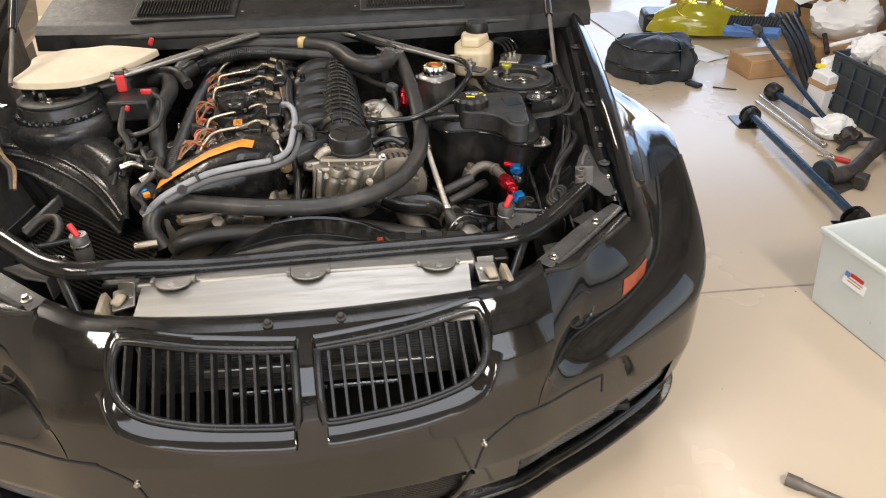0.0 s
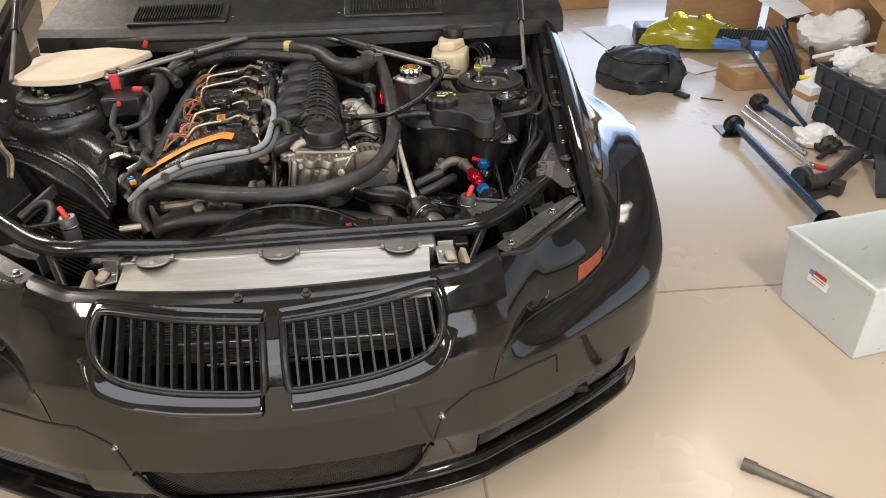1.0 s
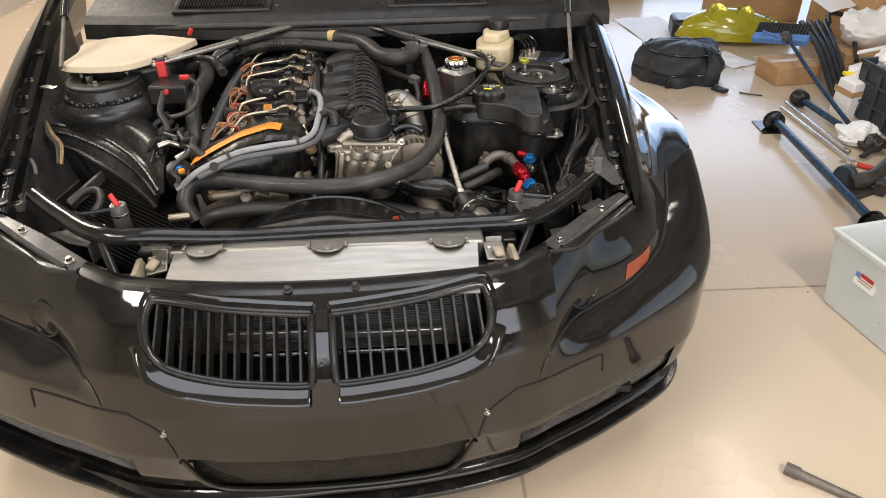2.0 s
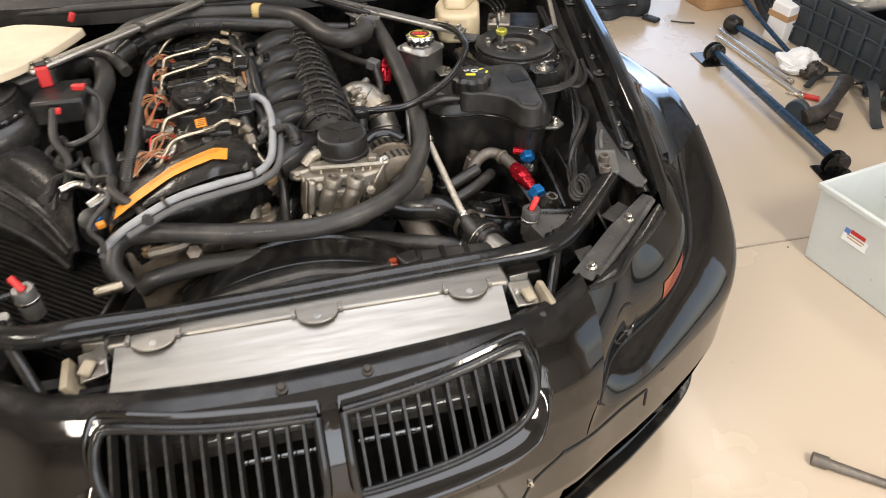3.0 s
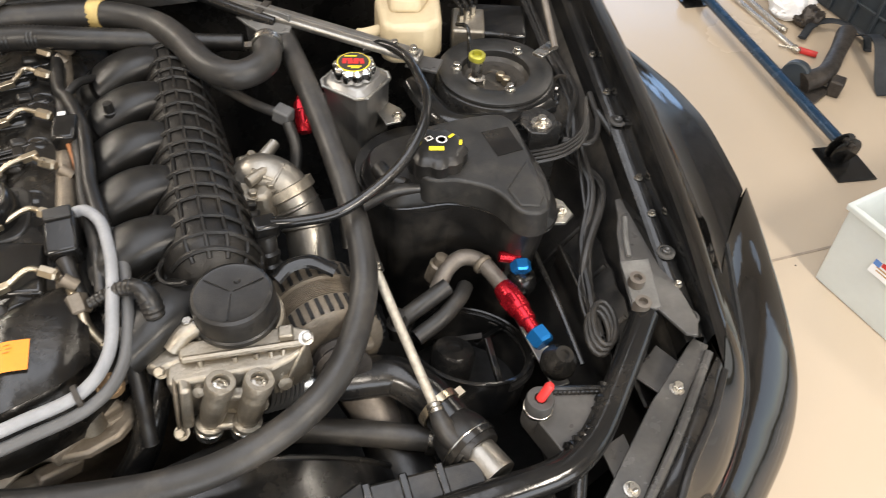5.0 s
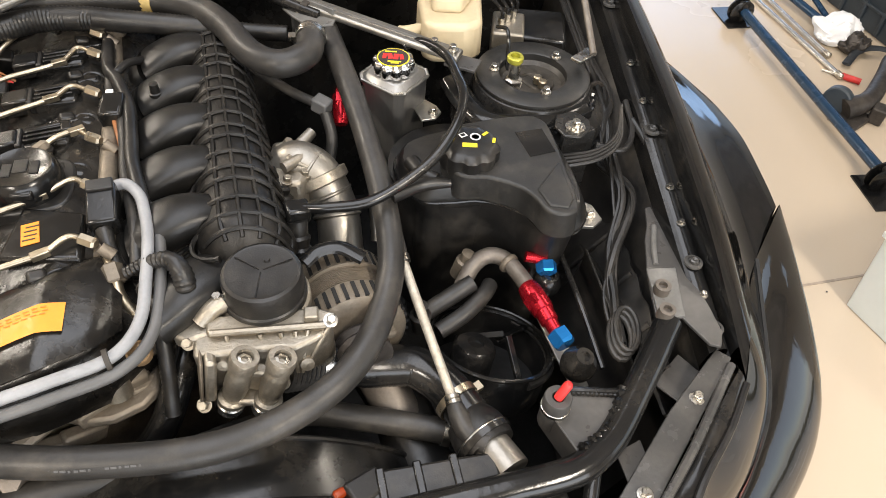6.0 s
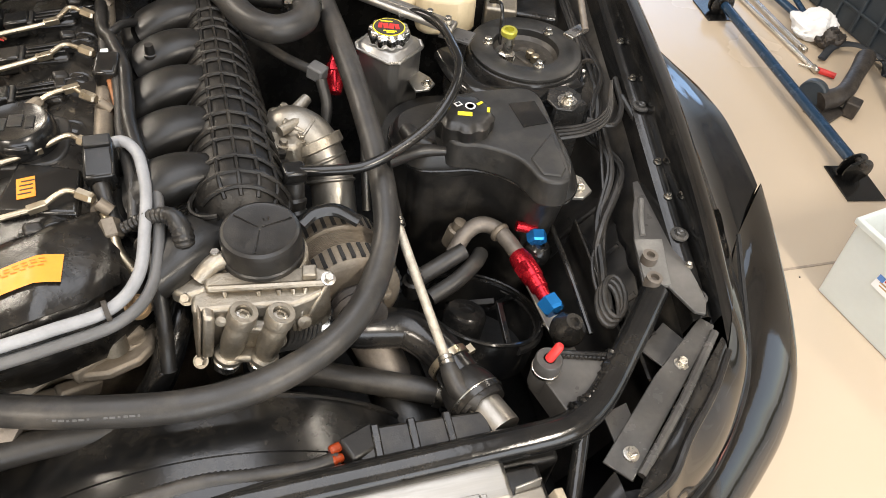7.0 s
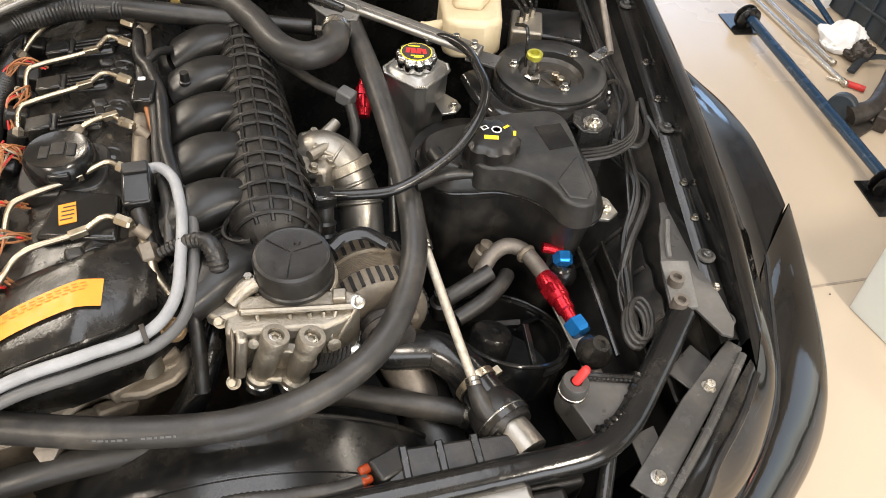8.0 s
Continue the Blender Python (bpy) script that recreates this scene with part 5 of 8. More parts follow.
part("alternator_ear", box(0.030, 0.022, 0.014, (0.222, 0.338, 0.748), turn=(10, 20, 10)), "dirty_cast", alt, bevel=0.004)
part("bearing_cover", tube([(0.140, 0.424, 0.790), (0.160, 0.436, 0.796), (0.186, 0.436, 0.796), (0.212, 0.420, 0.788)], 0.010, 10, flat=0.6), "gloss_plastic", alt)
part("pulley", lathe([(0.032, 0.055), (0.034, 0.060), (0.030, 0.066), (0.034, 0.072), (0.030, 0.078), (0.034, 0.084), (0.012, 0.086), (0, 0.086)], 30, am), "rust", alt)

# bare aluminium throttle pipe with welds
TP = [(0.128, 0.610, 0.785), (0.152, 0.605, 0.795), (0.178, 0.588, 0.780), (0.194, 0.556, 0.740), (0.194, 0.520, 0.705), (0.193, 0.485, 0.655), (0.190, 0.45, 0.58)]
pipe = part("throttle_pipe", tube(TP, [0.030, 0.031, 0.031, 0.031, 0.031, 0.033, 0.033], 28), "pipealu", engine, "bare aluminium throttle pipe with weld beads")
for i, t in ((1, 0.5), (2, 0.5), (3, 0.1), (4, 0.4)):
    a, b = Vector(TP[i]).lerp(Vector(TP[i + 1]), t), Vector(TP[i + 1])
    part("weld_bead", lathe([(0.0305, -0.0035), (0.0345, -0.001), (0.0345, 0.001), (0.0305, 0.0035)], 44, toward(a, b), lobes=22, depth=0.02), "pipealu", pipe)
part("collar", lathe([(0.031, -0.008), (0.0375, -0.007), (0.0375, 0.006), (0.0345, 0.008), (0.031, 0.008)], 32, toward((0.180, 0.586, 0.777), (0.191, 0.566, 0.752))), "cast", pipe, "cast clamping collar")
part("throttle_flange", prism([(0.112, 0.552), (0.150, 0.548), (0.164, 0.566), (0.160, 0.640), (0.146, 0.652), (0.116, 0.648)], 0.758, 0.805, shrink=0.92), "cast", pipe, bevel=0.006)
for q in ((0.132, 0.560, 0.803), (0.140, 0.640, 0.800), (0.156, 0.572, 0.800)):
    piece("flange_bolt", CASTBOLT, pose(*q, 0, 12, 0), pipe)
part("pipe_lug", tube([(0.152, 0.640, 0.792), (0.176, 0.664, 0.800)], [0.010, 0.008], 12, straight=True), "pipealu", pipe)
part("pipe_lug", box(0.034, 0.012, 0.012, (0.150, 0.585, 0.812), turn=(0, 20, -20)), "cast", pipe, bevel=0.003)
part("pipe_lug", tube([(0.160, 0.595, 0.815), (0.130, 0.575, 0.815)], 0.008, 10, straight=True), "cast", pipe)
con = part("vacuum_connector", box(0.032, 0.026, 0.022, (0.140, 0.490, 0.815), turn=(0, 10, 10)), "gloss_plastic", engine, "black right-angle hose connector", bevel=0.004)
part("connector_stem", lathe([(0.012, -0.055), (0.015, -0.040), (0.012, -0.036), (0.015, -0.024), (0.012, -0.020), (0.014, 0.0)], 16, pose(0.138, 0.482, 0.808, -25, 0, 0)), "plastic", con)

# ---- hoses, tanks and brackets in the bay ----
def hose(name, label, pts, r, mat="rubber", ribs=0.0, sides=16, category="hose"):
    return tagged(part(name, tube(pts, r, sides, 9, ribs=ribs), mat), label, category)


bighose = hose("coolant_hose", "thick black rubber hose looping across the engine front",
               [(-0.300, 0.225, 0.68), (-0.318, 0.238, 0.72), (-0.305, 0.262, 0.750), (-0.260, 0.263, 0.762), (-0.190, 0.246, 0.762), (-0.110, 0.228, 0.760), (-0.004, 0.217, 0.757), (0.075, 0.227, 0.757), (0.152, 0.262, 0.760),
                (0.203, 0.314, 0.765), (0.239, 0.388, 0.775), (0.251, 0.452, 0.788), (0.253, 0.530, 0.800), (0.250, 0.600, 0.812), (0.246, 0.655, 0.822), (0.237, 0.740, 0.838), (0.224, 0.850, 0.852)], 0.0172)
for k in range(22):
    s = -0.185 + k * 0.0062 + (0.010 if k > 15 else 0.0)
    part("print_bar", box(0.0022 + 0.0016 * (k % 3), 0.0022, 0.0005, (s, float(np.interp(s, [-0.19, -0.11, -0.004, 0.075], [0.246, 0.228, 0.217, 0.227])) - 0.0146, 0.7702), turn=(54, 0, -8)), "darkgrey", bighose, smooth=False)
part("hose_nozzle", tube([(-0.305, 0.21, 0.70), (-0.335, 0.20, 0.702), (-0.345, 0.198, 0.702)], 0.010, 10), "gold_steel", bighose)

tophose = hose("upper_coolant_hose", "dull black moulded coolant hose with a tan tag",
               [(-0.40, 0.86, 0.80), (-0.345, 0.925, 0.852), (-0.265, 0.950, 0.868), (-0.171, 0.958, 0.870), (-0.05, 0.950, 0.868), (0.030, 0.910, 0.868), (0.072, 0.850, 0.868), (0.105, 0.775, 0.866), (0.145, 0.742, 0.866), (0.186, 0.762, 0.868), (0.196, 0.812, 0.872)],
               0.0205, "rubber")
clamp((0.195, 0.800, 0.871), (0.197, 0.82, 0.873), 0.0215, tophose, 0.011)
part("hose_tag", lathe([(0.0215, -0.010), (0.0222, -0.008), (0.0222, 0.008), (0.0215, 0.010)], 20, toward((-0.040, 0.948, 0.868), (0.0, 0.93, 0.868))), "tag", tophose, "tan paper tag")
conduit = hose("corrugated_conduit", "thick black corrugated cable conduit behind the engine", [(-0.345, 0.80, 0.845), (-0.318, 0.842, 0.855), (-0.292, 0.867, 0.860), (-0.265, 0.893, 0.862), (-0.205, 0.918, 0.862), (-0.140, 0.915, 0.862), (-0.080, 0.902, 0.860), (0.031, 0.884, 0.852), (0.10, 0.872, 0.846), (0.165, 0.862, 0.842)], [0.0185, 0.0185, 0.0185, 0.0185, 0.0180, 0.0175, 0.0165, 0.0150, 0.0125, 0.0120], "plastic", 0.0010, 20)
part("conduit_cuff", tube([(-0.318, 0.842, 0.855), (-0.298, 0.862, 0.859)], 0.0225, 18, straight=True), "gloss_plastic", conduit)
hose("return_hose", "thin shiny black hose over the engine's back", [(-0.18, 0.955, 0.875), (-0.10, 0.99, 0.888), (-0.02, 1.0, 0.892), (0.06, 0.98, 0.89), (0.16, 0.90, 0.878), (0.215, 0.86, 0.87)], 0.009, "gloss_plastic")
# thermostat neck bracket where the hoses meet
neck = thing("hose_bracket", "dark metal bracket where the coolant hoses meet", "bracket", (0.20, 0.86, 0.83))
part("plate", prism([(0.160, 0.893), (0.188, 0.897), (0.238, 0.846), (0.232, 0.832), (0.196, 0.830), (0.172, 0.868)], 0.866, 0.870), "plategrey", neck, "worn grey steel plate", bevel=0.001)
part("plate_fold", box(0.066, 0.004, 0.020, (0.213, 0.872, 0.876), turn=(0, 0, -45)), "plategrey", neck, bevel=0.001)
part("stay", box(0.020, 0.020, 0.10, (0.182, 0.896, 0.815)), "greybracket", neck, bevel=0.003)
piece("bracket_bolt", BOLT, pose(0.186, 0.880, 0.870), neck)

hose("vacuum_hose", "thin shiny black hose to the expansion tank", [(0.148, 0.490, 0.818), (0.180, 0.482, 0.822), (0.228, 0.481, 0.824), (0.275, 0.498, 0.832), (0.325, 0.525, 0.848), (0.362, 0.562, 0.868), (0.384, 0.612, 0.876), (0.388, 0.668, 0.874), (0.386, 0.730, 0.868), (0.362, 0.776, 0.862), (0.335, 0.784, 0.853)], 0.0072, "gloss_plastic", sides=12)
hose("sensor_hose", "short black hose end with moulded rings", [(0.262, 0.500, 0.812), (0.30, 0.512, 0.812), (0.322, 0.514, 0.812), (0.345, 0.512, 0.810)], [0.011, 0.0095, 0.009, 0.006], "plastic", sides=12)

# braided line between two sleeves
line = thing("braided_line", "pale braided steel line between black sleeves with crimped ferrules", "hose", (0.27, 0.33, 0.70))
part("upper_sleeve", tube([(0.252, 0.500, 0.800), (0.255, 0.470, 0.792), (0.259, 0.440, 0.780), (0.262, 0.422, 0.774)], [0.014, 0.013, 0.011, 0.0085], 14), "rubber", line)
part("braid", tube([(0.262, 0.424, 0.774), (0.276, 0.330, 0.742), (0.290, 0.240, 0.712)], 0.0062, 14, 20), "braid", line, "pale braided sleeve")
part("lower_sleeve", tube([(0.289, 0.246, 0.714), (0.292, 0.228, 0.707), (0.300, 0.207, 0.700), (0.318, 0.190, 0.700)], [0.0085, 0.0125, 0.0135, 0.014], 14), "rubber", line)
for a, b in (((0.262, 0.422, 0.774), (0.264, 0.40, 0.767)), ((0.289, 0.246, 0.714), (0.288, 0.26, 0.718))):
    part("ferrule", lathe([(0.0085, -0.006), (0.010, -0.005), (0.010, -0.001), (0.0085, 0), (0.010, 0.001), (0.010, 0.005), (0.0085, 0.006)], 16, toward(a, b)), "steel", line)

# lower radiator hose with quick connector
rad = hose("radiator_hose", "ribbed shiny black radiator hose", [(0.128, 0.336, 0.718), (0.160, 0.336, 0.708), (0.195, 0.324, 0.696), (0.228, 0.322, 0.690), (0.260, 0.316, 0.686), (0.290, 0.284, 0.682), (0.308, 0.244, 0.680), (0.320, 0.208, 0.680)], 0.0262, "gloss_plastic", 0.0005, 22)
part("hose_boot", tube([(0.098, 0.322, 0.735), (0.118, 0.328, 0.726), (0.136, 0.333, 0.718)], 0.033, 22, ribs=0.003), "rubber", rad)
clamp((0.146, 0.335, 0.713), (0.17, 0.334, 0.704), 0.0305, rad, 0.013)
conn = part("quick_connector", tube([(0.306, 0.235, 0.680), (0.312, 0.222, 0.680), (0.318, 0.208, 0.680), (0.324, 0.192, 0.680)], [0.029, 0.034, 0.036, 0.033], 24), "plastic", rad, "black quick connector")
part("connector_collar", tube([(0.318, 0.207, 0.680), (0.322, 0.198, 0.680)], 0.0375, 24, straight=True), "gloss_plastic", conn)
part("pipe_stub", tube([(0.323, 0.194, 0.680), (0.334, 0.168, 0.680), (0.338, 0.158, 0.68)], 0.026, 24), "pipealu", rad, "bare metal pipe stub")
clamp((0.300, 0.262, 0.681), (0.308, 0.244, 0.680), 0.0275, rad, 0.010, "gold_steel")
part("lock_wire", tube([(0.318 + 0.037 * math.cos(a) * 0.9, 0.206 + 0.037 * math.cos(a) * 0.36, 0.680 + 0.038 * math.sin(a)) for a in np.linspace(0.1, 3.0, 16)], 0.0012, 6, straight=True), "steel", conn)

hose("charge_pipe", "large matt black charge pipe running down behind the shroud", [(0.215, 0.40, 0.585), (0.236, 0.335, 0.592), (0.248, 0.26, 0.588), (0.258, 0.19, 0.56), (0.262, 0.14, 0.50)], 0.041, "plastic", sides=26, category="pipe")
lowhose = hose("heater_hose", "plain black rubber hose ahead of the engine", [(-0.28, 0.225, 0.675), (-0.248, 0.222, 0.695), (-0.164, 0.232, 0.700), (-0.06, 0.245, 0.690), (0.05, 0.285, 0.662), (0.115, 0.300, 0.650), (0.192, 0.278, 0.645), (0.265, 0.250, 0.645), (0.305, 0.235, 0.64)], 0.0165)
clamp((0.285, 0.243, 0.643), (0.305, 0.236, 0.64), 0.0175, lowhose, 0.010)

# fan shroud
shroud = thing("fan_shroud", "shiny black plastic fan shroud arching behind the radiator", "shroud", (0.0, 0.17, 0.30))


def band(u, v):
    a = radians(128) - u * radians(84)
    r = 0.322 + 0.004 * math.sin(v * 3.14)
    return Vector((-0.012 + 1.05 * r * math.cos(a), 0.105 + 0.130 * v + 0.012 * math.sin(u * 3.14), 0.392 + r * math.sin(a)))


part("ring", sheet(band, 50, 8, thick=0.004), "gloss_plastic", shroud, bevel=0.0015)
part("ring_crease", tube([band(u, 0.45) + Vector((0, 0, 0.0005)) for u in np.linspace(0.02, 0.98, 40)], 0.0016, 6, straight=True), "gloss_plastic", shroud)
part("rear_lip", tube([band(u, 1.0) for u in np.linspace(0, 1, 40)], 0.004, 8, straight=True), "gloss_plastic", shroud)
part("panel", box(0.80, 0.035, 0.40, (CX, 0.135, 0.468)), "plastic", shroud, bevel=0.006)
part("lower_ring", box(0.50, 0.10, 0.02, (CX, 0.20, 0.33)), "plastic", shroud, bevel=0.004)
ctrl = thing("fan_control_box", "black plastic fan module with clips and an orange-sealed plug", "control unit", (0.21, 0.165, 0.66))
part("body", box(0.155, 0.042, 0.032, (0.245, 0.162, 0.685), turn=(0, 0, -2)), "plastic", ctrl, bevel=0.004)
for k in range(3):
    part("clip", box(0.010, 0.046, 0.036, (0.190 + 0.042 * k, 0.163, 0.686)), "gloss_plastic", ctrl, bevel=0.002)
plug = part("plug", box(0.044, 0.032, 0.028, (0.172, 0.168, 0.690), turn=(0, 10, 25)), "plastic", ctrl, bevel=0.004)
for k in range(2):
    part("seal", lathe([(0.005, 0), (0.006, 0.003), (0.006, 0.012), (0.004, 0.014)], 12, toward((0.150, 0.158 + 0.012 * k, 0.694 + 0.004 * k), (0.13, 0.15 + 0.012 * k, 0.70))), "amber", plug, "orange wire seal")
part("cable", tube([(0.145, 0.158, 0.692), (0.11, 0.150, 0.698), (0.06, 0.150, 0.704), (0.0, 0.150, 0.712), (-0.08, 0.142, 0.708), (-0.16, 0.138, 0.695), (-0.25, 0.150, 0.68)], 0.009, 10, ribs=0.001), "rubber", ctrl)

# radiator with folded aluminium top
radiator = thing("radiator", "bare aluminium radiator with a polished sloping top cover", "radiator", (CX, 0.08, 0.30))
bm = sheet(lambda u, v: Vector((-0.300 + 0.610 * u - 0.006 * (1 - v), -0.062 + 0.130 * v, 0.664 + 0.032 * v - 0.002 * math.sin(v * 3.1))), 30, 10, thick=0.003)
part("top_cover", bm, "alu", radiator, "polished aluminium sheet")
part("header_tank", box(0.640, 0.048, 0.080, (0.005, 0.098, 0.655)), "alu", radiator, bevel=0.006)
for x in (-0.243, 0.006, 0.252):
    bm = prism([(x + 0.034 * math.cos(a), 0.072 - 0.026 * math.sin(a)) for a in np.linspace(0, math.pi, 18)] + [(x - 0.034, 0.085), (x + 0.034, 0.085)], 0.6975, 0.7015)
    tab = part("mount_tab", bm, "alu", radiator, bevel=0.001)
    # Flat bright steel disc for the bolt in the tab.
    part("tab_hole", lathe([(0.006, 0), (0.006, 0.0005)], 16, pose(x, 0.060, 0.7015)), "silverrod", tab)
    for s in (-1, 1):
        part("tab_clip", box(0.007, 0.016, 0.008, (x + s * 0.037, 0.074, 0.702)), "alu", tab, bevel=0.001)
for s, x in ((1, 0.345), (-1, -0.335)):
    br = part("corner_bracket", box(0.042, 0.050, 0.006, (x, 0.060, 0.676), turn=(14, 9 * s, 8)), "alu", radiator, "bent aluminium corner bracket", bevel=0.002)
    part("bracket_lug", box(0.020, 0.026, 0.010, (x + s * 0.006, 0.050, 0.682), turn=(22, 10, 24 * s)), "tan", br, bevel=0.004)
    part("bracket_fold", box(0.034, 0.003, 0.022, (x, 0.086, 0.684), turn=(-12, 4 * s, 10 * s)), "alu", br, bevel=0.001)
    piece("bracket_rivet", SMALLBOLT, pose(x - s * 0.012, 0.062, 0.680, 12, 0, 0), br)
    part("side_tank", box(0.05, 0.05, 0.38, (x, 0.092, 0.485)), "plastic", radiator, bevel=0.006)
    part("bracket_skirt", box(0.012, 0.06, 0.06, (x + s * 0.030, 0.05, 0.652), turn=(0, 18 * s, 6)), "tan", br, bevel=0.002)

# tubular front crossmember
barob = thing("crossmember", "black-painted bent steel tube across the front", "crossmember", (CX, 0.14, 0.62))
ARM = [(0.330, 0.134, 0.698), (0.395, 0.137, 0.698), (0.430, 0.147, 0.699), (0.470, 0.173, 0.700), (0.520, 0.222, 0.703), (0.565, 0.268, 0.708), (0.597, 0.302, 0.712)]
LARM = [tuple(across(q)) for q in ARM]
part("tube", tube(LARM[::-1] + [(-0.2, 0.118, 0.698), (0.0, 0.124, 0.698), (0.2, 0.130, 0.698)] + ARM, 0.0185, 22, 10), "tube", barob)
for s in (1, -1):
    mir = (lambda q: tuple(q)) if s > 0 else (lambda q: tuple(across(q)))
    part("strut", tube([mir((0.432, 0.140, 0.688)), mir((0.372, 0.012, 0.640))], 0.0095, 12, straight=True), "tube", barob, "thin black diagonal strut")
    plate = part("gusset", prism([mir((0.396, 0.222, 0))[:2], mir((0.402, 0.234, 0))[:2], mir((0.420, 0.240, 0))[:2], mir((0.510, 0.217, 0))[:2], mir((0.494, 0.203, 0))[:2], mir((0.460, 0.172, 0))[:2], mir((0.416, 0.150, 0))[:2]], 0.700, 0.706), "greybracket", barob, "dark grey welded gusset plate", bevel=0.0015)
    part("gusset_wall", prism([mir((0.396, 0.220, 0))[:2], mir((0.400, 0.222, 0))[:2], mir((0.420, 0.154, 0))[:2], mir((0.416, 0.152, 0))[:2]], 0.66, 0.705), "greybracket", plate)
    part("gusset_rod", tube([mir((0.420, 0.237, 0.709)), mir((0.506, 0.215, 0.709))], 0.004, 8, straight=True), "tube", plate)
    weld = [mir((0.418 + 0.080 * t, 0.158 + 0.006 * math.sin(t * 60) * 0.2 + 0.062 * t * t, 0.708)) for t in np.linspace(0, 1, 40)]
    part("weld_bead", tube(weld, [0.0048 + 0.0020 * (i % 2) + 0.0008 * (i % 5) for i in range(40)], 8, straight=True), "gloss_plastic", plate)
    part("upper_weld", tube([mir((0.424 + 0.078 * t, 0.2315 - 0.020 * t, 0.7075)) for t in np.linspace(0, 1, 30)], [0.0022 + 0.0012 * (i % 2) for i in range(30)], 6, straight=True), "gloss_plastic", plate)
    sp = mir((0.408, 0.216, 0.706))
    boss = part("stud_boss", lathe([(0.017, -0.03), (0.017, 0.022), (0.0155, 0.0245), (0.0075, 0.0245), (0.007, 0.012)], 28, Matrix.Translation(sp)), "greybracket", plate, "grey metal stud boss")
    part("boss_ring", lathe([(0.0165, 0.0), (0.0180, 0.0005), (0.0180, 0.005), (0.0165, 0.006)], 24, Matrix.Translation(sp)), "steel", boss)
    part("stud_cap", lathe([(0.0058, 0), (0.0058, 0.024), (0.0040, 0.027), (0, 0.0275)], 12, toward(Vector(sp) + Vector((0, 0, 0.022)), Vector(sp) + Vector((0.016 * s, 0.004, 0.06)))), "redplastic", boss, "red rubber stud cap")
    # mount bracket at the tube's end
    BR = [(0.652, 0.502), (0.676, 0.505), (0.668, 0.45), (0.661, 0.36), (0.658, 0.30), (0.655, 0.268), (0.643, 0.248), (0.630, 0.254), (0.614, 0.300), (0.579, 0.305), (0.590, 0.345), (0.600, 0.381), (0.612, 0.410), (0.624, 0.440), (0.640, 0.468)]
    br = part("end_bracket", prism([mir((x, y, 0))[:2] for x, y in BR], 0.716, 0.721), "greybracket", barob, "grey painted mounting bracket with two studs", bevel=0.001)
    part("doubler_plate", prism([mir((x, y, 0))[:2] for x, y in ((0.600, 0.386), (0.581, 0.303), (0.617, 0.300), (0.642, 0.380))], 0.721, 0.7245), "plategrey", br, bevel=0.001)
    part("swage", tube([mir((0.648, 0.462, 0.722)), mir((0.630, 0.425, 0.723)), mir((0.618, 0.392, 0.722))], 0.004, 8), "plategrey", br)
    for bx, by in ((0.602, 0.344), (0.590, 0.306)):
        q = mir((bx, by, 0))
        part("spacer", lathe([(0.011, 0.720), (0.011, 0.738), (0.006, 0.7385), (0.0055, 0.732), (0, 0.732)], 18, pose(q[0], q[1], 0)), "rodiron", br)
    # grey deflector flaps under the tube
    part("flap", prism([mir((0.560, 0.240, 0))[:2], mir((0.612, 0.276, 0))[:2], mir((0.632, 0.236, 0))[:2], mir((0.588, 0.196, 0))[:2]], 0.668, 0.671), "greybracket", barob, "grey sheet-metal flap", bevel=0.0008)
    part("flap", prism([mir((0.478, 0.166, 0))[:2], mir((0.515, 0.176, 0))[:2], mir((0.512, 0.108, 0))[:2], mir((0.478, 0.112, 0))[:2]], 0.655, 0.658), "greybracket", barob, bevel=0.0008)

# expansion tank, welded aluminium
tank = thing("expansion_tank", "welded bare-aluminium coolant expansion tank with a chrome cap", "tank", (0.305, 0.735, 0.60))
def ring_at(z, k, cx, cy, half, rot):
    return [(cx + half * (c * math.cos(rot) - s * math.sin(rot)), cy + half * (c * math.sin(rot) + s * math.cos(rot)), z) for c, s in
            ((1, 0.72), (0.72, 1), (-0.72, 1), (-1, 0.72), (-1, -0.72), (-0.72, -1), (0.72, -1), (1, -0.72))]


bm = bmesh.new()
loops = [[bm.verts.new(q) for q in ring_at(z, 0, cx, cy, h, radians(42))] for z, cx, cy, h in ((0.600, 0.318, 0.762, 0.031), (0.680, 0.317, 0.758, 0.036), (0.820, 0.313, 0.748, 0.0405), (0.826, 0.313, 0.748, 0.0415), (0.836, 0.312, 0.747, 0.031))]
for a, b in zip(loops, loops[1:]):
    for i in range(8):
        bm.faces.new((a[i], a[(i + 1) % 8], b[(i + 1) % 8], b[i]))
bm.faces.new(loops[-1]); bm.faces.new(loops[0][::-1])
part("body", bm, "tankgrey", tank, bevel=0.002)
edge = ring_at(0.8265, 0, 0.313, 0.748, 0.0415, radians(42))
bead = [np.array(a) + (np.array(b) - np.array(a)) * t for a, b in zip(edge, edge[1:] + edge[:1]) for t in np.linspace(0, 1, 12)[:-1]]
part("weld_bead", tube(bead + bead[:1], [0.0024 + 0.0009 * (i % 2) for i in range(len(bead) + 1)], 8, straight=True), "alu", tank)
for i in (3, 7):
    a, b = ring_at(0.815, 0, 0.313, 0.748, 0.0405, radians(42))[i], ring_at(0.62, 0, 0.318, 0.761, 0.032, radians(42))[i]
    part("edge_weld", tube([a, b], 0.002, 6, straight=True), "alu", tank)
part("neck", lathe([(0.025, 0.832), (0.025, 0.842), (0.029, 0.844)], 28, pose(0.311, 0.746, 0)), "alu", tank)
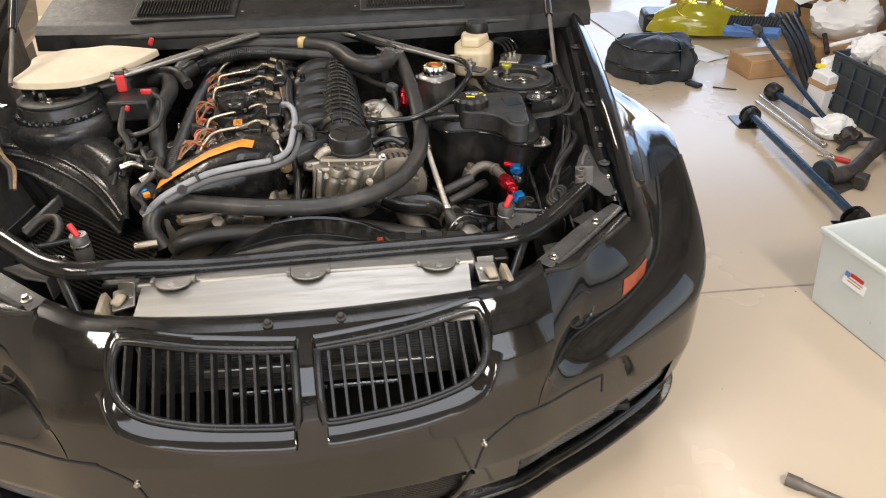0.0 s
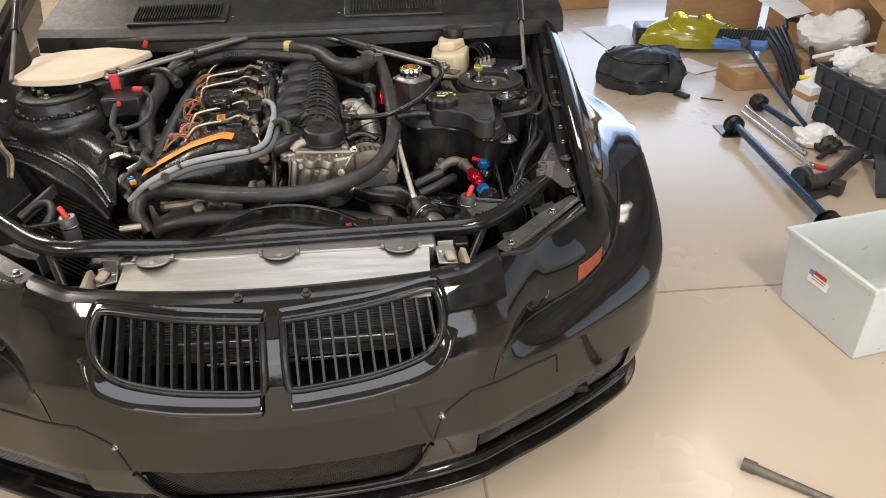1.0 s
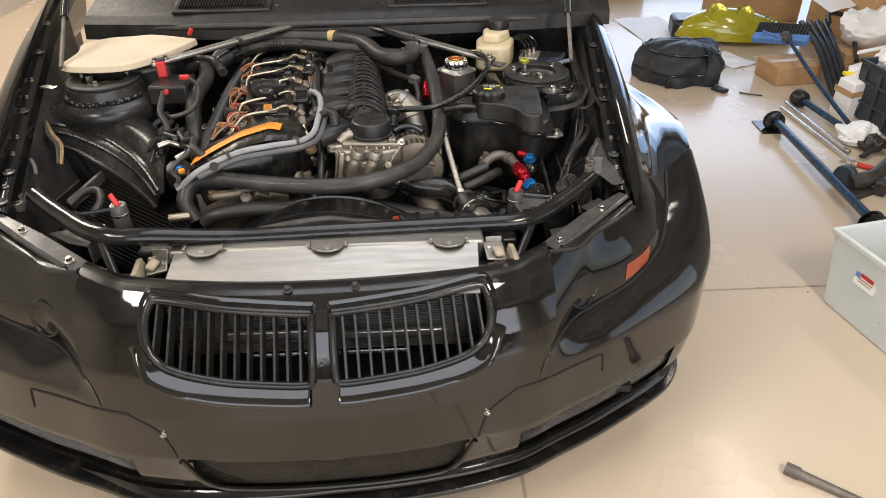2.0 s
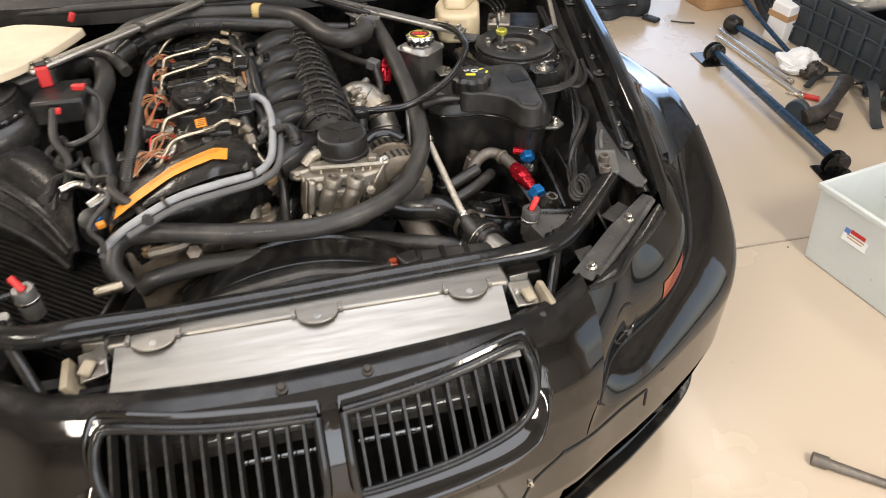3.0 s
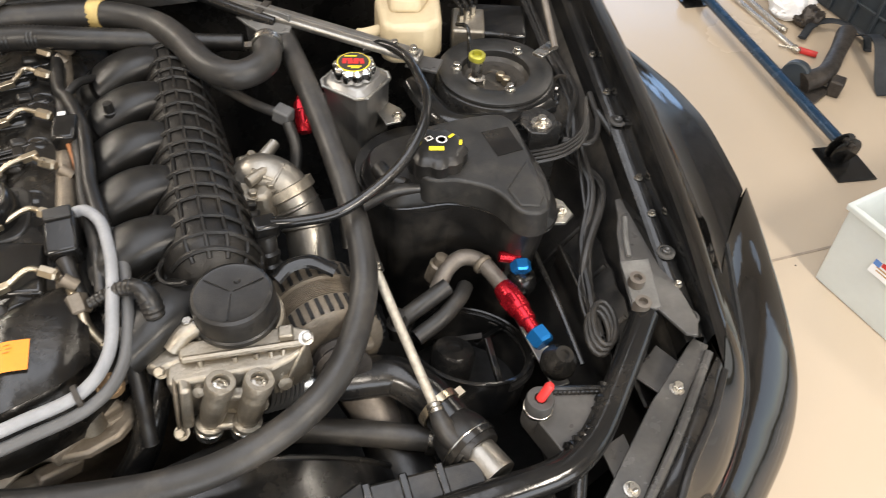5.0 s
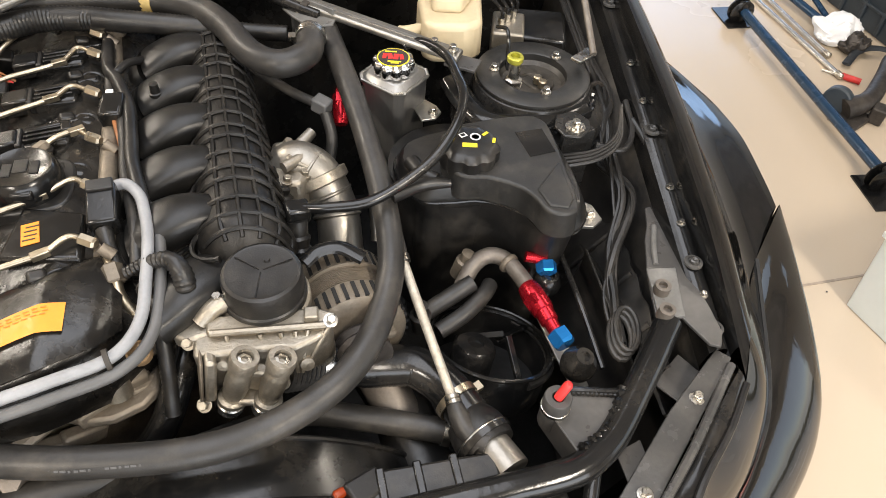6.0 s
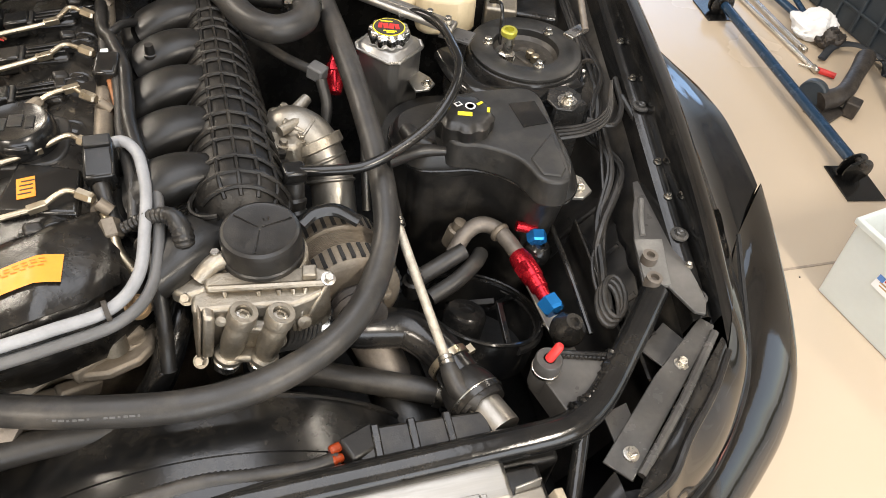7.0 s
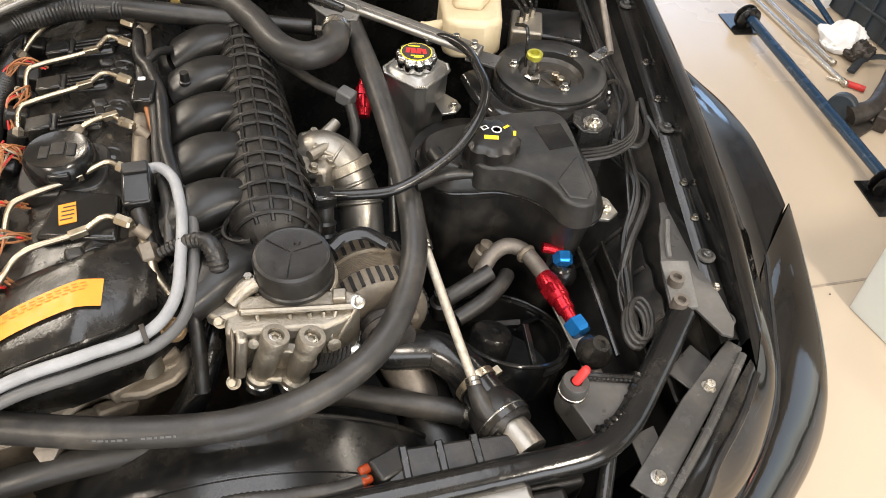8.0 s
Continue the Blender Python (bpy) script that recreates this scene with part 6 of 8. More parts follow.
tcap = part("cap", lathe([(0.027, 0.836), (0.0315, 0.838), (0.0325, 0.842), (0.0325, 0.852), (0.031, 0.8565), (0.028, 0.8585), (0.0, 0.8585)], 64, pose(0.311, 0.746, 0), lobes=10, depth=0.13), "chrome", tank, "lobed chrome cap with a red and gold badge")
part("badge", lathe([(0.0245, 0.8588), (0.0245, 0.8592)], 32, pose(0.311, 0.746, 0)), "yellow", tcap)
part("badge_field", lathe([(0.0228, 0.8593), (0.0228, 0.8597)], 32, pose(0.311, 0.746, 0)), "ink", tcap)
for k, (dx, w_, h_) in enumerate(((-0.0125, 0.006, 0.013), (-0.0045, 0.0075, 0.014), (0.004, 0.0075, 0.014), (0.012, 0.006, 0.013))):
    part("badge_bar", box(w_, h_, 0.0006, (0.311 + dx, 0.747 - 0.28 * dx, 0.8600), turn=(0, 0, -16 + 12 * (k % 2))), "redplastic", tcap)
for dy, w_ in ((-0.0125, 0.020), (-0.0165, 0.012), (0.0145, 0.018)):
    part("badge_line", box(w_, 0.0022, 0.0006, (0.310, 0.746 + dy, 0.8600), turn=(0, 0, -14)), "yellow", tcap)
bk = part("mount_bracket", prism([(0.345, 0.690), (0.368, 0.692), (0.380, 0.706), (0.376, 0.724), (0.358, 0.748), (0.338, 0.735)], 0.776, 0.780), "welded", tank, bevel=0.001)
piece("bracket_bolt", BOLT, pose(0.366, 0.706, 0.780), bk)
fit_ = part("hose_fitting", tube([(0.245, 0.786, 0.796), (0.236, 0.772, 0.788), (0.229, 0.748, 0.772), (0.225, 0.728, 0.758)], [0.009, 0.0125, 0.014, 0.010], 14), "red", tank, "red anodised hose fitting")
part("fitting_nut", lathe([(0.014, 0), (0.0165, 0.002), (0.0165, 0.016), (0.014, 0.018)], 6, toward((0.2345, 0.768, 0.786), (0.229, 0.748, 0.772))), "red", fit_, smooth=False)
part("overflow_pipe", tube([(0.270, 0.715, 0.70), (0.262, 0.66, 0.66), (0.258, 0.62, 0.60)], 0.007, 10), "alu", tank)

# washer tank with its lid and cap
washer = thing("washer_tank", "black plastic fluid tank with a ribbed cap and yellow symbols", "tank", (0.42, 0.54, 0.45))
RIM = [(0.288, 0.600), (0.294, 0.556), (0.314, 0.528), (0.350, 0.520), (0.388, 0.517), (0.420, 0.502), (0.444, 0.480), (0.456, 0.454), (0.468, 0.438), (0.490, 0.432), (0.512, 0.442), (0.530, 0.470), (0.537, 0.520), (0.535, 0.600), (0.525, 0.638), (0.500, 0.652), (0.42, 0.656), (0.34, 0.648), (0.300, 0.630)]
RIM = [(p[0], p[1]) for p in spline(RIM + RIM[:1], 4)[:-1]]


def scaled(poly, k, dx=0.0, dy=0.0):
    cx, cy = sum(p[0] for p in poly) / len(poly), sum(p[1] for p in poly) / len(poly)
    return [(cx + (x - cx) * k + dx, cy + (y - cy) * k + dy) for x, y in poly]


bm = bmesh.new()
loops = [[bm.verts.new((x, y, z)) for x, y in scaled(RIM, k, dx, dy)] for z, k, dx, dy in
         ((0.45, 0.80, -0.01, 0.0), (0.60, 0.86, -0.008, 0.0), (0.755, 0.955, 0, 0), (0.762, 1.02, 0, 0), (0.770, 1.02, 0, 0), (0.774, 0.985, 0, 0), (0.784, 0.965, 0, 0.002), (0.789, 0.93, 0, 0.003), (0.791, 0.80, 0, 0.004), (0.791, 0.4, 0, 0.004))]
for a, b in zip(loops, loops[1:]):
    for i in range(len(RIM)):
        bm.faces.new((a[i], a[(i + 1) % len(RIM)], b[(i + 1) % len(RIM)], b[i]))
bm.faces.new(loops[-1]); bm.faces.new(loops[0][::-1])
part("body", bm, "plastic", washer, "matt black moulded tank")
rim = scaled(RIM, 1.02)
part("seam_line", tube([(x, y, 0.766) for x, y in rim] + [(*rim[0], 0.766)], 0.0022, 6, straight=True), "gloss_plastic", washer)
LID = [(0.352, 0.590), (0.346, 0.550), (0.358, 0.516), (0.394, 0.505), (0.428, 0.483), (0.444, 0.460), (0.452, 0.434), (0.466, 0.422), (0.484, 0.421), (0.498, 0.436), (0.507, 0.510), (0.513, 0.590), (0.506, 0.618), (0.485, 0.628), (0.43, 0.628), (0.37, 0.618)]
LID = [(p[0], p[1]) for p in spline(LID + LID[:1], 4)[:-1]]
part("raised_lid", prism(scaled(LID, 1.035), 0.775, 0.820, shrink=0.966), "dustlid", washer, bevel=0.004, segs=3)
part("lid_facet", prism([(0.452, 0.470), (0.458, 0.436), (0.482, 0.428), (0.494, 0.442), (0.501, 0.520)], 0.8195, 0.8225, shrink=0.94), "dustlid", washer, bevel=0.0015)
part("lid_sticker", prism([(0.459, 0.590), (0.500, 0.592), (0.503, 0.540), (0.464, 0.535)], 0.8202, 0.8208), "gloss_plastic", washer)
part("tank_ribs", tube([(0.305, 0.575, 0.800), (0.312, 0.548, 0.802), (0.330, 0.530, 0.800)], 0.012, 10), "plastic", washer)
wc = part("cap", lathe([(0.040, 0.806), (0.042, 0.815), (0.042, 0.836), (0.036, 0.842), (0.030, 0.8435), (0.0, 0.8435)], 72, pose(0.381, 0.554, 0), lobes=9, depth=0.09), "plastic", washer, "ribbed black cap with printed symbols")
part("yellow_mark", box(0.020, 0.008, 0.0006, (0.378, 0.546, 0.8441), turn=(0, 0, -14)), "yellow", wc)
part("white_mark", lathe([(0.0075, 0.8437), (0.0075, 0.8442), (0.0055, 0.8442), (0.0055, 0.8437)], 20, pose(0.390, 0.562, 0)), "white", wc)
part("white_mark", box(0.010, 0.008, 0.0006, (0.374, 0.568, 0.8441), turn=(0, 0, 20)), "white", wc)
part("white_mark", box(0.006, 0.005, 0.0007, (0.374, 0.568, 0.8443), turn=(0, 0, 20)), "plastic", wc)
for dx, dy, r in ((0.022, 0.006, 30), (0.030, -0.010, 70)):
    part("yellow_mark", box(0.010, 0.004, 0.0006, (0.383 + dx, 0.560 + dy, 0.8441), turn=(0, 0, r)), "yellow", wc)
ear = part("mount_ear", prism([(0.512, 0.462), (0.543, 0.454), (0.561, 0.466), (0.557, 0.495), (0.545, 0.508), (0.525, 0.500)], 0.743, 0.749), "alu", washer, "bare metal mounting ear", bevel=0.001)
piece("ear_bolt", BIGBOLT, pose(0.543, 0.476, 0.749), ear)
part("wall_front", lathe([(0.088, 0.50), (0.095, 0.74), (0.096, 0.757)], 40, pose(0.375, 0.610, 0)), "plastic", washer)

# brake fluid reservoir, ABS block and pipes
res = thing("brake_fluid_reservoir", "aged cream plastic brake fluid reservoir with a black cap", "reservoir", (0.435, 0.86, 0.78))
bm = prism([(0.380, 0.905), (0.372, 0.825), (0.385, 0.808), (0.445, 0.798), (0.470, 0.812), (0.492, 0.90), (0.480, 0.935), (0.400, 0.945)], 0.80, 0.868, shrink=0.97)
part("body", bm, "cream", res, bevel=0.010, segs=3)
part("upper_body", prism([(0.400, 0.925), (0.392, 0.850), (0.440, 0.838), (0.480, 0.895), (0.470, 0.935)], 0.866, 0.893, shrink=0.88), "cream", res, bevel=0.008, segs=3)
part("cap", lathe([(0.030, 0.890), (0.031, 0.895), (0.030, 0.915), (0.027, 0.919), (0.0, 0.919)], 40, pose(0.445, 0.912, 0), lobes=20, depth=0.04), "plastic", res, "black screw cap")
part("spout", tube([(0.375, 0.85, 0.84), (0.350, 0.845, 0.84), (0.340, 0.85, 0.838)], 0.010, 12), "cream", res)
absb = thing("abs_block", "aluminium valve block with black module and bent pipes", "brake unit", (0.56, 0.86, 0.70))
part("module", box(0.115, 0.10, 0.10, (0.585, 0.885, 0.765), turn=(0, 0, -18)), "gloss_plastic", absb, bevel=0.006)
part("valve_block", box(0.055, 0.075, 0.07, (0.535, 0.872, 0.792), turn=(0, 0, -18)), "cast", absb, bevel=0.004)
for k in range(4):
    x = 0.520 + 0.012 * k
    part("brake_pipe", tube([(x, 0.870 + 0.01 * k, 0.826), (x, 0.872 + 0.01 * k, 0.850), (x - 0.02, 0.90 + 0.012 * k, 0.862), (x - 0.06, 0.915 + 0.012 * k, 0.850), (x - 0.075, 0.92, 0.80)], 0.0032, 8), "tube", absb)
part("brake_pipe", tube([(0.50, 0.83, 0.846), (0.505, 0.79, 0.858), (0.50, 0.76, 0.80)], 0.0032, 8), "tube", absb)
for k in range(3):
    part("pipe_nut", lathe([(0.006, 0), (0.006, 0.014)], 6, pose(0.52 + 0.014 * k, 0.868 + 0.01 * k, 0.826)), "steel", absb, smooth=False)

# strut-brace bars
for s in (1, -1):
    brace = thing("strut_brace", "bare aluminium strut-brace bar from tower to bulkhead", "strut brace", (CX + s * 0.22, 0.87, 0.86), "strut braces")
    a, b = Vector((0.414, 0.742, 0.853)), Vector((0.060, 0.985, 0.892))
    mir = (lambda q: Vector(q)) if s > 0 else (lambda q: across(q))
    a, b = mir(a), mir(b)
    d = b - a
    ang = math.degrees(math.atan2(d.y, d.x))
    bm2 = box(d.length, 0.030, 0.011, (a + b) / 2, turn=(0, -math.degrees(math.asin(d.z / d.length)), ang))
    part("bar", bm2, "alu", brace, bevel=0.004, segs=3)
    part("groove", box(d.length * 0.82, 0.006, 0.0012, (a + b) / 2 + Vector((0, 0, 0.0058)), turn=(0, -math.degrees(math.asin(d.z / d.length)), ang)), "welded", brace)
    mid = a.lerp(b, 0.60)
    part("strap", box(0.012, 0.036, 0.016, mid, turn=(0, 0, ang)), "ink", brace, "black cable strap", bevel=0.002)
    for t in (0.03, 0.10):
        piece("end_bolt", BOLT, Matrix.Translation(a.lerp(b, t) + Vector((0, 0, 0.006))), brace)
    part("end_tab", box(0.05, 0.034, 0.005, a + Vector((s * 0.004, -0.002, -0.010)), turn=(0, 0, ang)), "greybracket", brace, bevel=0.001)

# strut-top dipstick with a yellow-green ring
dial = thing("damper_adjuster", "threaded damper rod with a yellow-green adjuster ring", "damper", (0.504, 0.722, 0.80))
part("rod", lathe([(0.008, 0.806), (0.008, 0.850)], 16, pose(0.496, 0.716, 0)), "steel", dial)
part("nut", lathe([(0.014, 0.806), (0.014, 0.822), (0.010, 0.824)], 6, pose(0.496, 0.716, 0)), "steel", dial, smooth=False)
part("ring", lathe([(0.0115, 0.850), (0.0128, 0.852), (0.0128, 0.858), (0.0112, 0.860), (0.0075, 0.860), (0.0075, 0.853), (0.0, 0.856)], 28, pose(0.496, 0.722, 0)), "olive", dial, "yellow-green anodised ring")
for k in range(2):
    part("brass_screw", lathe([(0.007, 0.812), (0.007, 0.822), (0.005, 0.824), (0, 0.824)], 12, pose(0.536 + 0.004 * k, 0.716 - 0.013 * k, 0)), "gold_steel", dial)
# tower side bracket with bolt, and the tower's front arm
tb = thing("tower_bracket", "black stamped bracket with one large bolt beside the tower", "bracket", (0.56, 0.59, 0.76))
part("plate", prism([(0.535, 0.625), (0.566, 0.630), (0.582, 0.604), (0.576, 0.585), (0.553, 0.568), (0.530, 0.575), (0.524, 0.600)], 0.812, 0.817), "bay", tb, bevel=0.002)
part("leg", box(0.05, 0.012, 0.12, (0.565, 0.60, 0.745)), "bay", tb, bevel=0.002)
part("washer", lathe([(0.015, 0.817), (0.015, 0.8195)], 20, pose(0.552, 0.590, 0)), "steel", tb)
piece("large_bolt", BIGBOLT, pose(0.552, 0.590, 0.8195), tb)
arm = thing("curved_bracket", "black curved stamped bracket at the tower foot", "bracket", (0.45, 0.66, 0.74))
part("arm", tube([(0.408, 0.755, 0.80), (0.414, 0.70, 0.80), (0.428, 0.655, 0.80), (0.456, 0.636, 0.80), (0.507, 0.633, 0.80), (0.556, 0.643, 0.80), (0.594, 0.658, 0.795)], 0.021, 14, flat=0.65), "tube", arm)

# oil-cooler lines with anodised fittings
an = thing("oil_cooler_line", "dull metal oil line ending in red and blue anodised fittings", "oil line", (0.44, 0.36, 0.60))
part("elbow", tube([(0.345, 0.455, 0.672), (0.368, 0.478, 0.688), (0.392, 0.486, 0.695), (0.413, 0.476, 0.694), (0.425, 0.450, 0.692), (0.433, 0.420, 0.690)], 0.0120, 14), "rodiron", an)
part("elbow_ring", lathe([(0.014, -0.004), (0.0155, -0.002), (0.0155, 0.002), (0.014, 0.004)], 18, toward((0.417, 0.468, 0.693), (0.425, 0.45, 0.692))), "dirty_cast", an)
part("red_body", tube([(0.431, 0.424, 0.690), (0.434, 0.412, 0.690), (0.438, 0.392, 0.689), (0.441, 0.380, 0.688), (0.4415, 0.378, 0.688), (0.444, 0.362, 0.687), (0.4445, 0.360, 0.687), (0.447, 0.345, 0.686)], [0.014, 0.0165, 0.0165, 0.0155, 0.013, 0.013, 0.010, 0.0095], 16, straight=True), "red", an, "red anodised hose end")
part("red_nut", lathe([(0.0155, 0), (0.018, 0.002), (0.018, 0.016), (0.0155, 0.018)], 6, toward((0.434, 0.405, 0.690), (0.441, 0.38, 0.688))), "red", an, smooth=False)
part("blue_nut", lathe([(0.011, 0), (0.0165, 0.003), (0.0165, 0.020), (0.013, 0.024)], 6, toward((0.447, 0.346, 0.686), (0.455, 0.318, 0.684))), "blue", an, "blue anodised hexagon nut", smooth=False)
part("black_joint", lathe([(0.0, -0.026), (0.014, -0.022), (0.022, -0.010), (0.024, 0.0), (0.022, 0.010), (0.014, 0.019), (0.012, 0.024), (0.007, 0.024), (0.007, 0.018), (0.0, 0.018)], 26, toward((0.459, 0.292, 0.684), (0.466, 0.285, 0.73))), "gloss_plastic", an, "round shiny black joint")
part("blue_nut", lathe([(0.010, 0), (0.015, 0.003), (0.015, 0.016), (0.012, 0.019)], 6, toward((0.466, 0.452, 0.705), (0.462, 0.430, 0.698))), "blue", an, smooth=False)
part("red_stub", tube([(0.438, 0.462, 0.710), (0.452, 0.458, 0.708), (0.466, 0.452, 0.705)], 0.0080, 12), "red", an, "red anodised stub")
part("red_body", tube([(0.446, 0.472, 0.676), (0.462, 0.476, 0.676)], 0.011, 12, straight=True), "red", an)
part("black_joint", lathe([(0.0, -0.024), (0.014, -0.020), (0.021, -0.008), (0.022, 0.0), (0.020, 0.010), (0.012, 0.018), (0.006, 0.018), (0.006, 0.014), (0, 0.014)], 24, toward((0.468, 0.438, 0.674), (0.478, 0.436, 0.72))), "gloss_plastic", an)
part("stay", box(0.024, 0.20, 0.004, (0.456, 0.375, 0.650), turn=(0, 0, 4)), "welded", an, "bare metal stay", bevel=0.001)
part("lower_pipe", tube([(0.29, 0.43, 0.66), (0.325, 0.440, 0.672), (0.360, 0.452, 0.682)], 0.0125, 12), "rubber", an)
part("lower_pipe", tube([(0.30, 0.40, 0.650), (0.34, 0.415, 0.660), (0.375, 0.44, 0.665), (0.39, 0.46, 0.66)], 0.012, 12), "rubber", an)
part("valve_stem", lathe([(0.012, 0), (0.012, 0.02), (0.015, 0.022), (0.015, 0.03), (0.010, 0.032), (0.010, 0.05), (0, 0.052)], 14, pose(0.275, 0.408, 0.655)), "plastic", an)
an.location += Vector((0.008, -0.012, 0.0))
part("valve_stem", lathe([(0.014, 0), (0.014, 0.03), (0.010, 0.032), (0.010, 0.045), (0, 0.047)], 14, pose(0.36, 0.48, 0.655, 0, 15, 0)), "dirty_cast", an)

part("intercooler_pipe", tube([(0.205, 0.36, 0.665), (0.222, 0.325, 0.635), (0.241, 0.273, 0.60), (0.258, 0.215, 0.555)], 0.030, 22), "rodiron", radiator, "dull grey metal pipe")
# small fan beside the cooler
fan = thing("auxiliary_fan", "small black cooling fan in a round housing", "fan", (0.385, 0.37, 0.50))
fm = pose(0.376, 0.360, 0.634, -14, 16, 10)
part("housing", lathe([(0.078, -0.05), (0.080, 0.006), (0.086, 0.010), (0.088, 0.006), (0.086, -0.05)], 44, fm), "gloss_plastic", fan)
part("hub", lathe([(0.030, -0.03), (0.030, 0.004), (0.026, 0.010), (0.012, 0.012), (0.011, 0.008), (0.0, 0.008)], 28, fm @ pose(-0.026, 0.0, 0)), "gloss_plastic", fan)
part("back", lathe([(0.080, -0.052), (0.080, -0.048), (0, -0.048)], 30, fm), "dark", fan)
for a in (20, 150, 260):
    part("arm", box(0.072, 0.009, 0.007, tuple((fm @ pose(0.018 + 0.028 * math.cos(radians(a)), 0.042 * math.sin(radians(a)), 0.004)).translation), turn=(-18, 20, 10 + a)), "gloss_plastic", fan, bevel=0.001)
part("rim", tube([tuple((fm @ pose(0.086 * math.cos(a), 0.086 * math.sin(a), 0.010)).translation) for a in np.linspace(0, 2 * math.pi, 40)], 0.0035, 8, straight=True, caps=False), "tube", fan, "shiny black rim")
part("bracket", tube([tuple((fm @ pose(0.086 * math.cos(a), 0.086 * math.sin(a), 0.0)).translation) for a in np.linspace(-1.5, 0.6, 12)], 0.007, 8, straight=True), "plastic", fan)
piece("fan_bolt", BOLT, fm @ pose(0.074, -0.056, 0.012), fan)
part("indicator", box(0.0035, 0.004, 0.018, (0.352, 0.335, 0.615)), "redplastic", fan)

# wiring along the inner fender
wires = thing("fender_wiring", "loose black wiring looped along the inner fender", "wiring", (0.62, 0.5, 0.70))
rng = random.Random(11)
for k in range(6):
    o = 0.006 * k
    way = [(0.672 + o * 0.4, 0.98, 0.80), (0.655 + o, 0.82, 0.785 - o * 0.3), (0.648 + o, 0.72, 0.770), (0.642 - o * 0.3, 0.66, 0.762), (0.636 - o * 0.5, 0.60, 0.752 - o), (0.615 + o * 0.6, 0.52, 0.735), (0.580, 0.44, 0.705), (0.552, 0.38, 0.69), (0.535, 0.30, 0.680)]
    part("cable", tube([(x + rng.uniform(-0.009, 0.009), y + rng.uniform(-0.012, 0.012), z + rng.uniform(-0.004, 0.004)) for x, y, z in way], 0.0030 + 0.0016 * (k % 3), 8), "rubber" if k % 2 else "plastic", wires)
for k in range(3):
    c = (0.535 + 0.006 * k, 0.305 + 0.004 * k, 0.690 + 0.003 * k)
    part("coil_loop", tube([(c[0] + 0.016 * math.cos(a) + 0.02 * math.sin(a) * 0.5, c[1] + 0.034 * math.sin(a), c[2]) for a in np.linspace(0, 6.28, 18)], 0.004, 8, straight=True), "rubber", wires)
part("cable", tube([(0.675, 0.64, 0.78), (0.683, 0.57, 0.765), (0.690, 0.50, 0.745), (0.676, 0.47, 0.735)], 0.005, 8, ribs=0.0007), "plastic", wires)
part("cable", tube([(0.60, 0.60, 0.77), (0.64, 0.585, 0.768), (0.668, 0.62, 0.775), (0.680, 0.68, 0.785)], 0.005, 8), "rubber", wires)
part("tie", lathe([(0.012, -0.002), (0.014, -0.002), (0.014, 0.002), (0.012, 0.002)], 12, toward((0.655, 0.74, 0.772), (0.66, 0.80, 0.78))), "ink", wires)

for k in range(4):
    o = 0.008 * k
    part("cable", tube([(0.500, 0.596 - o, 0.762), (0.545, 0.580 - o, 0.775), (0.590, 0.578 - o * 0.8, 0.780), (0.630, 0.600 - o * 0.6, 0.786), (0.662, 0.660, 0.795)], 0.0028, 8), "rubber", wires)
# dusty wheelhouse panel with pressed swages
def house_panel(u, v):
    y = 0.60 - 0.34 * v
    z = 0.545 + 0.030 * v + 0.10 * u
    x = 0.535 - 0.030 * v + (0.115 - 0.03 * v) * u
    return Vector((x, y, z - 0.06 * (1 - u) ** 2 + 0.004 * math.sin(v * 38)))


hp = part("wheelhouse_panel", sheet(house_panel, 16, 70, thick=0.004), "innerpaint", car, "dusty black wheelhouse panel with pressed swages")
for v in (0.22, 0.5, 0.78):
    part("swage", tube([house_panel(u, v) + Vector((0, 0, 0.004)) for u in np.linspace(0.05, 0.95, 14)], 0.0045, 8, straight=True), "innerpaint", hp)

# plastic wheel-arch liner pieces seen in the gap
liner = thing("arch_liner", "black plastic wheel-arch liner panel", "liner", (0.55, 0.36, 0.40))
bm = sheet(lambda u, v: Vector((0.500 + 0.045 * u + 0.02 * math.sin(u * 3.1), 0.46 - 0.22 * v, 0.70 - 0.03 * v - 0.12 * (1 - u))), 12, 10, thick=0.004)
part("panel", bm, "plastic", liner, bevel=0.002)
bm = sheet(lambda u, v: Vector((0.56 + 0.09 * u, 0.50 - 0.30 * v, 0.66 + 0.02 * math.sin(v * 3) - 0.12 * u)), 10, 12, thick=0.004)
part("panel", bm, "plastic", liner)
part("rib", tube([(0.503, 0.455, 0.70), (0.500, 0.36, 0.695), (0.498, 0.27, 0.68)], 0.004, 8), "gloss_plastic", liner)

# bonnet stays at the back corners
for s in (1, -1):
    st = thing("bonnet_stay", "slim black gas stay standing at the bay's corner", "stay", (CX + s * 0.60, 0.72, 0.80), "bonnet stays")
    q = lambda x, y, z: tuple(across((x, y, z), s))
    part("rod", tube([q(0.622, 0.715, 0.855), q(0.648, 0.95, 0.97)], 0.0055, 10, straight=True), "rodiron", st)
    part("cylinder", tube([q(0.640, 0.88, 0.935), q(0.668, 1.14, 1.06)], 0.010, 12, straight=True), "gloss_plastic", st)
    tab = part("eye", prism([q(0.595, 0.700, 0)[:2], q(0.632, 0.722, 0)[:2], q(0.622, 0.740, 0)[:2], q(0.585, 0.716, 0)[:2]], 0.848, 0.853), "steel", st, bevel=0.001)

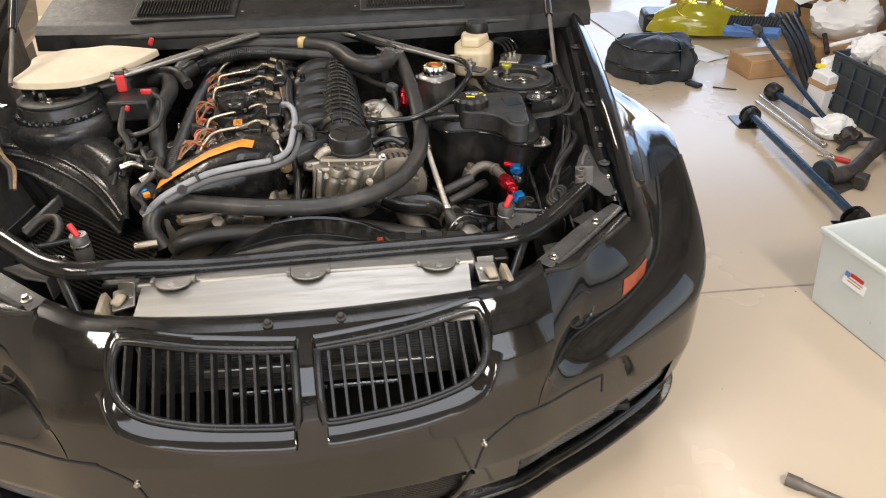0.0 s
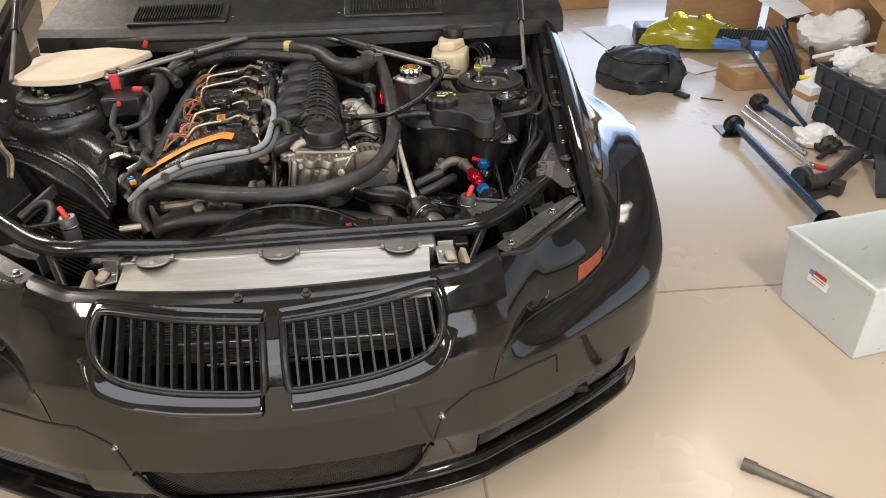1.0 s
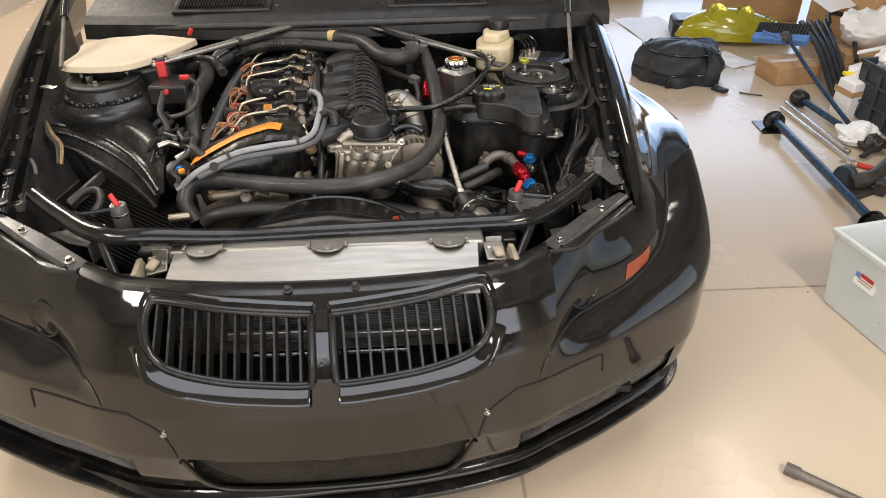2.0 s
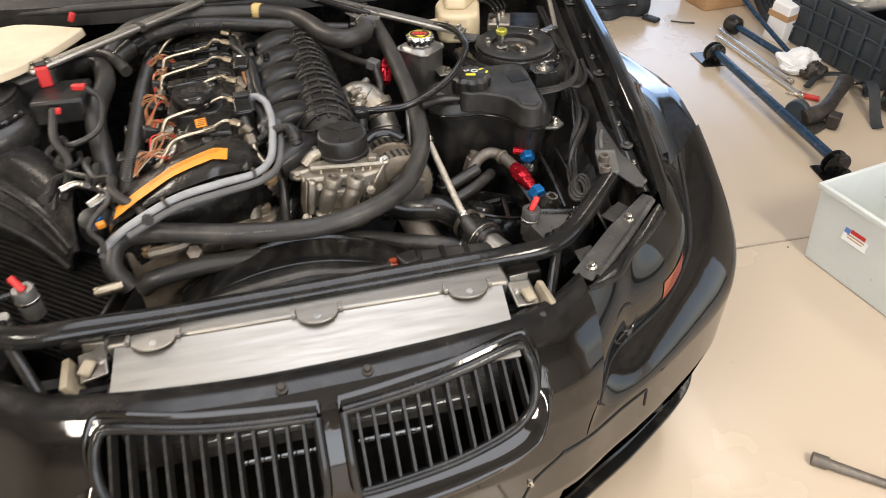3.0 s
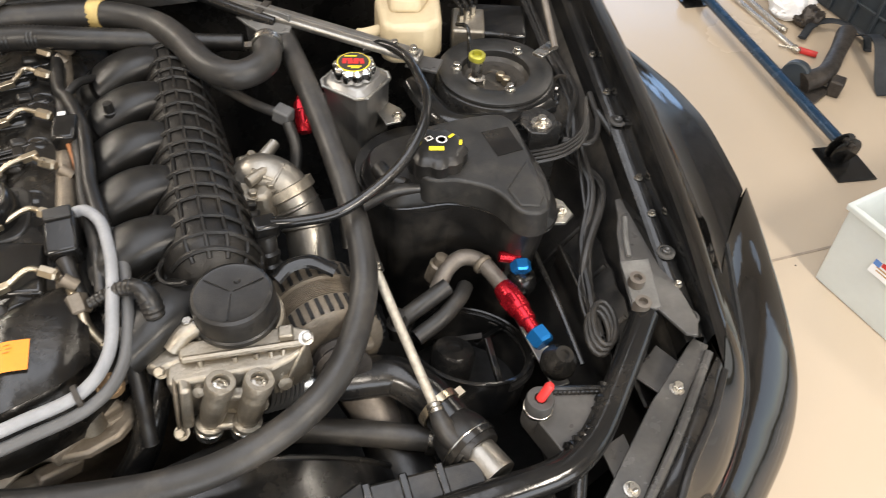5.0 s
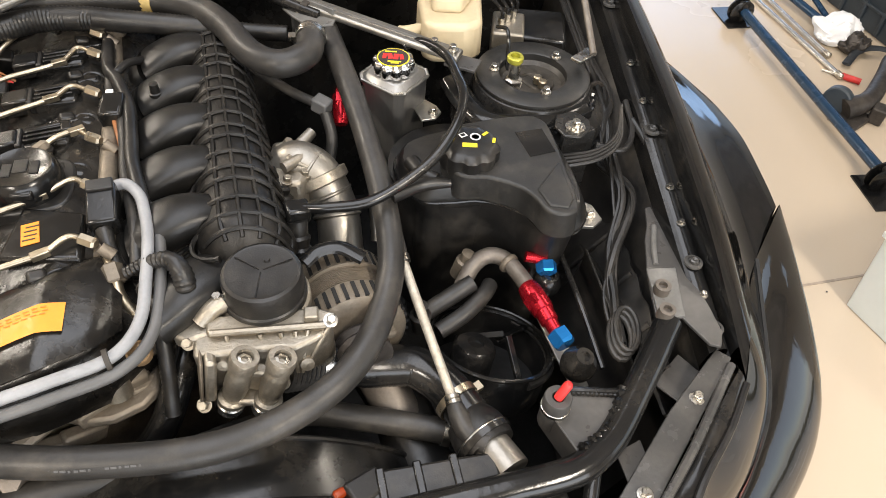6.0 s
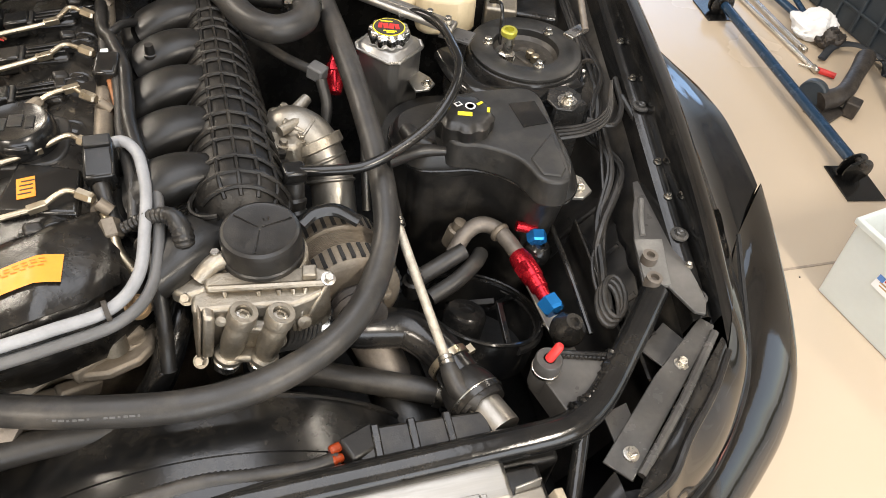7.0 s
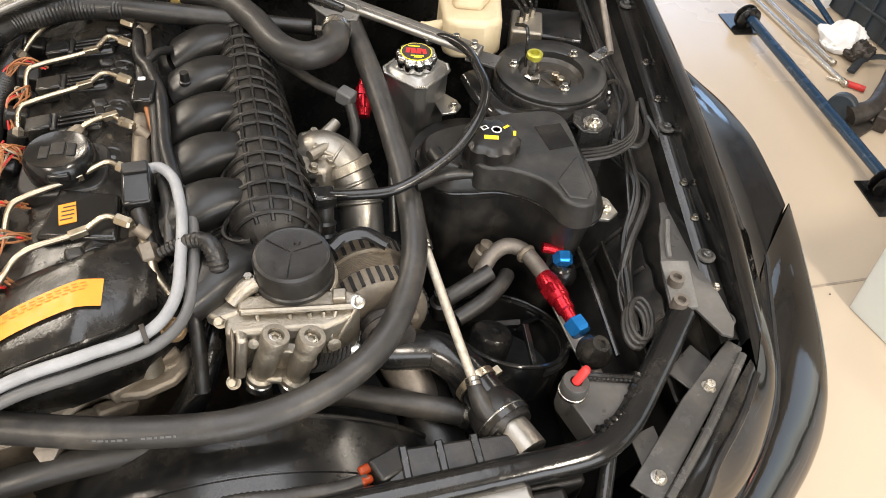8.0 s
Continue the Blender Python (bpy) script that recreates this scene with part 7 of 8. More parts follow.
# ---- far side of the bay ----
cov = thing("beige_tray", "beige board lying over the control box", "board", (-0.55, 0.77, 0.86))
OUT = [(-0.705, 0.66), (-0.70, 0.76), (-0.715, 0.84), (-0.66, 0.895), (-0.60, 0.905), (-0.54, 0.915), (-0.43, 0.87), (-0.41, 0.845), (-0.47, 0.715), (-0.53, 0.645), (-0.60, 0.63), (-0.67, 0.64)]
OUT = [(p[0], p[1]) for p in spline(OUT + OUT[:1], 4)[:-1]]
part("board", prism(OUT, 0.885, 0.902, shrink=0.985), "beige", cov, bevel=0.004, segs=3)
box_ = thing("control_box", "black control box under the beige board", "box", (-0.57, 0.80, 0.70))
part("body", box(0.26, 0.22, 0.18, (-0.575, 0.80, 0.792)), "plastic", box_, bevel=0.01)
post = thing("battery_terminal", "red-capped jump-start terminal with black cables", "terminal", (-0.44, 0.63, 0.80))
part("cap", box(0.024, 0.020, 0.042, (-0.464, 0.692, 0.872), turn=(0, 0, 14)), "redplastic", post, "red plastic terminal cap", bevel=0.004)
part("cap_lid", box(0.020, 0.014, 0.008, (-0.464, 0.697, 0.896), turn=(-10, 0, 14)), "plastic", post, bevel=0.002)
part("side_plug", box(0.026, 0.012, 0.012, (-0.39, 0.632, 0.868), turn=(0, 0, -6)), "redplastic", post, "red plug", bevel=0.003)
part("side_plug", box(0.010, 0.009, 0.013, (-0.419, 0.563, 0.855), turn=(0, 20, 30)), "redplastic", post, bevel=0.003)
part("side_plug", box(0.012, 0.010, 0.022, (-0.446, 0.936, 0.900), turn=(0, 30, 30)), "redplastic", post, bevel=0.003)
part("base", box(0.10, 0.10, 0.05, (-0.435, 0.662, 0.827)), "plastic", post, bevel=0.006)
part("cable", tube([(-0.375, 0.625, 0.866), (-0.35, 0.60, 0.85), (-0.355, 0.54, 0.82), (-0.40, 0.51, 0.81), (-0.43, 0.56, 0.80)], 0.006, 8), "rubber", post)
part("cable", tube([(-0.44, 0.60, 0.84), (-0.43, 0.52, 0.82), (-0.40, 0.46, 0.80), (-0.41, 0.40, 0.76)], 0.008, 8), "rubber", post)
hose("turbo_inlet_hose", "black moulded inlet hose beside the engine", [(-0.44, 0.84, 0.82), (-0.385, 0.80, 0.835), (-0.365, 0.72, 0.83), (-0.375, 0.62, 0.81), (-0.365, 0.55, 0.77), (-0.35, 0.48, 0.72)], 0.020, "rubber")
hose("breather_hose", "short black breather hose by the valve cover", [(-0.42, 0.85, 0.845), (-0.36, 0.81, 0.852), (-0.325, 0.76, 0.835)], 0.013, "rubber")
jun = thing("vacuum_valve", "dark valve unit with metal pipes beside the engine", "valve", (-0.36, 0.36, 0.70))
part("body", lathe([(0.026, 0), (0.030, 0.02), (0.028, 0.045), (0.012, 0.05), (0, 0.05)], 24, pose(-0.355, 0.345, 0.715, 15, 10, 0)), "plastic", jun)
part("pipe", tube([(-0.405, 0.395, 0.785), (-0.38, 0.40, 0.790), (-0.352, 0.392, 0.785), (-0.335, 0.40, 0.78)], 0.0075, 10), "steel", jun)
part("pipe", tube([(-0.36, 0.365, 0.762), (-0.335, 0.378, 0.772), (-0.315, 0.40, 0.785)], 0.011, 12), "steel", jun)
part("clip", box(0.014, 0.012, 0.010, (-0.332, 0.300, 0.765), turn=(0, 0, 30)), "orange", jun, bevel=0.002)
part("clip", box(0.016, 0.010, 0.014, (-0.340, 0.312, 0.765), turn=(0, 0, 30)), "blue", jun, bevel=0.002)
for k in range(7):
    rngk = random.Random(30 + k)
    pts = [(-0.46 + 0.02 * k, 0.62 - 0.03 * k, 0.78)]
    for j in range(5):
        a = pts[-1]
        pts.append((a[0] + rngk.uniform(-0.03, 0.045), a[1] - rngk.uniform(0.02, 0.07), max(0.64, a[2] + rngk.uniform(-0.035, 0.02))))
    part("cable", tube(pts, 0.005 + 0.002 * (k % 3), 8), "rubber", jun)

# wheel-house arch and air filter
arch = thing("wheelhouse_arch", "black pressed wheel-house arch at the bay's side", "panel", (-0.60, 0.45, 0.40))
def loft(a, b, bulge, n=36, w=14):
    """A skin between two guide lines with a rounded middle."""
    la, lb = spline(a, 8), spline(b, 8)

    def fn(u, v):
        ia, ib = u * (len(la) - 1), u * (len(lb) - 1)
        p = Vector(la[int(ia)]).lerp(Vector(la[min(int(ia) + 1, len(la) - 1)]), ia % 1)
        q = Vector(lb[int(ib)]).lerp(Vector(lb[min(int(ib) + 1, len(lb) - 1)]), ib % 1)
        return p.lerp(q, v) + Vector((0, 0, bulge * math.sin(v * math.pi)))
    return fn


UPPER = [(-0.76, 0.60, 0.775), (-0.68, 0.582, 0.772), (-0.599, 0.551, 0.765), (-0.511, 0.483, 0.745), (-0.449, 0.41, 0.725), (-0.394, 0.322, 0.70)]
LOWER = [(-0.735, 0.548, 0.735), (-0.657, 0.508, 0.73), (-0.577, 0.451, 0.715), (-0.514, 0.412, 0.695), (-0.467, 0.381, 0.67), (-0.425, 0.34, 0.65)]
TOWER = [(-0.80, 0.70, 0.79), (-0.72, 0.625, 0.79), (-0.63, 0.585, 0.79), (-0.548, 0.60, 0.79), (-0.480, 0.57, 0.775), (-0.41, 0.47, 0.745)]
DEEP = [(-0.735, 0.56, 0.50), (-0.657, 0.52, 0.48), (-0.577, 0.463, 0.46), (-0.514, 0.424, 0.44), (-0.467, 0.392, 0.42), (-0.425, 0.35, 0.40)]
pressing = loft(UPPER, LOWER, 0.012)
part("pressing", sheet(pressing, 40, 14, thick=0.004), "bay", arch)
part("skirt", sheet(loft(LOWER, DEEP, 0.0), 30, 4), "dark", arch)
part("apron", sheet(loft(TOWER, UPPER, 0.018), 40, 14, thick=0.004), "bay", arch)
for v in (0.28, 0.62):
    part("swage", tube([pressing(u, v) + Vector((0, 0, 0.001)) for u in np.linspace(0.02, 0.98, 30)], 0.005, 8, straight=True), "bay", arch)
part("swage", tube([pressing(u, 1.0) + Vector((0, 0, 0.002)) for u in np.linspace(0.0, 1.0, 30)], 0.006, 8, straight=True), "bay", arch)
part("clip_wire", tube([(-0.70, 0.60, 0.782), (-0.61, 0.572, 0.787), (-0.53, 0.535, 0.775), (-0.46, 0.46, 0.75)], 0.004, 8), "rubber", arch)
filt = thing("air_filter", "black pleated panel air filter", "air filter", (-0.45, 0.33, 0.52))
part("frame", box(0.29, 0.20, 0.05, (-0.492, 0.345, 0.600), turn=(24, 8, -31)), "plastic", filt, bevel=0.006)
pleat = plain_mesh("pleat", prism([(-0.0035, 0), (0, 0.012), (0.0035, 0)], -0.14, 0.14), "plastic", smooth=False)
base = pose(-0.492, 0.345, 0.600, 24, 8, -31) @ pose(0, 0, 0, 0, 0, 90)
for k in range(22):
    piece("pleat", pleat, base @ pose(-0.092 + k * 0.0088, 0, 0.024, 90, 0, 0), filt)
part("baffle", box(0.010, 0.125, 0.028, (-0.605, 0.415, 0.672), turn=(14, 0, -28)), "greybracket", filt, "grey plastic strip", bevel=0.002)
part("baffle", box(0.008, 0.10, 0.05, (-0.665, 0.42, 0.64), turn=(14, 0, -30)), "plastic", filt, bevel=0.002)
hose("filter_hose", "looped grey-black hose behind the gusset plate", [(-0.60, 0.30, 0.69), (-0.575, 0.33, 0.705), (-0.54, 0.325, 0.71), (-0.525, 0.29, 0.70), (-0.54, 0.26, 0.68)], 0.009)
for k in range(4):
    o = 0.0045 * k
    hose("corner_wire", "thin wire running down the inner fender", [(-0.735 + o * 0.3, 0.56, 0.79), (-0.70 + o, 0.493, 0.782), (-0.675 + o, 0.468, 0.765), (-0.655 + o * 0.6, 0.412, 0.74)], 0.0026 if k else 0.0045, "bronze" if k > 1 else "rubber", sides=8, category="wire")

# ---- things on the garage floor ----
def wall_box(name, corners, z0, z1, t, mat, parent, flare=1.0):
    """An open-topped box on four base corners; flare: scale of its rim."""
    bm = bmesh.new()
    cx, cy = sum(c[0] for c in corners) / 4, sum(c[1] for c in corners) / 4

    def loop(k, z, grow):
        out = []
        for x, y in corners:
            d = Vector((x - cx, y - cy, 0))
            out.append(bm.verts.new((cx + d.x * k + math.copysign(grow, d.x) * 0, cy + d.y * k, z)))
        return out
    n = (Vector((*corners[0], 0)) - Vector((cx, cy, 0))).length
    loops = [loop(1, z0, 0), loop(flare, z1 - 0.02, 0), loop(flare + 0.012 / n, z1 - 0.018, 0), loop(flare + 0.014 / n, z1, 0), loop(flare - t * 1.5 / n, z1, 0), loop(1 - t * 1.5 / n, z0 + t, 0)]
    for a, b in zip(loops, loops[1:]):
        for i in range(4):
            bm.faces.new((a[i], a[(i + 1) % 4], b[(i + 1) % 4], b[i]))
    bm.faces.new(loops[0][::-1])
    bm.faces.new(loops[-1])
    return part(name, bm, mat, parent, bevel=0.012, segs=3)


A, B = Vector((1.556, 0.700, 0)), Vector((1.618, 0.375, 0))
along = Vector((0.982, 0.190, 0))
C, D = B + along * 0.52, A + along * 0.52
tub = thing("storage_bin", "translucent white plastic storage bin standing open on the floor", "storage bin", (1.86, 0.65, 0))
wall_box("shell", [tuple(v)[:2] for v in (A, B, C, D)], 0.002, 0.285, 0.004, "bin", tub, 1.10)
n = Vector((-(B - A).y, (B - A).x, 0)).normalized()
if n.dot(along) > 0:
    n = -n
face = A.lerp(B, 0.43) + n * 0.018 + Vector((0, 0, 0.185))
ang = math.degrees(math.atan2((B - A).y, (B - A).x))
st = part("sticker", box(0.085, 0.0012, 0.060, face, turn=(-4, 0, ang)), "paper", tub, "white sticker with red and blue print", smooth=False)
part("red_print", box(0.050, 0.0012, 0.022, face + n * 0.0012 + Vector((0, 0, 0.014)) + (B - A).normalized() * 0.004, turn=(-4, 0, ang)), "redplastic", st, smooth=False)
part("blue_print", box(0.018, 0.0012, 0.020, face + n * 0.0012 + Vector((0, 0, 0.006)) - (B - A).normalized() * 0.032, turn=(-4, 0, ang)), "bluepaint", st, smooth=False)
for k in range(3):
    part("print_bar", box(0.060 - 0.008 * k, 0.0012, 0.004, face + n * 0.0012 + Vector((0, 0, -0.006 - 0.009 * k)), turn=(-4, 0, ang)), "card", st, smooth=False)

# long blue tube on two foot plates
stand = thing("jack_stand_bar", "blue steel tube lying on two black foot plates", "support bar", (2.01, 1.65, 0))
P, Q = Vector((2.030, 2.10, 0.055)), Vector((1.955, 1.135, 0.055))
part("tube", tube([P, Q], 0.019, 20, straight=True), "bluetube", stand)
for c, sgn, rot in ((P, 1, -4), (Q, -1, -8)):
    d = Vector((0.08, 1.0, 0)).normalized() * sgn
    foot = part("foot_plate", box(0.135, 0.165, 0.006, (c.x + 0.005, c.y + d.y * 0.055, 0.003), turn=(0, 0, rot)), "gloss_plastic", stand, "flat black steel foot plate", bevel=0.001)
    for off in (0.0, 0.030):
        q = c + d * (0.015 + off) + Vector((0, 0, -0.008))
        part("lug", lathe([(0.048, -0.003), (0.050, -0.0015), (0.050, 0.0015), (0.048, 0.003)], 30, toward(q, q + d)), "gloss_plastic", foot)
    part("pin", tube([c + d * 0.005 + Vector((0, 0, 0.02)), c + d * 0.06 + Vector((0, 0, 0.02))], 0.010, 12, straight=True), "rust", foot)
    part("gusset", box(0.012, 0.06, 0.045, (c.x, c.y + d.y * 0.03, 0.024), turn=(0, 0, rot)), "gloss_plastic", foot)

rods = ((2.200, 2.385, 2.215, 1.70), (2.262, 2.462, 2.255, 1.84))
for x0, y0, x1, y1 in rods:
    r = thing("chrome_rod", "thin chrome-plated rod lying on the floor", "rod", ((x0 + x1) / 2, (y0 + y1) / 2, 0), "chrome rods")
    part("bar", tube([(x0, y0, 0.012), (x1, y1, 0.012)], 0.010, 12, straight=True), "silverrod", r)
    part("end", lathe([(0.013, 0), (0.013, 0.03), (0.009, 0.035)], 12, toward((x1, y1, 0.013), (x1, y1 - 0.1, 0.013))), "steel", r)
bar2 = thing("blue_bar", "short blue tube with a black hub lying on the floor", "bar", (2.33, 2.2, 0))
part("tube", tube([(2.318, 2.42, 0.045), (2.365, 1.99, 0.030)], 0.017, 14, straight=True), "bluetube", bar2)
part("hub", lathe([(0.030, -0.05), (0.045, -0.03), (0.045, 0.02), (0.028, 0.04)], 20, toward((2.316, 2.44, 0.046), (2.31, 2.55, 0.05))), "plastic", bar2)


def crumple(name, label, at, r, h, mat, seed, category, flat=0.0):
    """A soft crumpled sheet or bag."""
    rr = random.Random(seed)
    bm = bmesh.new()
    bmesh.ops.create_icosphere(bm, subdivisions=4, radius=1.0)
    for v in bm.verts:
        p = v.co.copy()
        k = 1 + 0.28 * noise.noise(p * 1.6 + Vector((seed, 0, 0))) + 0.22 * abs(noise.noise(p * 3.7 + Vector((0, seed, 0))))
        v.co = Vector((at[0] + p.x * r * k, at[1] + p.y * r * k * 0.8, max(0.001, at[2] + (p.z + 0.9) * 0.5 * h * k)))
    return tagged(part(name, bm, mat), label, category)


crumple("white_rag", "crumpled white cloth on the floor bars", (2.36, 1.93, 0.0), 0.10, 0.10, "paper", 3, "rag")
# black jack parts
jack = thing("floor_jack", "black worn jack lying beside straps", "jack", (2.2, 1.47, 0))
part("body", tube([(2.06, 1.46, 0.035), (2.16, 1.47, 0.055), (2.28, 1.56, 0.065), (2.40, 1.66, 0.07)], [0.040, 0.034, 0.030, 0.036], 14), "rust", jack)
part("foot", box(0.13, 0.10, 0.020, (2.09, 1.44, 0.010), turn=(0, 0, 25)), "rust", jack, bevel=0.004)
part("wheel", lathe([(0.045, -0.018), (0.050, -0.012), (0.050, 0.012), (0.045, 0.018)], 24, pose(2.06, 1.50, 0.050, 0, 90, 30)), "crate", jack)
part("lever", tube([(2.04, 1.52, 0.03), (1.99, 1.60, 0.06)], 0.004, 8, straight=True), "rust", jack)
part("clevis", box(0.06, 0.05, 0.06, (2.18, 1.42, 0.032), turn=(0, 0, 40)), "rust", jack, bevel=0.006)
hs = thing("strap", "flat black webbing strap lying in loops", "strap", (2.42, 1.60, 0))
part("band", sheet(lambda u, v: Vector((2.33 + 0.16 * u + 0.035 * v, 1.36 + 0.38 * u - 0.02 * v, 0.006 + 0.10 * math.sin(u * 3.0) ** 2 + 0.01 * v)), 24, 3, thick=0.003), "fabric", hs)
part("band", tube([(2.28, 1.74, 0.02), (2.38, 1.80, 0.035), (2.48, 1.78, 0.04), (2.53, 1.68, 0.03), (2.48, 1.60, 0.02)], 0.016, 10, flat=0.4), "fabric", hs)
tool = thing("red_handled_tool", "small tool with a red handle on the floor", "tool", (2.24, 1.66, 0))
part("handle", tube([(2.22, 1.68, 0.014), (2.27, 1.63, 0.014)], 0.012, 10), "redplastic", tool)
part("shaft", tube([(2.22, 1.68, 0.014), (2.17, 1.73, 0.010)], 0.005, 8), "steel", tool)
crumple("shackle", "dark iron shackle by the white cloth", (2.38, 1.84, 0.0), 0.055, 0.08, "rust", 8, "shackle")

# crate with clutter
crate = thing("plastic_crate", "dark blue-grey plastic crate filled with clutter", "crate", (2.81, 1.98, 0))
ca = [(2.575, 1.645), (3.02, 1.70), (2.98, 2.36), (2.535, 2.305)]
wall_box("shell", ca, 0.002, 0.30, 0.006, "crate", crate, 1.04)
for k in range(6):
    t = 0.08 + k * 0.168
    q = Vector((*ca[3], 0)).lerp(Vector((*ca[0], 0)), t)
    part("rib", box(0.012, 0.016, 0.25, (q.x - 0.012, q.y, 0.135), turn=(0, -2, 4)), "crate", crate, bevel=0.003)
for z in (0.10, 0.20):
    q = Vector((*ca[3], z)).lerp(Vector((*ca[0], z)), 0.5)
    part("band", box(0.010, 0.64, 0.012, (q.x - 0.012, q.y, z), turn=(0, -2, 4)), "crate", crate, bevel=0.003)
part("end_plate", box(0.16, 0.008, 0.07, (2.80, 1.655, 0.21), turn=(3, 0, 7)), "plastic", crate, bevel=0.003)
crumple("plastic_bag", "clear crumpled plastic bag in the crate", (2.78, 2.12, 0.20), 0.16, 0.18, "bagfilm", 5, "bag")
crumple("plastic_bag", "white crumpled plastic bag in the crate", (2.72, 2.32, 0.22), 0.11, 0.14, "paper", 12, "bag")
part_box = thing("cardboard_piece", "torn brown cardboard standing in the crate", "cardboard", (2.88, 1.82, 0.20))
part("sheet", box(0.26, 0.006, 0.22, (2.87, 1.84, 0.28), turn=(-25, 8, 20)), "card", part_box)
stick = thing("red_stick", "red and white stick poking out of the crate", "stick", (2.80, 1.88, 0.25))
part("rod", tube([(2.74, 1.82, 0.26), (2.92, 1.96, 0.36)], 0.009, 10, straight=True), "redplastic", stick)
bar3 = thing("white_stick", "white plastic stick across the crate", "stick", (2.75, 2.35, 0.30))
part("rod", tube([(2.52, 2.36, 0.315), (2.95, 2.50, 0.33)], 0.010, 10, straight=True), "paper", bar3)

# green seat piece
seat = thing("seat_bolster", "dark green leather seat bolster on the floor", "seat part", (2.66, 1.32, 0))
bm = sheet(lambda u, v: Vector((2.46 + 0.42 * u, 1.20 + 0.30 * v + 0.05 * math.sin(u * 3), 0.012 + 0.27 * math.sin(min(1, 0.12 + 0.95 * v) * 3.0) ** 0.6 * (0.55 + 0.45 * math.sin(u * 3.14)))), 24, 20, thick=0.01)
part("cushion", bm, "leather", seat)
part("seam", tube([(2.47, 1.27, 0.16), (2.60, 1.25, 0.27), (2.75, 1.26, 0.27), (2.88, 1.30, 0.16)], 0.006, 8), "leather", seat)
part("base", box(0.40, 0.30, 0.10, (2.68, 1.38, 0.05)), "plastic", seat, bevel=0.02)

# cardboard boxes
def carton(name, label, c, s, turn, open_top=False):
    th = thing(name, label, "cardboard box", (c[0], c[1], 0), "cardboard boxes")
    part("body", box(*s, (c[0], c[1], s[2] / 2 + 0.001), turn=(0, 0, turn)), "card", th, bevel=0.004)
    if open_top:
        for k, sg in ((0, 1), (1, -1)):
            m = pose(c[0], c[1], s[2] + 0.001, 0, 0, turn)
            q = m @ Vector((0, sg * s[1] * 0.62, 0.04))
            part("flap", box(s[0], s[1] * 0.4, 0.004, q, turn=(sg * 24, 0, turn)), "card", th)
    q = pose(c[0], c[1], s[2] + 0.002, 0, 0, turn) @ Vector((0, 0, 0.0005))
    part("tape", box(s[0] * 1.0, 0.05, 0.001, q, turn=(0, 0, turn)), "cream", th)
    return th


carton("cardboard_box", "low brown cardboard box", (2.46, 2.88, 0), (0.28, 0.24, 0.11), 6, False)
carton("cardboard_box", "large brown cardboard box standing at the back", (3.35, 3.45, 0), (0.75, 0.55, 0.50), 12, True)
carton("cardboard_box", "brown cardboard box behind the yellow headlight", (2.85, 4.35, 0), (0.60, 0.45, 0.30), -6, True)
carton("cardboard_box", "brown cardboard box by the far wall", (1.98, 5.10, 0), (0.42, 0.34, 0.22), 2, False)
carton("cardboard_box", "brown cardboard box beside the crate", (3.45, 2.55, 0), (0.55, 0.50, 0.38), 6, True)
for x, y, s, r, z in ((1.98, 4.02, (0.36, 0.62), 6, 0.002), (2.26, 3.25, (0.21, 0.28), 24, 0.002), (2.86, 3.30, (0.34, 0.24), 30, 0.36)):
    th = thing("paper_sheet", "white sheet of paper lying about", "paper", (x, y, 0), "papers")
    part("sheet", sheet(lambda u, v: pose(x, y, z, 0 if z < 0.1 else 18, 0, r) @ Vector(((u - 0.5) * s[0], (v - 0.5) * s[1], 0.006 * math.sin(u * 5 + v * 3) ** 2)), 10, 10, thick=0.0006), "paper", th)

# black bag
bag = thing("black_bag", "black nylon bag slumped on the floor", "bag", (1.84, 2.95, 0))


def bag_fn(u, v):
    a = u * 2 * math.pi
    k = math.sin(min(1.0, v) * math.pi / 2)
    r = (1 - v ** 2.0) ** 0.62 * (1 + 0.10 * math.sin(v * 3.0)) if v < 1 else 0
    x, y = math.cos(a) * 0.25 * r, math.sin(a) * 0.20 * r
    w = 0.08 * noise.noise(Vector((math.cos(a) * 2, math.sin(a) * 2, v * 3)))
    return Vector((1.81 + x * (1 + w * 2) + 0.05 * v, 2.97 + y * (1 + w * 3) - 0.12 * x + 0.03 * v, 0.002 + 0.215 * k * (1 + w)))


part("body", sheet(bag_fn, 48, 18), "fabric", bag)
part("piping", tube([bag_fn(u, 0.55) + Vector((0, 0, 0.006)) for u in np.linspace(0.35, 1.0, 30)], 0.007, 8, straight=True), "gloss_plastic", bag)
part("piping", tube([bag_fn(u, 0.20) for u in np.linspace(0.5, 1.0, 30)], 0.008, 8, straight=True), "gloss_plastic", bag)
part("strap", sheet(lambda u, v: bag_fn(0.80 + 0.05 * v, 0.05 + 0.8 * u) + Vector((0.01, -0.012, 0.004)), 16, 3, thick=0.004), "fabric", bag)
part("strap_end", box(0.05, 0.09, 0.02, (1.98, 2.70, 0.012), turn=(0, 0, 30)), "fabric", bag, bevel=0.005)
part("foot", box(0.035, 0.03, 0.05, (1.70, 2.78, 0.025)), "plastic", bag, bevel=0.006)

# spare headlight with yellow lens
hl = thing("spare_headlight", "spare car headlight with yellow lens and black housing", "headlight", (2.48, 3.88, 0))


def hl_fn(u, v):
    a = v * math.pi
    w = math.sin(min(1, u * 1.02 + 0.02) * math.pi) ** 0.55
    p = Vector((-0.36 + 0.72 * u, -0.13 * w * math.cos(a), 0.03 + 0.20 * w * math.sin(a) ** 0.8 * (1 - 0.35 * u)))
    return pose(2.46, 3.66, 0, 0, 0, -12) @ (p * 1.15)


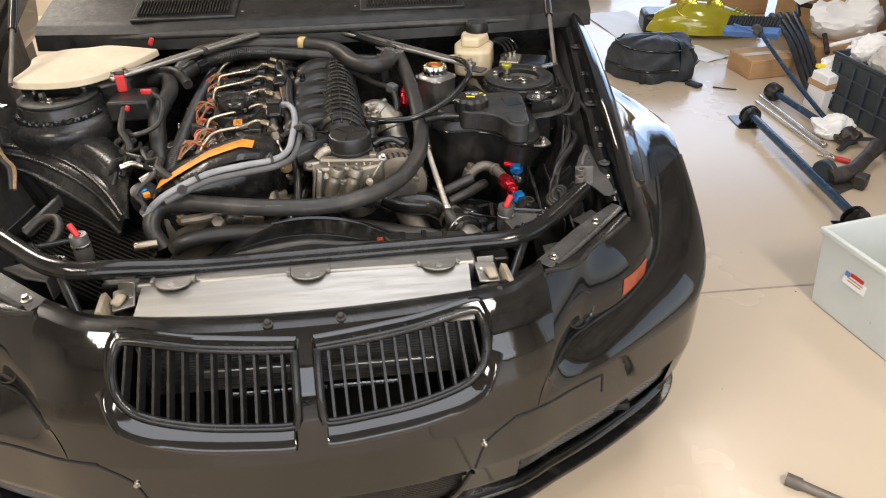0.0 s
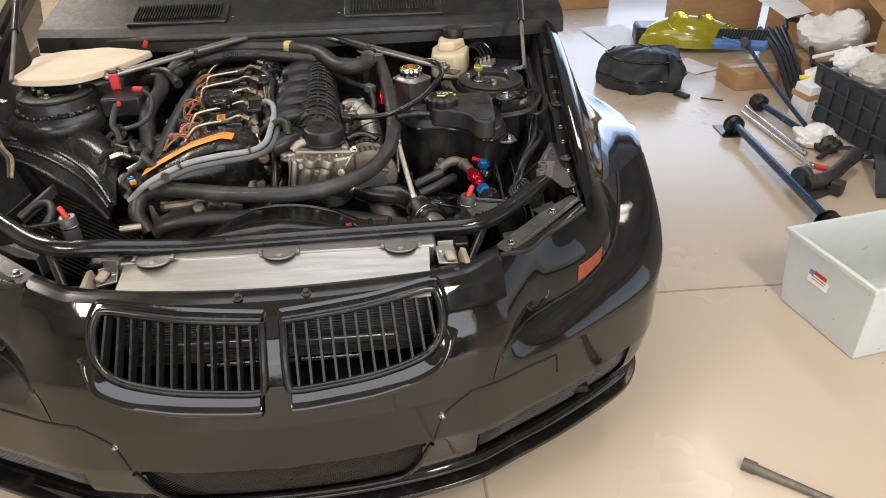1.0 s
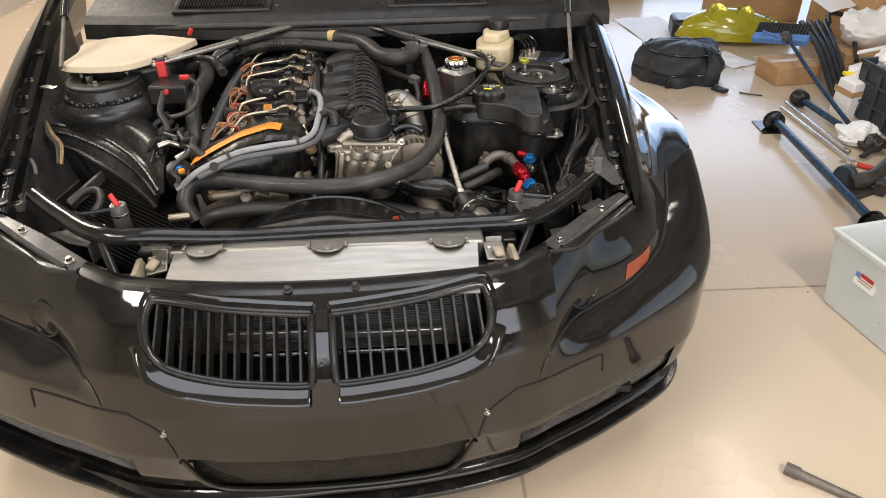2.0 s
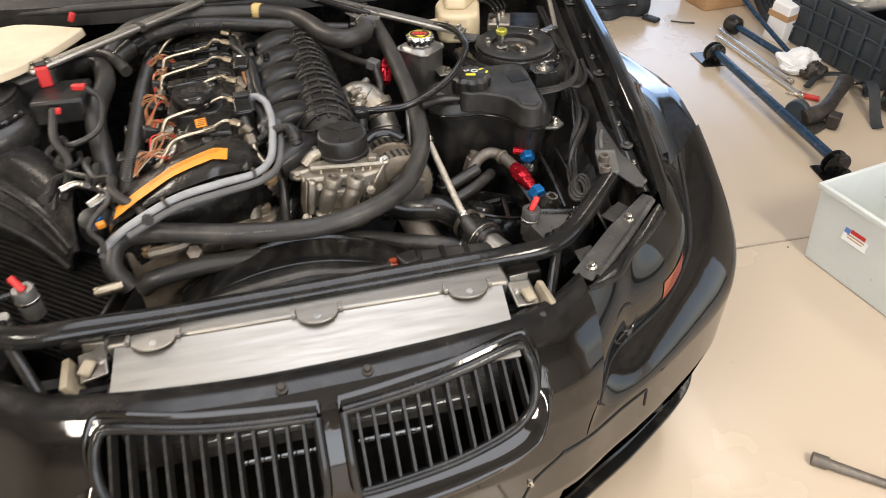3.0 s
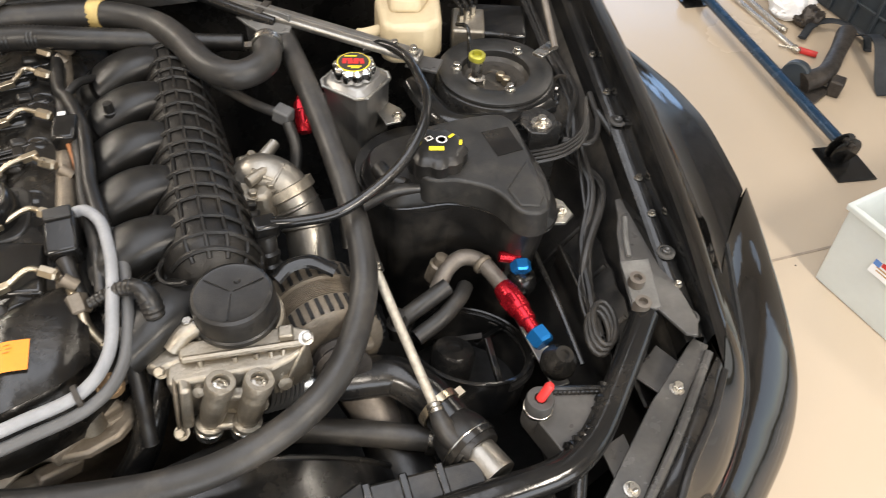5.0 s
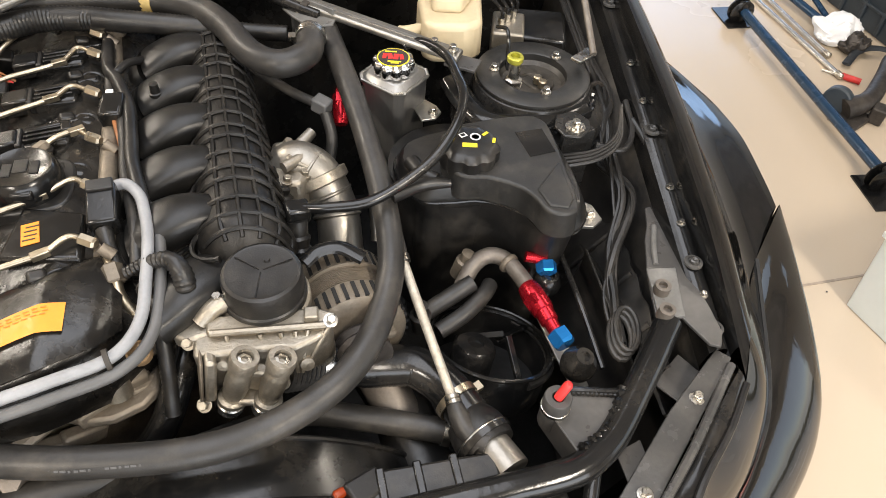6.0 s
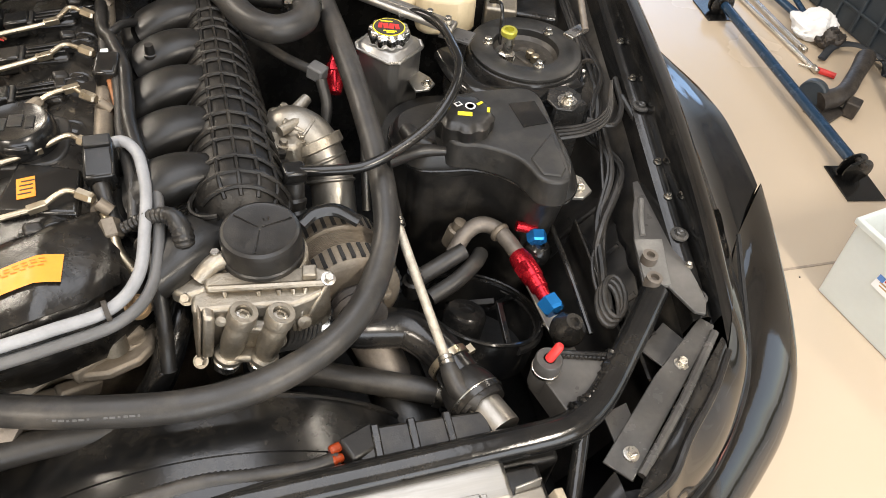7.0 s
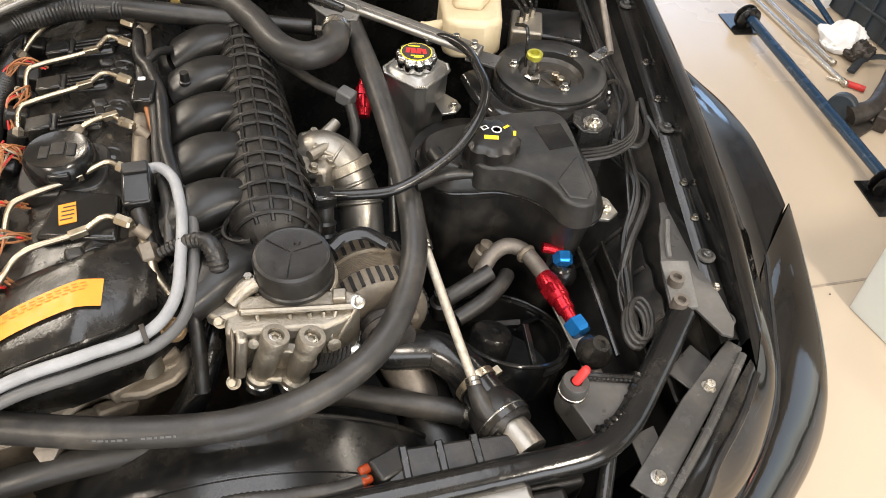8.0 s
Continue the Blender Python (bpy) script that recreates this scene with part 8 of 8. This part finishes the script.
part("lens", sheet(hl_fn, 36, 18), "yellowlens", hl, "bright yellow lens")
for u, v, rad in ((0.30, 0.34, 0.075), (0.52, 0.36, 0.060)):
    q, q2 = hl_fn(u, v), hl_fn(u, v + 0.01)
    part("reflector_bowl", lathe([(rad, -0.012), (rad, 0.004), (rad * 0.92, 0.006), (rad * 0.7, -0.004), (rad * 0.3, -0.012), (0, -0.012)], 28, toward(q, q + Vector((-0.1, -1.0, 0.8)))), "yellowbowl", hl, "yellow-tinted round reflector")
part("housing", box(0.42, 0.26, 0.14, (2.26, 3.80, 0.07), turn=(0, 0, -12)), "plastic", hl, bevel=0.03)
for k in range(6):
    q = hl_fn(0.70 + 0.035 * k, 0.40)
    part("lens_rib", box(0.010, 0.012, 0.07, q, turn=(40, 0, -14)), "yellowlens", hl)

# push broom
broom = thing("push_broom", "blue push broom with black bristles leaning on a box", "broom", (2.50, 2.8, 0))
part("head", box(0.34, 0.055, 0.045, (2.44, 3.02, 0.20), turn=(30, -8, -52)), "bluepaint", broom, bevel=0.006)
hm = pose(2.42, 3.02, 0.20, 30, -8, -52)
for k in range(16):
    q = hm @ Vector((-0.15 + 0.02 * k, 0.055, 0.01))
    part("bristle", tube([hm @ Vector((-0.15 + 0.02 * k, 0.02, 0.0)), hm @ Vector((-0.15 + 0.02 * k, 0.11, 0.02))], [0.009, 0.012], 6, straight=True), "fabric", broom)
part("handle", tube([(2.455, 2.96, 0.22), (2.42, 2.50, 0.12), (2.385, 2.00, 0.035)], 0.012, 12), "bluetube", broom)
part("socket", lathe([(0.028, -0.03), (0.030, 0.01), (0.018, 0.05)], 16, toward((2.455, 2.98, 0.22), (2.42, 2.5, 0.12))), "greybracket", broom)
part("brace", tube([(2.45, 2.94, 0.215), (2.36, 3.10, 0.23)], 0.006, 8, straight=True), "bluepaint", broom)
part("brace", tube([(2.45, 2.94, 0.215), (2.52, 2.98, 0.21)], 0.006, 8, straight=True), "bluepaint", broom)
pipes = thing("black_pipes", "bundle of black pipes leaning over a box", "pipes", (2.62, 2.75, 0))
for k in range(4):
    part("pipe", tube([(2.66 + 0.05 * k, 3.22, 0.24), (2.62 + 0.035 * k, 2.90, 0.18), (2.55 + 0.03 * k, 2.55, 0.06), (2.52 + 0.03 * k, 2.38, 0.025)], 0.017, 12), "plastic", pipes)
part("bent_pipe", tube([(2.80, 3.15, 0.25), (2.88, 3.30, 0.27), (2.96, 3.22, 0.26), (2.90, 3.02, 0.20), (2.82, 2.80, 0.12)], 0.014, 10), "rust", pipes)
cup = thing("white_carton", "white paper carton with crumpled top", "carton", (2.50, 2.34, 0))
part("body", box(0.14, 0.12, 0.20, (2.52, 2.30, 0.10), turn=(4, -4, 15), taper=0.9), "paper", cup, bevel=0.006)
part("stripe", box(0.143, 0.123, 0.03, (2.52, 2.30, 0.14), turn=(4, -4, 15)), "card", cup)
part("yellow_tab", box(0.05, 0.03, 0.02, (2.50, 2.36, 0.205)), "yellow", cup, bevel=0.004)
crumple("paper_wad", "crumpled white paper by the carton", (2.58, 2.36, 0.18), 0.07, 0.07, "paper", 21, "paper")
crumple("white_wrapping", "white crumpled wrapping on the boxes", (3.05, 3.05, 0.12), 0.20, 0.24, "paper", 33, "wrapping")
carton("cardboard_box", "flattened cardboard box under the wrapping", (3.02, 3.02, 0), (0.42, 0.36, 0.14), -8, False)
leaf = thing("debris_twig", "small dark twig of debris on the floor", "debris", (2.15, 2.62, 0))
part("twig", tube([(2.08, 2.66, 0.004), (2.13, 2.62, 0.006), (2.19, 2.60, 0.004)], 0.004, 6), "rust", leaf)

# iron bar on the near floor
iron = thing("iron_bar", "grey iron bar lying on the floor", "bar", (1.2, -0.07, 0))
part("bar", tube([(1.100, 0.012, 0.013), (1.13, -0.012, 0.013), (1.26, -0.115, 0.011), (1.42, -0.245, 0.011)], [0.015, 0.013, 0.010, 0.010], 12), "rodiron", iron)
part("sleeve", tube([(1.098, 0.014, 0.0135), (1.125, -0.008, 0.0135)], 0.0165, 14, straight=True), "rodiron", iron)
rng = random.Random(77)
for k in range(7):
    th = thing("floor_crumb", "tiny dark crumb of dirt on the floor", "debris", (rng.uniform(0.9, 1.9), rng.uniform(-0.4, 1.9), 0), "floor crumbs")
    r = rng.uniform(0.0015, 0.003)
    bm = bmesh.new()
    bmesh.ops.create_icosphere(bm, subdivisions=1, radius=r)
    part("crumb", move(bm, Matrix.Translation(th.location + Vector((0, 0, r * 0.8)))), "rodiron", th)
